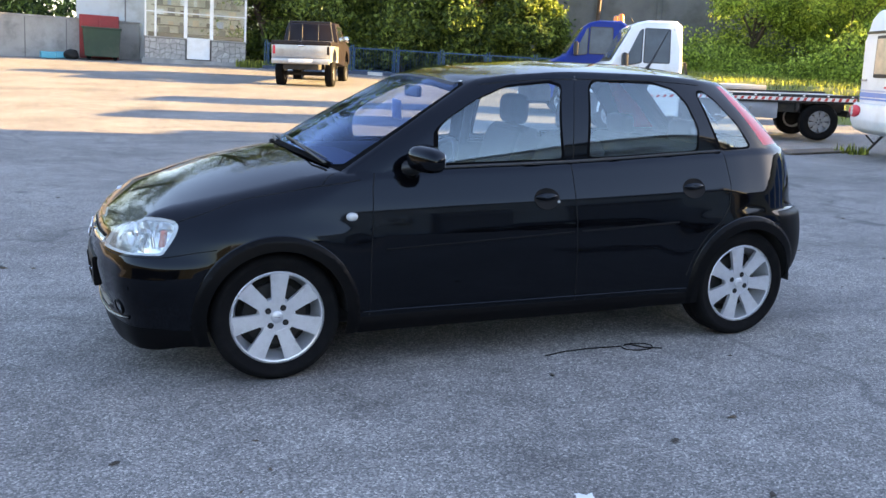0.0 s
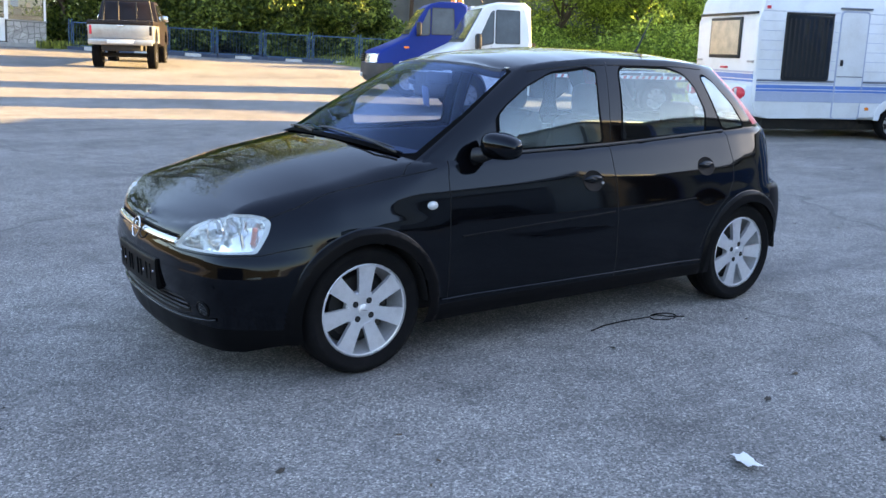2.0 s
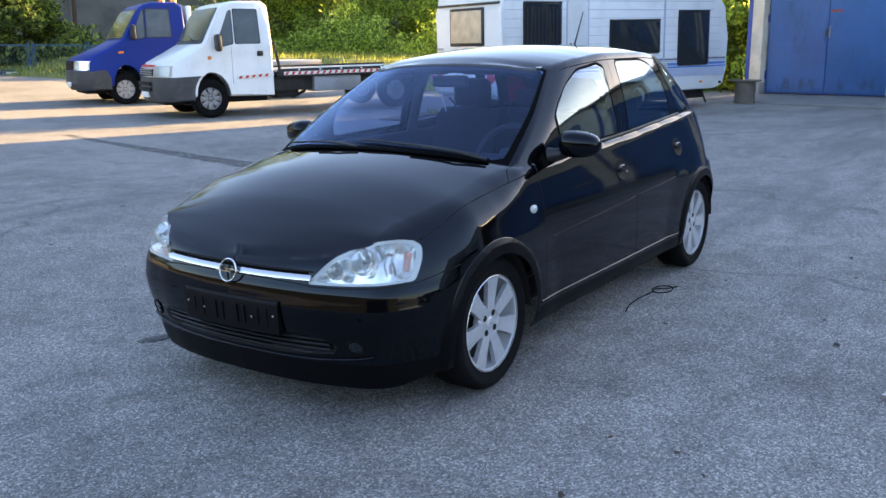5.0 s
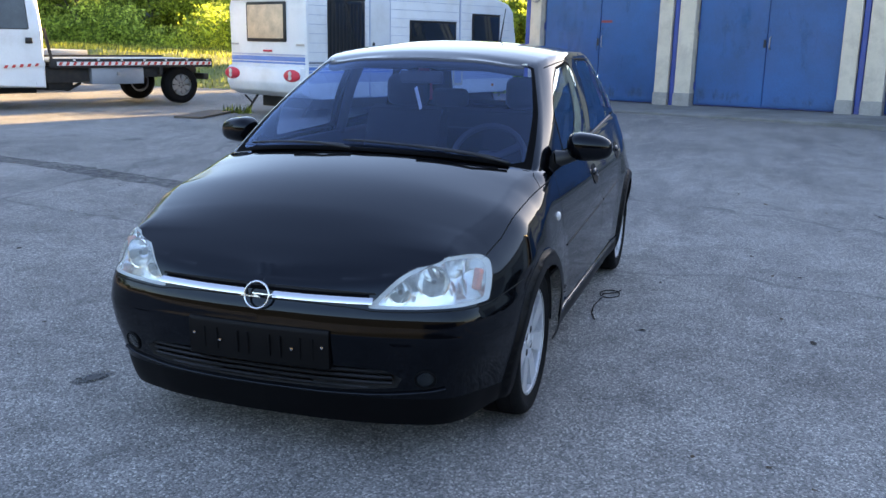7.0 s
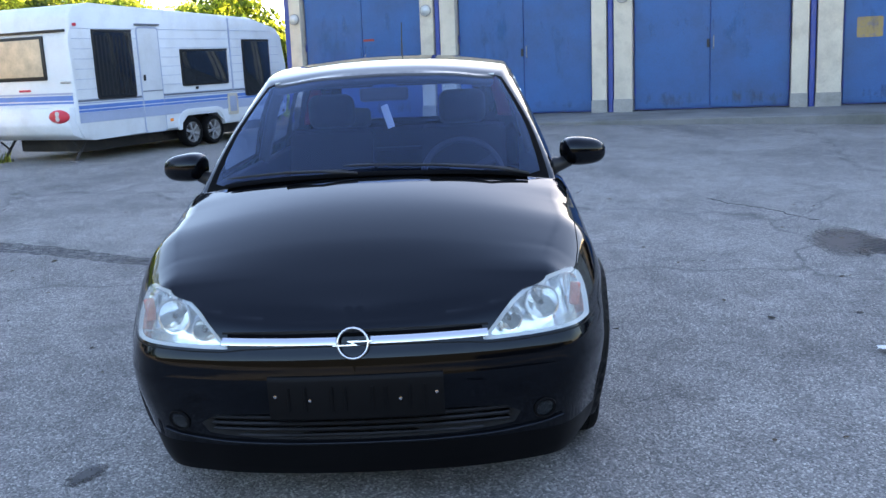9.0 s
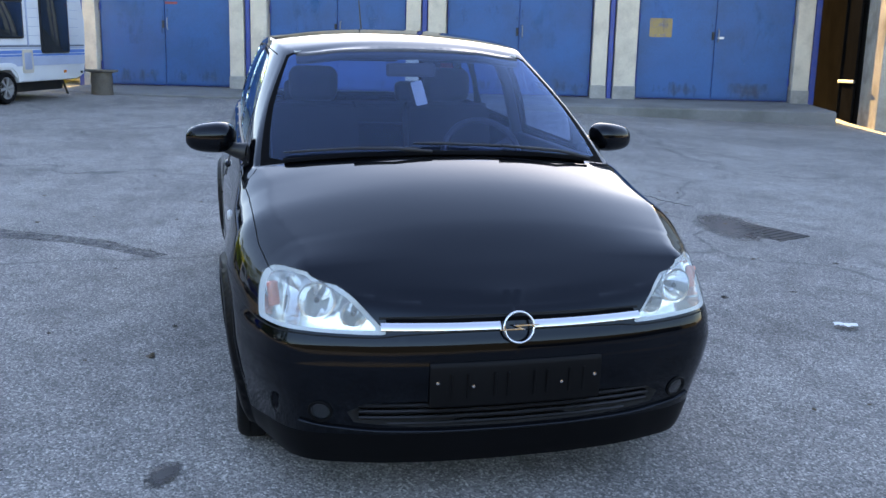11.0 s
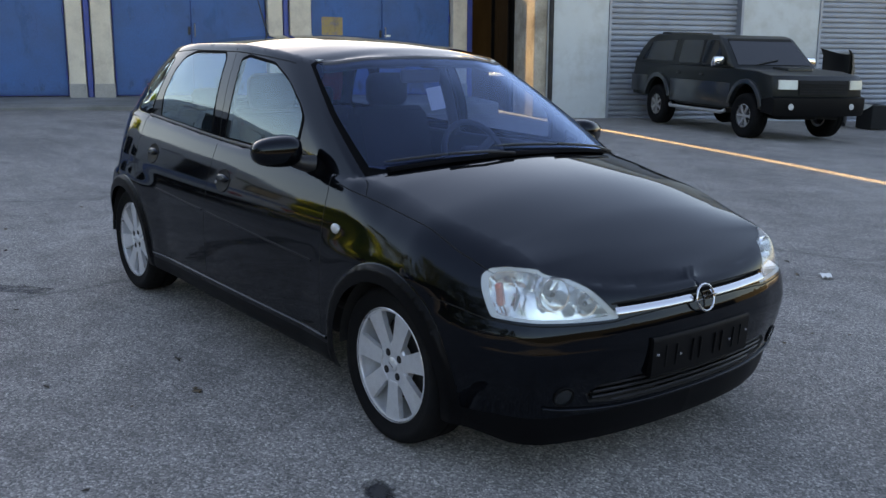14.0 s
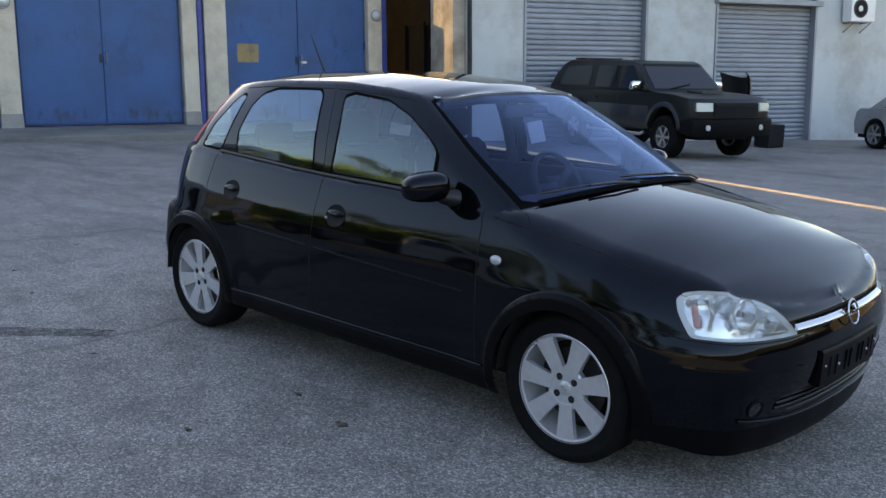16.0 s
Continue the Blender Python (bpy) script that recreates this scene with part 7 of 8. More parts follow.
def build_caravan():
    d = radians(-24)
    x, y = 10.13 - 0.48 * math.cos(d), 5.40 - 0.48 * math.sin(d)
    c = thing("caravan", spot(x, y, -24), "white twin-axle touring caravan with blue stripes", "caravan")
    s = Side(c, 2.15, 5.0, 0.0)
    prof = [(-0.02, 0.62), (0.10, 0.36), (0.30, 0.34), (2.33, 0.34), (2.36, 0.50), (2.50, 0.62), (3.36, 0.62), (3.50, 0.50), (3.53, 0.34), (5.35, 0.34), (5.60, 0.42), (5.69, 0.75), (5.68, 1.40), (5.60, 1.98), (5.42, 2.14), (4.6, 2.32), (0.45, 2.46), (0.16, 2.42), (0.04, 2.26), (-0.02, 1.9)]
    s.prism("body", prof, "caravan_skin", bevel=0.05, label="ribbed white sheet body")
    for z in np.arange(0.98, 2.10, 0.155):
        s.box("sheet_rib", (0.04, -0.006, z), (5.45 if z < 1.9 else 5.25, 0.004, z + 0.007), "stripe_grey", 0.002)
    for z, h, mat in ((0.62, 0.16, "stripe_grey"), (0.785, 0.035, "stripe_blue"), (0.835, 0.055, "stripe_blue"), (0.915, 0.02, "stripe_grey"), (0.945, 0.03, "stripe_dark")):
        s.box("side_stripe", (0.03, -0.008, z), (5.62, 0.004, z + h), mat, 0.0)
    for x0, x1, z0, z1 in ((0.48, 1.27, 1.0, 2.02), (2.49, 3.72, 1.12, 1.70), (4.28, 5.08, 0.86, 1.87)):
        f = s.prism("window_frame", rounded([(x0 - 0.03, z0 - 0.03), (x1 + 0.03, z0 - 0.03), (x1 + 0.03, z1 + 0.03), (x0 - 0.03, z1 + 0.03)], 0.05, 4), "trim", -0.025, 0.02, 0.004, "dark framed caravan window")
        s.prism("pane", rounded([(x0, z0), (x1, z0), (x1, z1), (x0, z1)], 0.04, 4), "dark_glass", -0.030, 0.0, 0.003, parent=f)
        if x0 < 1:
            for k in range(9):
                s.box("curtain_fold", (x0 + 0.03 + k * 0.083, -0.034, z0 + 0.03), (x0 + 0.06 + k * 0.083, -0.028, z1 - 0.06), "trim", 0.0, parent=f)
        s.box("window_top_rail", (x0 - 0.03, -0.04, z1), (x1 + 0.03, 0.0, z1 + 0.035), "trim", 0.008, parent=f)
    dr = s.prism("door", rounded([(1.45, 0.36), (1.93, 0.36), (1.93, 2.08), (1.45, 2.08)], 0.06, 4), "caravan_skin", -0.014, 0.01, 0.003, "white caravan door with a rounded top")
    s.prism("door_edge", rounded([(1.425, 0.345), (1.955, 0.345), (1.955, 2.11), (1.425, 2.11)], 0.08, 4), "stripe_grey", -0.009, 0.0, 0.002, parent=dr)
    s.box("door_split", (1.45, -0.018, 1.04), (1.93, -0.010, 1.055), "stripe_dark", 0.0, parent=dr)
    s.box("door_lock", (1.49, -0.03, 1.22), (1.545, -0.012, 1.32), "trim", 0.012, parent=dr)
    for z, h, mat in ((0.62, 0.16, "stripe_grey"), (0.785, 0.035, "stripe_blue"), (0.835, 0.055, "stripe_blue")):
        s.box("door_stripe", (1.45, -0.0165, z), (1.93, -0.012, z + h), mat, 0.0, parent=dr)
    s.box("rain_gutter", (1.40, -0.04, 2.13), (1.98, 0.0, 2.16), "stripe_dark", 0.01)
    s.prism("service_hatch", rounded([(3.68, 0.50), (3.98, 0.50), (3.98, 0.90), (3.68, 0.90)], 0.04, 4), "beige_plaster", -0.016, 0.0, 0.003, "yellowed service hatch")
    s.prism("hatch_panel", rounded([(3.73, 0.56), (3.93, 0.56), (3.93, 0.85), (3.73, 0.85)], 0.03, 4), "stripe_grey", -0.020, 0.0, 0.002)
    s.box("rain_streak", (3.86, -0.0085, 0.95), (3.90, 0.0, 2.30), "stripe_grey", 0.0)
    for x, z, mat in ((2.05, 0.50, "orange"), (4.9, 0.47, "orange"), (5.45, 0.44, "trim"), (2.80, 1.02, "trim"), (0.09, 2.10, "red_lens")):
        s.box("side_marker", (x, -0.02, z), (x + 0.07, 0.0, z + 0.05), mat, 0.008)
    # tail end
    s.box("end_frame", (-0.04, 0.06, 2.02), (0.0, 2.09, 2.06), "trim", 0.008)
    ew = s.box("end_window_frame", (-0.055, 0.52, 1.30), (-0.01, 1.62, 1.98), "trim", 0.02, "end window with a warm sun glow painted on its pane")
    # The pane's warm colour stands in for low sun reflected in the window.
    s.box("end_pane", (-0.062, 0.57, 1.36), (-0.05, 1.57, 1.93), "pale_curtain", 0.004, parent=ew)
    for z, h, mat in ((0.93, 0.03, "stripe_blue"), (0.98, 0.075, "stripe_blue"), (1.07, 0.03, "stripe_grey")):
        s.box("end_stripe", (-0.03, 0.04, z), (-0.015, 2.11, z + h), mat, 0.0)
    s.box("third_brake_lamp", (-0.05, 0.92, 1.13), (-0.02, 1.16, 1.165), "red_lens", 0.008)
    for y in (0.04, 1.90):
        s.box("grab_handle", (-0.05, y, 1.24), (-0.02, y + 0.20, 1.275), "bare_alu", 0.01)
    apron = [(-0.16, 0.60), (-0.10, 0.45), (0.10, 0.36), (0.2, 0.38), (0.0, 0.88), (-0.12, 0.88)]
    s.prism("rear_valance", apron, "caravan_skin", 0.04, 2.11, 0.03, "rounded white rear valance")
    for y in (0.02, 1.72):
        lens = bmesh.new()
        bmesh.ops.create_icosphere(lens, subdivisions=3, radius=1)
        for v in lens.verts:
            v.co = (v.co.x * 0.06, v.co.y * 0.215 + 0.22, v.co.z * 0.105)
        lm = part("tail_lamp", lens, "red_lens", c, "oval red tail lamp", pose(-0.15, y, 0.74), smooth=60)
        for dz in (-0.03, 0.04):
            part("lamp_disc", lathe([(0.002, -0.012), (0.04, -0.010), (0.042, 0.0), (0.002, 0.0)], 16), "lamp_body", lm, "", pose(-0.055, 0.20, dz, 0, 0, -90) @ pose(0, 0, 0))
    # stays, wheels, chassis
    for y in (0.25, 1.85):
        part("corner_stay", tube([(0.35, y, 0.36), (0.10, y - 0.02, 0.08), (0.06, y - 0.02, 0.03)], 0.022, 6), "chassis", c)
        part("stay_brace", tube([(0.05, y, 0.34), (0.20, y, 0.20)], 0.016, 6), "chassis", c)
        part("stay_foot", box_mesh((0.0, y - 0.09, 0.0), (0.14, y + 0.05, 0.03), 0.006), "steel", c)
        part("corner_stay", tube([(5.2, y, 0.36), (5.38, y, 0.05)], 0.022, 6), "chassis", c)
    part("wheel_arch", prism([(2.24, 0.33), (2.27, 0.53), (2.38, 0.65), (2.52, 0.685), (3.34, 0.685), (3.48, 0.65), (3.60, 0.53), (3.70, 0.44), (3.66, 0.40), (3.54, 0.34), (3.515, 0.50), (3.37, 0.615), (2.50, 0.615), (2.355, 0.50), (2.33, 0.33)], 0.03, "xz", -0.022, 0.008), "caravan_skin", c)
    part("arch_recess", prism([(2.2, 0.25), (2.2, 0.70), (3.65, 0.70), (3.65, 0.25)], 0.02, "xz", 0.30), "dark", c)
    # Drawn low and dark to cover sunlit ground where shade should lie.
    s.box("chassis", (0.4, 0.35, 0.14), (5.4, 1.8, 0.36), "chassis", 0.02)
    for x in (2.63, 3.23):
        for near in (True, False):
            build_wheel(c, (x, 0.08 if near else 2.07, 0.265), -1 if near else 1, 0.265, 0.17, 0.185, "alloy5", turn=x * 40, rim_mat="bare_alu", lug=5)
    part("roof_vent", box_mesh((2.9, 0.8, 2.38), (3.5, 1.4, 2.47), 0.03), "caravan_skin", c)
    part("drawbar", tube([(5.5, 0.6, 0.36), (6.6, 1.07, 0.42), (5.5, 1.55, 0.36)], 0.035, 8), "steel", c)
    brd = tagged(part("board", box_mesh((-0.8, -0.25, 0.0), (0.75, 0.25, 0.03), 0.006), "wood", None, "", spot(9.55, 7.5, 10, 0.004)), "weathered wooden board lying on the asphalt", "board")
    tank = tagged(part("barrel", lathe([(0.002, 0.0), (0.26, 0.0), (0.27, 0.03), (0.25, 0.25), (0.27, 0.28), (0.25, 0.52), (0.40, 0.55), (0.40, 0.59), (0.002, 0.59)], 24, "z"), "drum", None, "", spot(15.7, 3.12, 0, 0.0, True) @ Matrix.Diagonal((0.82, 0.82, 0.86, 1)), smooth=40), "dusty grey drum with a flat lid by the garages", "barrel")


def build_old_pickup():
    t = thing("old_pickup", spot(4.56, 23.7, 67) @ Matrix.Scale(1.05, 4), "dusty maroon and silver pickup on tall tyres", "pickup")

    class Mid(Side):
        def bend(self, bm):
            Side.bend(self, bm)
            for v in bm.verts:
                v.co.y -= 0.87
            return bm

        def slope_pane(self, *a, **k):
            ob = Side.slope_pane(self, *a, **k)
            for v in ob.data.vertices:
                v.co.y -= 0.87
            return ob
    s = Mid(t, 1.74, 1.30, 0.22)
    s.prism("bed", [(0.02, 0.72), (0.0, 1.30), (0.05, 1.33), (1.75, 1.33), (1.75, 0.70)] + arch(0.85, 0.42, 0.70), "silver_paint", bevel=0.03, label="silver load bed")
    s.prism("upper_band", [(-0.008, 1.20), (-0.008, 1.325), (1.74, 1.325), (1.74, 1.20)], "maroon_paint", -0.006, 1.746, 0.01)
    s.box("tailgate", (-0.025, 0.10, 0.84), (0.0, 1.64, 1.31), "silver_paint", 0.012, "dented silver tailgate")
    s.box("tailgate_top", (-0.030, 0.08, 1.20), (-0.004, 1.66, 1.325), "maroon_paint", 0.01)
    s.box("tailgate_latch", (-0.05, 0.78, 1.16), (-0.02, 0.96, 1.20), "chrome", 0.008)
    for y in (0.02, 1.60):
        s.box("tail_lamp", (-0.03, y + 0.02, 0.94), (0.02, y + 0.09, 1.18), "maroon_paint" if y < 1 else "red_lens", 0.01)
    s.box("rear_bumper", (-0.16, 0.02, 0.66), (0.02, 1.72, 0.82), "silver_paint", 0.03, "step bumper")
    s.box("plate_recess", (-0.175, 0.52, 0.70), (-0.15, 1.22, 0.80), "paper", 0.01)
    s.prism("cab", [(1.72, 0.70), (1.72, 1.38), (1.86, 1.88), (2.0, 1.93), (2.75, 1.93), (2.95, 1.86), (3.35, 1.36), (4.35, 1.25), (4.48, 1.10), (4.48, 0.66)] + arch(3.75, 0.42, 0.66) + [(3.2, 0.6)], "maroon_paint", bevel=0.04, label="dark maroon cab")
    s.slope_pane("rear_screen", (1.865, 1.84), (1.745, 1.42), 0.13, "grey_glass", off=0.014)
    s.pane("door_window", [(1.98, 1.38), (3.0, 1.38), (2.78, 1.82), (2.02, 1.84)])
    part("roll_bar", tube([(1.62, -0.70, 1.32), (1.66, -0.62, 1.92), (1.66, 0.62, 1.92), (1.62, 0.70, 1.32)], 0.035, 8), "trim", t)
    for y in (-0.25, 0.25):
        part("roll_bar_post", tube([(1.60, y, 1.32), (1.66, y, 1.9)], 0.02, 6), "trim", t)
    s.box("mirror", (2.9, -0.20, 1.36), (3.0, 0.0, 1.55), "chrome", 0.03)
    s.box("mirror", (2.9, 1.74, 1.36), (3.0, 1.94, 1.55), "chrome", 0.03)
    s.box("frame_rail", (0.0, 0.35, 0.50), (4.3, 1.4, 0.72), "chassis", 0.02)
    part("axle", tube([(0.85, -0.75, 0.38), (0.85, 0.75, 0.38)], 0.06, 8), "chassis", t)
    for x in (0.85, 3.75):
        for sd in (-1, 1):
            build_wheel(t, (x, sd * 0.74, 0.385), sd, 0.385, 0.25, 0.20, "steel", rim_mat="steel", lug=5)


def build_suv():
    t = thing("off_road_pickup", spot(5.60, -11.50, -21.1), "dark green off-road pickup with a hardtop canopy", "pickup")
    s = Side(t, 1.76, 1.10, 0.20, -1)
    s.bow, s.bow_from = 0.13, 0.0
    body = [(-0.84, 0.52), (-0.88, 0.75), (-0.87, 1.02), (-0.78, 1.10), (-0.30, 1.16), (0.35, 1.19), (0.50, 1.19), (4.02, 1.20), (4.08, 0.72), (4.0, 0.55)] + arch(2.96, 0.44, 0.52) + [(2.3, 0.46), (0.7, 0.46)] + arch(0.0, 0.44, 0.50)
    s.loft("body", body, "green_black", edge=0.06)
    s.prism("lower_side", [(0.46, 0.50), (0.50, 0.92), (2.5, 0.92), (2.5, 0.50)], "grey_paint", -0.008, 0.02, 0.006, "grey lower door panels")
    s.prism("rear_lower_side", [(3.42, 0.62), (3.42, 0.95), (4.06, 0.95), (4.05, 0.62)], "grey_paint", -0.008, 0.02, 0.006)
    s.prism("cabin", [(0.42, 1.18), (1.02, 1.70), (1.20, 1.755), (2.35, 1.77), (3.35, 1.77), (3.62, 1.68), (3.86, 1.46), (4.04, 1.18)], "green_black", bevel=0.035)
    s.slope_pane("windscreen", (0.48, 1.235), (1.00, 1.685), 0.10, "suv_glass", label="raked windscreen with the sky in it")
    s.slope_pane("sky_visor", (0.955, 1.648), (1.00, 1.687), 0.10, "dark", off=0.014)
    s.pane("front_window", [(0.78, 1.24), (1.48, 1.24), (1.46, 1.66), (1.12, 1.66)])
    s.pane("rear_window", [(1.56, 1.24), (2.28, 1.24), (2.26, 1.66), (1.56, 1.66)])
    s.pane("canopy_window", [(2.50, 1.26), (3.72, 1.26), (3.42, 1.62), (2.50, 1.66)])
    s.box("roof_spoiler", (3.25, 0.30, 1.775), (3.6, 1.46, 1.815), "green_black", 0.012)
    for x in (1.52, 2.38, 0.60):
        s.prism("door_seam", [(x, 0.50), (x + 0.008, 0.50), (x + 0.008, 1.68 if x > 1 else 1.2), (x, 1.68 if x > 1 else 1.2)], "gap", -0.010, 0.01, 0)
    for x in (1.36, 2.16):
        s.box("door_handle", (x, -0.02, 1.02), (x + 0.12, 0.0, 1.06), "trim", 0.006)
    m = s.box("mirror", (0.72, -0.24, 1.20), (0.84, -0.03, 1.38), "chrome", 0.035, "chrome door mirror")
    s.box("mirror", (0.72, 1.80, 1.20), (0.84, 2.0, 1.38), "chrome", 0.035, "chrome door mirror")
    for ax in (0.0, 2.96):
        fl = [(ax + r * math.cos(a), 0.50 + (r + 0.02) * math.sin(a)) for r, aa in ((0.50, np.linspace(0.15, math.pi - 0.15, 11)), (0.43, np.linspace(math.pi - 0.15, 0.15, 11))) for a in aa]
        s.prism("wheel_arch", fl, "grey_paint", -0.05, 0.04, 0.01, "flared grey wheel arch")
    part("side_step", tube([(0.55, 0.02, 0.44), (0.62, 0.06, 0.40), (2.35, 0.06, 0.40), (2.42, 0.02, 0.44)], 0.032, 8), "bare_alu", t, "tubular side step")
    for y0, y1 in ((0.05, 0.36), (1.40, 1.71)):
        l_ = s.loft("headlamp", [(-0.905, 0.88), (-0.84, 0.88), (-0.82, 1.03), (-0.890, 1.03)], "bare_alu", y0, y1, "clear rectangular headlamp", edge=0.03)
        s.loft("headlamp_glass", [(-0.914, 0.893), (-0.908, 0.893), (-0.894, 1.018), (-0.900, 1.018)], "lens", y0 + 0.015, y1 - 0.015, parent=l_, edge=0.01)
    s.loft("grille", [(-0.905, 0.80), (-0.84, 0.80), (-0.84, 1.03), (-0.888, 1.03)], "dark", 0.40, 1.36, edge=0.02)
    for k in range(4):
        s.loft("grille_slat", [(-0.915, 0.83 + 0.045 * k), (-0.89, 0.83 + 0.045 * k), (-0.89, 0.845 + 0.045 * k), (-0.91, 0.845 + 0.045 * k)], "holder", 0.42, 1.34, edge=0.01)
    s.loft("bumper", [(-0.93, 0.44), (-0.97, 0.56), (-0.96, 0.74), (-0.86, 0.77), (-0.52, 0.72), (-0.50, 0.48)], "holder", -0.03, 1.79, "black front bumper", edge=0.06)
    for y in (0.22, 1.42):
        part("fog_lamp", lathe([(0.002, -0.02), (0.06, -0.016), (0.065, 0.0), (0.002, 0.01)], 18), "lamp_body", t, "", pose(-0.965 + 0.03, -y, 0.60, 0, 0, -90) @ Matrix.Scale(0.8, 4), smooth=50)
    s.box("bonnet_scoop", (-0.25, 0.62, 1.10), (0.20, 1.14, 1.225), "green_black", 0.03)
    s.box("underbody", (-0.6, 0.30, 0.36), (3.9, 1.46, 0.62), "dark", 0.02)
    part("wiper", tube([(0.46, -0.5, 1.25), (0.55, -1.0, 1.33)], 0.012, 6), "trim", t)
    for x in (0.0, 2.96):
        for near in (True, False):
            build_wheel(t, (x, -0.10 if near else -1.66, 0.385), 1 if near else -1, 0.385, 0.26, 0.20, "alloy5", turn=x * 31, rim_mat="bare_alu", lug=6)
    # scrap beside it
    box_ = thing("scrap_crate", spot(5.9, -16.6, -24), "black crate with a white cloth over its edge", "crate")
    part("crate", box_mesh((-0.24, -0.22, 0.0), (0.24, 0.22, 0.50), 0.02), "dark", box_)
    part("cloth", prism([(-0.16, 0.46), (0.02, 0.38), (0.24, 0.43), (0.24, 0.512), (-0.23, 0.512)], 0.012, "xz", 0.222), "paper", box_)
    part("lamp", lathe([(0.002, 0.0), (0.05, 0.0), (0.05, 0.02), (0.002, 0.03)], 16), "lamp_body", box_, m=pose(0.14, 0.222, 0.30))
    bump = thing("scrap_bumper", spot(6.5, -16.5, -24) @ Matrix.Diagonal((0.8, 0.9, 1.22, 1)), "torn black car bumper propped on end", "bumper")
    bm = bmesh.new()
    rows = []
    for k in range(18):
        u = k / 17
        x = (u - 0.5) * 1.1
        rows.append([bm.verts.new((x, 0.35 * (2 * u - 1) ** 2 + dy, z + 0.10 * (2 * u - 1) ** 2)) for dy, z in ((0.0, 0.0), (-0.06, 0.5), (-0.08, 0.95), (-0.02, 1.18), (0.10, 1.24), (0.02, 1.12), (0.0, 0.5))])
    for a, b in zip(rows, rows[1:]):
        for k in range(7):
            bm.faces.new((a[k], a[(k + 1) % 7], b[(k + 1) % 7], b[k]))
    part("skin", bm, "trim", bump, smooth=50)


def build_silver_car():
    t = thing("silver_saloon", spot(4.35, -18.54, 148), "dusty grey saloon parked by the hall", "car")
    s = Side(t, 1.75, 0.85, 0.28)
    body = [(-0.70, 0.30), (-0.76, 0.55), (-0.70, 0.80), (-0.55, 0.90), (3.3, 0.93), (3.55, 0.75), (3.5, 0.30)] + arch(2.65, 0.36, 0.28) + arch(0.0, 0.36, 0.28)
    s.bow, s.bow_from = 0.14, -0.38
    s.loft("body", body, "silver_paint", edge=0.09)
    s.loft("cabin", [(-0.25, 0.88), (0.35, 1.30), (0.6, 1.40), (1.7, 1.41), (2.4, 0.92)], "silver_paint", edge=0.09)
    s.pane("rear_window", [(0.30, 0.95), (1.0, 0.95), (1.0, 1.32), (0.62, 1.32)])
    s.pane("front_window", [(1.06, 0.95), (2.0, 0.95), (1.66, 1.32), (1.06, 1.32)])
    s.box("underbody", (-0.8, 0.25, 0.2), (3.4, 1.5, 0.5), "dark", 0.02)
    s.wheels((0.0, 2.65), 0.32, 0.2, 0.235, "alloy5", "bare_alu")


build_white_truck()
build_blue_van()
build_caravan()
build_old_pickup()
build_suv()
build_silver_car()

# ---- trees, grass and litter ----
def leaf_mesh(name, centres, radii, count, size, seed, mat):
    """Many small folded leaves in clumps round the centres, as one mesh."""
    r = np.random.RandomState(seed)
    pick = r.choice(len(centres), count, p=np.array(radii) ** 2 / (np.array(radii) ** 2).sum())
    d = np.clip(r.normal(size=(count, 3)), -2, 2)
    p = np.array(centres)[pick] + d * np.array(radii)[pick][:, None] * (0.55, 0.55, 0.42)
    u = r.normal(size=(count, 3))
    u /= np.linalg.norm(u, axis=1)[:, None]
    w = np.cross(u, r.normal(size=(count, 3)))
    w /= np.linalg.norm(w, axis=1)[:, None]
    s = size * r.uniform(0.6, 1.3, count)[:, None]
    fold = np.cross(u, w) * s * 0.18
    v = np.stack([p - u * s, p + w * s * 0.45 + fold, p + u * s, p - w * s * 0.45 + fold], 1).reshape(-1, 3)
    k = np.arange(count)[:, None] * 4
    f = np.hstack([k, k + 1, k + 2, k + 3])
    me = bpy.data.meshes.new(name)
    me.from_pydata(v.tolist(), [], f.tolist())
    me.materials.append(M[mat])
    return me


def tree(x, y, high, spread, seed, mat, label, count=7000, size=0.13, bare=0.25, group="", clumps=26):
    r = random.Random(seed)
    t = thing("tree", spot(x, y, r.uniform(0, 360), 0, True), label, "tree", group)
    trunk_top = high * 0.55
    bends = [Vector((r.uniform(-0.12, 0.12) * k, r.uniform(-0.12, 0.12) * k, trunk_top * k / 4 - 0.3 * (k == 0))) for k in range(5)]
    tr = part("trunk", tube(bends, 0.1, 9, [high * q for q in (0.026, 0.021, 0.018, 0.014, 0.010)]), "bark", t, smooth=60)
    centres, radii = [], []
    for k in range(clumps):
        a, h = r.uniform(0, 2 * math.pi), r.uniform(bare, 1.0)
        wide = spread * math.sin(math.pi * min(1.0, 0.18 + 0.80 * (h - bare) / (1 - bare))) ** 0.7 * r.uniform(0.35, 1.05)
        c = Vector((wide * math.cos(a), wide * math.sin(a), high * h))
        centres.append(tuple(c))
        radii.append(high * r.uniform(0.085, 0.16))
        if k % 3 == 0:
            root = bends[2].lerp(bends[4], r.random())
            root.z = min(root.z, c.z - 0.1)
            part("limb", tube([root, root.lerp(c, 0.5) + Vector((0, 0, 0.15)), c], 0.03, 6, [high * 0.009, high * 0.006, high * 0.003]), "bark", t, smooth=60)
    part("crown", leaf_mesh("crown", centres, radii, count, size, seed, mat), mat, t)
    return t


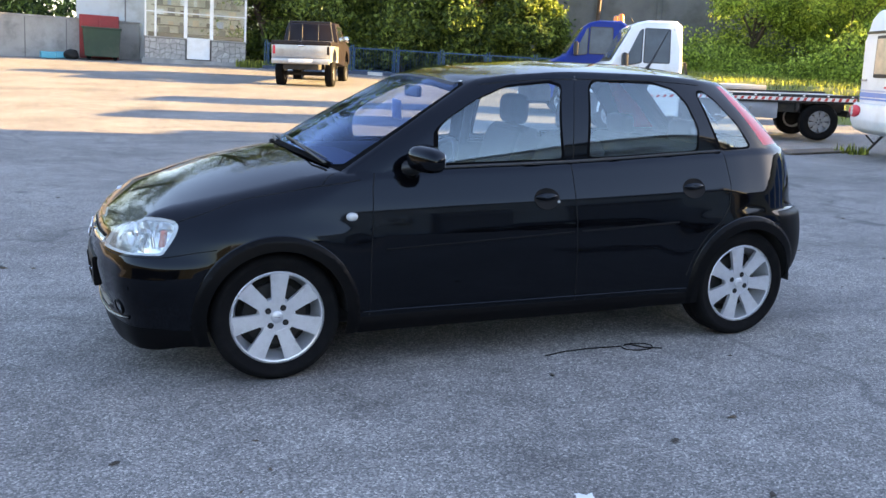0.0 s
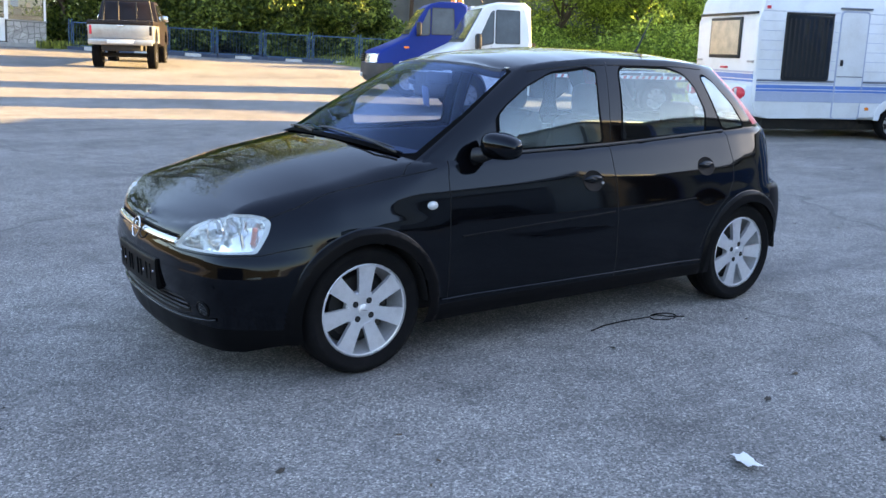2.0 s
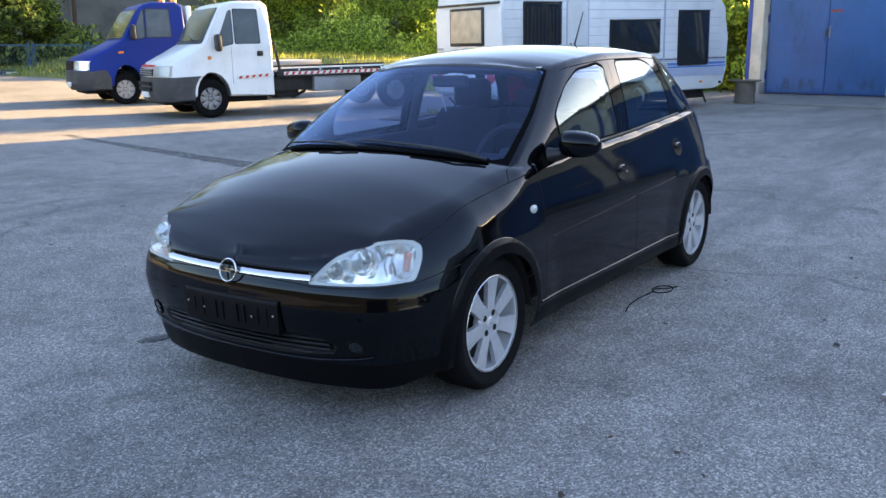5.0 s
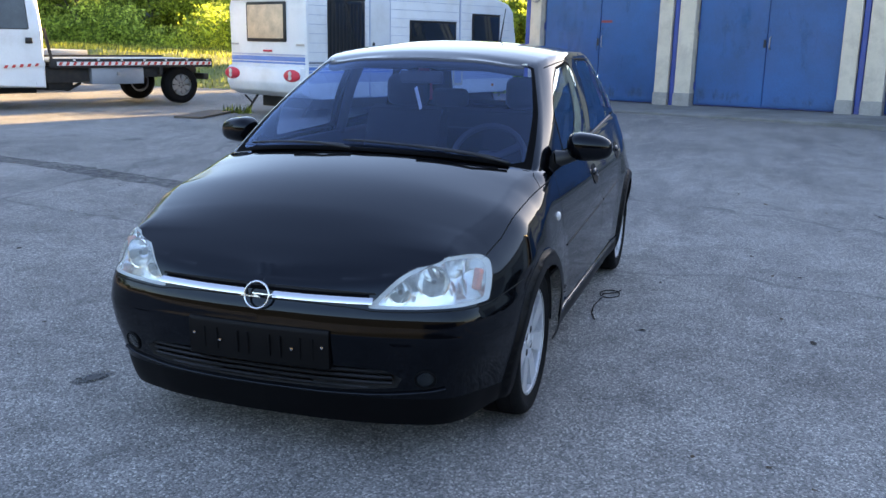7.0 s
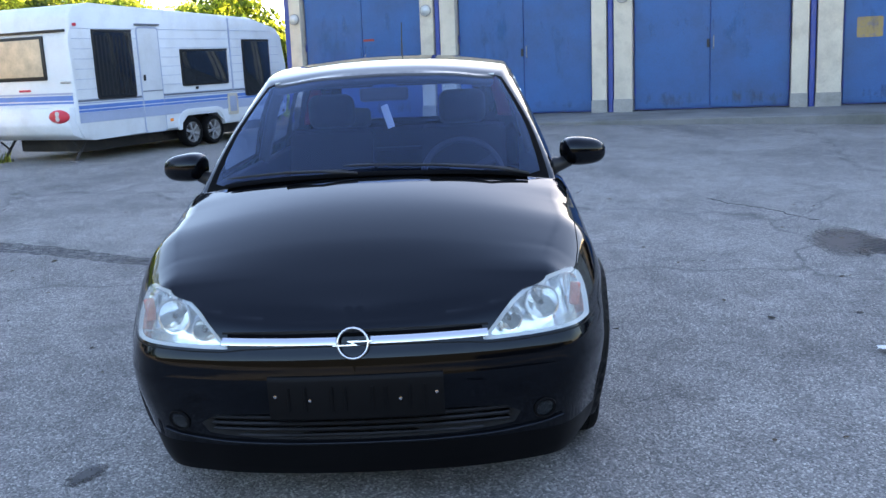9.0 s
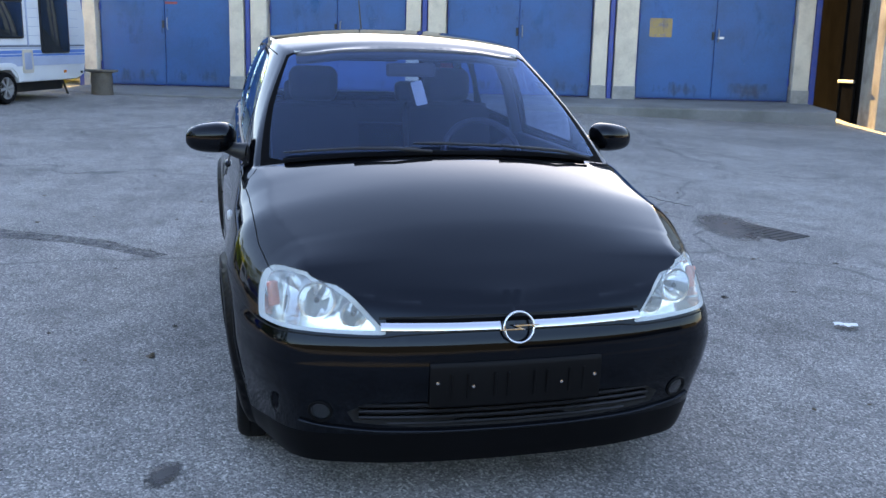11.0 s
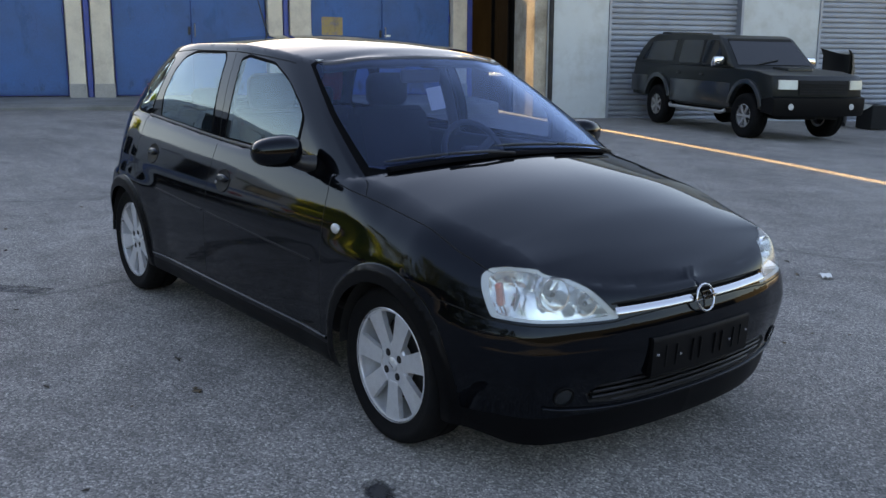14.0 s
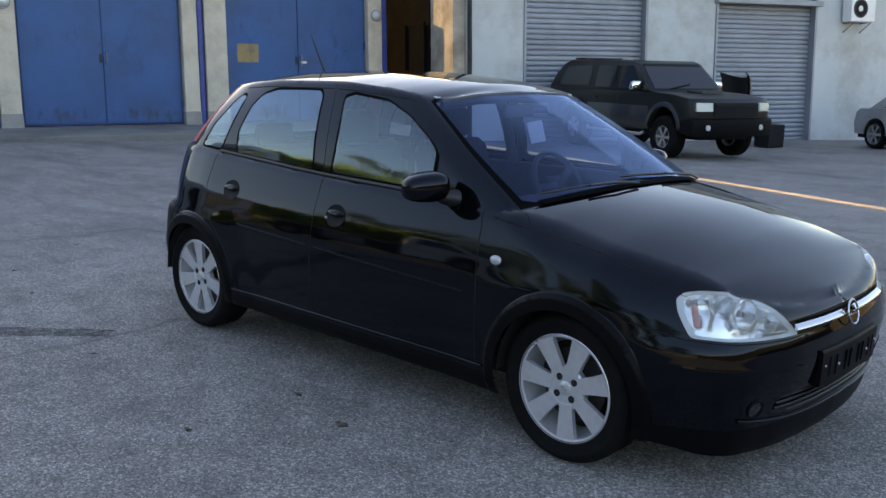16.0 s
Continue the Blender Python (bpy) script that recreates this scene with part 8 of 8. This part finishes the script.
HEDGE = "broadleaf trees behind the blue fence"
# Back row made very tall: its unseen tops darken the car's reflections.
for k, (x, y, high, spread, mat) in enumerate([
    (2.0, 42.5, 19.5, 4.0, "leaf_dark"), (5.0, 41.0, 19.0, 4.0, "leaf_mid"), (8.2, 40.0, 20.0, 4.0, "leaf_dark"), (11.0, 38.0, 19.0, 3.8, "leaf_mid"), (13.6, 37.0, 19.4, 3.6, "leaf_dark"), (15.0, 34.2, 8.6, 2.4, "leaf_dark"), (-6.0, 48.0, 14.0, 4.5, "leaf_dark"), (-13.0, 49.0, 14.0, 4.5, "leaf_dark"), (24.0, 44.0, 13.0, 4.2, "leaf_dark"), (29.5, 41.0, 12.0, 4.0, "leaf_mid"), (33.5, 38.0, 12.0, 4.0, "leaf_mid"), (37.5, 34.5, 11.0, 4.0, "leaf_dark"),
    (5.6, 36.4, 5.2, 2.1, "leaf_mid"), (8.4, 34.6, 5.4, 2.2, "leaf_mid"), (11.0, 33.0, 5.6, 2.2, "leaf_mid"), (13.4, 31.4, 5.4, 2.1, "leaf_mid"), (15.3, 29.8, 3.6, 1.6, "leaf_mid")]):
    tree(x, y, high, spread, 20 + k, mat, "leafy broadleaf tree behind the blue fence", 24000 if high > 12 else 17000, 0.10, 0.08, HEDGE, 60 if high > 12 else 44)
LIME = "spring green trees behind the trucks"
for k, (x, y, high, spread, mat) in enumerate([
    (25.6, 28.2, 5.6, 2.3, "leaf_fresh"), (27.6, 24.8, 4.8, 2.3, "leaf_fresh"), (29.6, 29.2, 5.4, 2.3, "leaf_fresh"), (29.2, 25.6, 4.6, 2.4, "leaf_fresh"), (32.6, 24.8, 5.1, 2.4, "leaf_lime"), (31.6, 21.2, 4.8, 2.4, "leaf_lime"), (33.6, 18.0, 4.8, 2.3, "leaf_lime"), (35.4, 23.6, 5.0, 2.4, "leaf_lime"), (37.0, 20.4, 5.0, 2.4, "leaf_lime"), (38.5, 16.0, 4.6, 2.2, "leaf_lime")]):
    tree(x, y, high, spread, 50 + k, mat, "bright spring green tree behind the trucks", 22000, 0.08, 0.06, LIME, 40)
SIDE = "green trees beside the garages"
# Crowns nearest the garages get brighter leaves in place of sunlight on them.
for k, (x, y, high, spread, mat) in enumerate([(24.5, 9.6, 3.0, 1.6, "leaf_lime"), (22.5, 6.0, 3.9, 1.8, "leaf_lime"), (20.4, 4.6, 2.2, 1.2, "leaf_lime"), (27.0, 3.4, 4.0, 2.2, "leaf_fresh"), (31.5, 12.5, 3.8, 1.8, "leaf_lime"), (33.5, 16.5, 4.0, 1.6, "leaf_mid")]):
    tree(x, y, high, spread, 70 + k, mat, "green tree beside the row of garages", 7000, 0.11, 0.10, SIDE, 30)

FAR = "trees rising behind the caravan"
for k, (x, y, high, spread, mat) in enumerate([(42.6, 26.0, 5.6, 2.8, "leaf_lime"), (44.0, 23.4, 5.2, 2.6, "leaf_fresh"), (45.6, 20.8, 5.6, 2.6, "leaf_fresh"), (47.0, 18.0, 4.8, 2.5, "leaf_fresh"), (48.4, 14.6, 4.6, 2.4, "leaf_lime")]):
    tree(x, y, high, spread, 80 + k, mat, "spring green tree rising behind the caravan", 16000, 0.09, 0.06, FAR, 34)


def bare_tree(x, y, high, seed):
    """A leafless tree: limbs forking twice into twigs."""
    r = random.Random(seed)
    t = thing("bare_tree", spot(x, y, r.uniform(0, 360), 0, True), "leafless brown tree behind the caravan", "tree", "bare trees")
    part("trunk", tube([(0, 0, -0.3), (0.1, 0.05, high * 0.25), (0.05, 0.1, high * 0.5)], 0.1, 8, [high * 0.03, high * 0.024, high * 0.016]), "bark", t, smooth=60)
    for k in range(14):
        a, up = r.uniform(0, 6.28), r.uniform(0.15, 0.5)
        root = Vector((0.06, 0.06, high * up))
        tip = root + Vector((math.cos(a) * high * 0.36, math.sin(a) * high * 0.36, high * r.uniform(0.22, 0.5)))
        bend = root.lerp(tip, 0.5) + Vector((r.uniform(-0.2, 0.2), r.uniform(-0.2, 0.2), 0.12))
        limb = part("limb", tube([root, bend, tip], 0.03, 5, [high * 0.013, high * 0.008, high * 0.003]), "bark", t, smooth=60)
        for j in range(5):
            start = bend.lerp(tip, r.random())
            part("twig", tube([start, start + Vector((r.uniform(-0.5, 0.5), r.uniform(-0.5, 0.5), r.uniform(0.15, 0.7)))], 0.012, 4, [0.018, 0.006]), "bark", limb)


for k, (x, y, high) in enumerate([(47.6, 16.4, 4.6), (49.5, 13.6, 4.8), (50.5, 11.4, 4.4)]):
    bare_tree(x, y, high, 200 + k)


def grass_patch(name, x0, x1, y0, y1, count, high, seed, label, mound=0.0):
    """Blades over a stretch of ground, on a low mound where given."""
    r = np.random.RandomState(seed)
    vs, fs = [], []
    for k in range(count):
        a, b = r.uniform(0, 1), r.uniform(0, 1)
        x, y = x0 + (x1 - x0) * a, y0 + (y1 - y0) * b
        if 4 * min(a, 1 - a, b, 1 - b) < r.uniform(0, 0.5):
            continue
        z = ground_z(x, y) + mound * min(1, 5 * min(a, 1 - a)) * min(1, 5 * min(b, 1 - b))
        p = SLOPE @ Vector((x, y, z - 0.03))
        h, w, t, lean = high * r.uniform(0.5, 1.3), 0.02 * r.uniform(0.6, 1.6), r.uniform(0, 6.28), r.uniform(-0.4, 0.4)
        c, s = math.cos(t), math.sin(t)
        base = len(vs)
        vs += [(p.x - w * c, p.y - w * s, p.z), (p.x + w * c, p.y + w * s, p.z), (p.x + lean * h * 0.4 * s + w * 0.6 * c, p.y - lean * h * 0.4 * c, p.z + h * 0.6), (p.x + lean * h * s, p.y - lean * h * c, p.z + h)]
        fs += [(base, base + 1, base + 2), (base, base + 2, base + 3)]
    me = bpy.data.meshes.new(name)
    me.from_pydata(vs, [], fs)
    me.materials.append(M["grass"])
    return tagged(new(name, me), label, "grass", kind="stuff")


def build_bank():
    bm = bmesh.new()
    xs, ys = np.linspace(0, 1, 30), np.linspace(0, 1, 20)
    rows = []
    for b in ys:
        row = []
        for a in xs:
            x, y = 15.5 + 17 * a - 3 * b, 10.0 + 22 * b - 2.0 * a
            z = ground_z(x, y) + 0.75 * min(1, 5 * min(a, 1 - a)) * min(1, 5 * min(b, 1 - b)) + 0.08 * noise.noise(Vector((x, y, 0))) - 0.05
            row.append(bm.verts.new(SLOPE @ Vector((x, y, z))))
        rows.append(row)
    for r0, r1 in zip(rows, rows[1:]):
        for k in range(len(r0) - 1):
            bm.faces.new((r0[k], r0[k + 1], r1[k + 1], r1[k]))
    tagged(part("grass_bank", bm, surface("grassy_soil", (0.17, 0.19, 0.04), 0.95, 0, 20, 0.4, 1.0, 0.4, bump=0.8, bump_scale=15), smooth="full"), "low grassy bank behind the parked trucks", "bank", kind="structure")
    r = np.random.RandomState(5)
    vs, fs = [], []
    for k in range(26000):
        a, b = r.uniform(0.02, 0.98), r.uniform(0.02, 0.98)
        x, y = 15.5 + 17 * a - 3 * b, 10.0 + 22 * b - 2.0 * a
        z = ground_z(x, y) + 0.75 * min(1, 5 * min(a, 1 - a)) * min(1, 5 * min(b, 1 - b)) - 0.08
        p = SLOPE @ Vector((x, y, z))
        h, w, t, lean = 0.14 * r.uniform(0.5, 1.5), 0.016 * r.uniform(0.6, 1.6), r.uniform(0, 6.28), r.uniform(-0.5, 0.5)
        c, s = math.cos(t), math.sin(t)
        base = len(vs)
        vs += [(p.x - w * c, p.y - w * s, p.z), (p.x + w * c, p.y + w * s, p.z), (p.x + lean * h * s, p.y - lean * h * c, p.z + h)]
        fs.append((base, base + 1, base + 2))
    me = bpy.data.meshes.new("bank_grass")
    me.from_pydata(vs, [], fs)
    me.materials.append(M["grass"])
    tagged(new("bank_grass", me), "tall spring grass on the bank", "grass", kind="stuff")


build_bank()
grass_patch("kiosk_weeds", 4.2, 6.2, 33.2, 34.6, 900, 0.3, 9, "weeds beside the kiosk")
grass_patch("caravan_weeds", 10.0, 10.5, 7.0, 7.6, 130, 0.17, 10, "weeds growing under the caravan")


def build_slope():
    """The overgrown slope behind the low wall."""
    r = random.Random(3)
    cs, rs = [], []
    for k in range(60):
        cs.append((r.uniform(-22, -1.2), r.uniform(38.5, 44), r.uniform(0.5, 3.2)))
        rs.append(r.uniform(0.6, 1.3))
    me = leaf_mesh("slope_scrub", cs, rs, 12000, 0.15, 33, "leaf_dark")
    tagged(part("slope_scrub", me, "leaf_dark", None, "", Matrix.Translation((0, 0, 0.8))), "dark scrub on the slope behind the wall", "scrub", kind="stuff")


build_slope()


def soaked():
    """Oil that has sunk into the asphalt: dense in its middle, broken up by the grain at its edge."""
    m, n, l, b = nodes_of("oil_stain")
    tex = n.new("ShaderNodeTexCoord")
    flat, far = n.new("ShaderNodeVectorMath"), n.new("ShaderNodeVectorMath")
    flat.operation, flat.inputs[1].default_value = "MULTIPLY", (2.0, 2.0, 0.0)
    far.operation, far.inputs[1].default_value = "DISTANCE", (1.0, 1.0, 0.0)
    l.new(tex.outputs["Generated"], flat.inputs[0])
    l.new(flat.outputs[0], far.inputs[0])
    add = n.new("ShaderNodeMath")
    add.operation = "SUBTRACT"
    l.new(noise_node(n, l, tex.outputs["Object"], 38.0, 8.0, 0.75), add.inputs[0])
    half = n.new("ShaderNodeMath")
    half.operation, half.inputs[1].default_value = "MULTIPLY", 0.55
    l.new(far.outputs["Value"], half.inputs[0])
    l.new(half.outputs[0], add.inputs[1])
    l.new(ramp_node(n, l, add.outputs[0], [(0.0, grey(0.0)), (0.30, grey(0.85))]), b.inputs["Alpha"])
    b.inputs["Base Color"].default_value, b.inputs["Roughness"].default_value = (0.03, 0.03, 0.032, 1), 0.6
    return m


def litter():
    r = random.Random(6)
    for x, y, rot in ((-0.545, -2.245, 70), (-0.86, -2.856, 130)):
        bm = bmesh.new()
        n = 5
        g = [[bm.verts.new((0.028 * (i - 2) * r.uniform(0.7, 1.2), 0.018 * (j - 2) * r.uniform(0.7, 1.2), 0.012 + 0.016 * r.random())) for i in range(n)] for j in range(n)]
        for j in range(n - 1):
            for i in range(n - 1):
                bm.faces.new((g[j][i], g[j][i + 1], g[j + 1][i + 1], g[j + 1][i]))
        tagged(part("paper_scrap", bm, "paper", None, "", spot(x, y, rot), smooth="full"), "crumpled white paper scrap on the asphalt", "litter")
    pts = [(0.06, -0.83, 0.004), (0.18, -0.795, 0.004), (0.32, -0.785, 0.004), (0.46, -0.80, 0.006)]
    pts += [(0.585 + 0.085 * math.cos(t), -0.835 + 0.055 * math.sin(t), 0.006) for t in np.linspace(2.6, 8.6, 24)]
    pts += [(0.57, -0.80, 0.008), (0.62, -0.86, 0.006), (0.70, -0.885, 0.004)]
    tagged(part("cable", tube(pts, 0.0030, 6), "rubber", None, "", SLOPE.copy(), smooth=60), "thin black cable looped on the asphalt", "cable")
    shapes = []
    for k in range(6):
        bm = bmesh.new()
        m_ = r.randint(5, 8)
        ring = [bm.verts.new((0.03 * r.uniform(0.5, 1.2) * math.cos(2 * math.pi * j / m_), 0.014 * r.uniform(0.5, 1.3) * math.sin(2 * math.pi * j / m_), 0.003 + 0.006 * r.random())) for j in range(m_)]
        top = bm.verts.new((0, 0, 0.012))
        for j in range(m_):
            bm.faces.new((ring[j], ring[(j + 1) % m_], top))
        me = bpy.data.meshes.new("dry_leaf")
        bm.to_mesh(me)
        bm.free()
        me.materials.append(surface("dry_leaf_%d" % k, (0.05, 0.04, 0.03) if k % 2 else (0.09, 0.065, 0.04), 0.9))
        shapes.append(me)
    fixed = [(-0.04, -1.09), (-1.455, -1.67), (-0.03, 1.62)]
    while len(fixed) < 130:
        x, y = r.uniform(-3.8, 5.0), r.uniform(-4.2, 4.8)
        if (abs(x) > 2.2 or abs(y) > 1.0) and math.hypot(x + 4, y) > 0.5:
            fixed.append((x, y))
    for x, y in fixed:
        ob = new("dry_leaf", r.choice(shapes))
        k = r.uniform(0.5, 1.15)
        ob.matrix_world = spot(x, y, r.uniform(0, 360)) @ Matrix.Diagonal((k, k, k, 1))
        tagged(ob, "small dry brown leaf on the asphalt", "leaf", "dry leaves on the asphalt")
    # damp spots
    wet = soaked()
    for x, y, a, b in ((-1.55, 1.03, 0.11, 0.06), (-2.75, -0.60, 0.10, 0.05), (1.92, -3.05, 0.62, 0.30), (-2.6, 1.9, 0.12, 0.06)):
        out = [(a * math.cos(t) * r.uniform(0.75, 1.1), b * math.sin(t) * r.uniform(0.75, 1.1)) for t in np.linspace(0, 2 * math.pi, 26, endpoint=False)]
        bm = prism(out, 0.003, "xy", 0.001)
        tagged(part("oil_stain", bm, wet, None, "", spot(x, y, -20)), "dark oil stain on the asphalt", "stain")
    drain = thing("drain_cover", spot(1.72, -3.24, 23), "rusty slotted drain cover in the asphalt", "drain")
    part("cover_frame", box_mesh((-0.25, -0.19, -0.02), (0.25, 0.19, 0.004), 0.003, 1), "chassis", drain)
    for k in range(7):
        part("bar", box_mesh((-0.22 + 0.066 * k, -0.16, 0.002), (-0.19 + 0.066 * k, 0.16, 0.009), 0.003, 1), "chassis", drain)


litter()


def shrubs(name, ends, wide, count, high, seed, mat, label, size=0.14):
    """A dense mass of undergrowth along a line, fuller at its foot."""
    r = random.Random(seed)
    (x0, y0), (x1, y1) = ends
    n = Vector((y0 - y1, x1 - x0)).normalized()
    cs, rs = [], []
    for k in range(90):
        t, o = r.random(), r.uniform(0, wide)
        x, y = x0 + (x1 - x0) * t + n.x * o, y0 + (y1 - y0) * t + n.y * o
        z = ground_z(x, y) + high * r.random() ** 1.4 * (0.6 + 0.4 * math.sin(9 * t + seed))
        cs.append(tuple(SLOPE @ Vector((x, y, z))))
        rs.append(r.uniform(0.45, 0.95))
    me = leaf_mesh(name, cs, rs, count, size, seed, mat)
    tagged(part(name, me, mat), label, "undergrowth", kind="stuff")


# Two leaf tones put the hedge's sunlit front and shaded depth into colour.
shrubs("hedge_undergrowth", ((3.4, 36.8), (17.0, 27.6)), 2.6, 26000, 3.4, 91, "leaf_mid", "dense sunlit undergrowth behind the blue fence", 0.12)
shrubs("hedge_shade", ((3.0, 38.6), (16.0, 31.6)), 2.5, 18000, 5.2, 92, "leaf_dark", "undergrowth behind the fence, leaves toned dark for its shaded depth", 0.15)
shrubs("bank_undergrowth", ((23.8, 19.0), (27.0, 11.5)), 3.0, 24000, 2.0, 93, "leaf_lime", "bright spring undergrowth on the grassy bank", 0.085)
shrubs("bank_thicket", ((20.5, 27.5), (24.0, 19.0)), 3.0, 30000, 2.3, 95, "leaf_fresh", "green thicket on the grassy bank", 0.08)
# Lime leaves carry sunlight in their colour, as the bushes stand in shade.
shrubs("garage_undergrowth", ((19.0, 7.5), (20.5, 4.2)), 2.0, 7000, 2.2, 94, "leaf_lime", "spring green bushes beside the garages, toned as sunlit", 0.10)


def worn_bitumen():
    """Thin old bitumen, worn through to the stones in places."""
    m = surface("old_bitumen", (0.07, 0.07, 0.073), 0.8, 0, 60, 0.3, 3, 0.3, bump=0.4, bump_scale=60)
    n, l = m.node_tree.nodes, m.node_tree.links
    co = n.new("ShaderNodeTexCoord").outputs["Object"]
    l.new(ramp_node(n, l, noise_node(n, l, co, 16.0, 8.0, 0.75), [(0.33, grey(0.05)), (0.62, grey(0.65))]), n["Principled BSDF"].inputs["Alpha"])
    return m


def tar_line():
    """Bitumen run into an old joint of the yard."""
    path = spline([(4.3, 10.5), (3.9, 8.5), (3.5, 6.3), (3.35, 5.4), (3.13, 4.55), (2.95, 3.75), (2.68, 3.1), (2.25, 2.3), (1.95, 1.72), (1.45, 1.2)], 10)
    r = random.Random(9)
    bm = bmesh.new()
    rows = []
    for k, (x, y) in enumerate(path):
        t = path[min(k + 1, len(path) - 1)] - path[max(k - 1, 0)]
        t = t / np.linalg.norm(t)
        wide = np.interp(y, (1.2, 2.5, 4.5, 6.5, 9), (0.06, 0.12, 0.20, 0.15, 0.08))
        a, b = wide * r.uniform(0.85, 1.2), wide * r.uniform(0.85, 1.2)
        rows.append([bm.verts.new(SLOPE @ Vector((x - t[1] * o, y + t[0] * o, ground_z(x, y) + h))) for o, h in ((-a, -0.01), (-a * 0.9, 0.003), (b * 0.9, 0.003), (b, -0.01))])
    for p, q in zip(rows, rows[1:]):
        for k in range(3):
            bm.faces.new((p[k], p[k + 1], q[k + 1], q[k]))
    tagged(part("tar_seam", bm, worn_bitumen()), "dark bitumen seam across the asphalt", "seam", kind="structure")


tar_line()


def crack(points, label):
    """A hairline break in the asphalt, filled with dark dirt."""
    r = random.Random(12)
    path = spline(points, 10)
    bm = bmesh.new()
    rows = []
    for k, (x, y) in enumerate(path):
        t = path[min(k + 1, len(path) - 1)] - path[max(k - 1, 0)]
        t = t / np.linalg.norm(t)
        x, y, w = x + r.uniform(-0.02, 0.02), y + r.uniform(-0.02, 0.02), r.uniform(0.004, 0.011)
        rows.append([bm.verts.new(SLOPE @ Vector((x - t[1] * o, y + t[0] * o, ground_z(x, y) + h))) for o, h in ((-w, -0.01), (-w * 0.8, 0.003), (w * 0.8, 0.003), (w, -0.01))])
    for p, q in zip(rows, rows[1:]):
        for k in range(3):
            bm.faces.new((p[k], p[k + 1], q[k + 1], q[k]))
    tagged(part("crack", bm, "chassis"), label, "crack", kind="structure")


crack([(4.1, -2.65), (3.75, -2.78), (3.4, -3.0), (3.1, -3.08), (2.8, -3.2)], "crack in the asphalt by the drain")
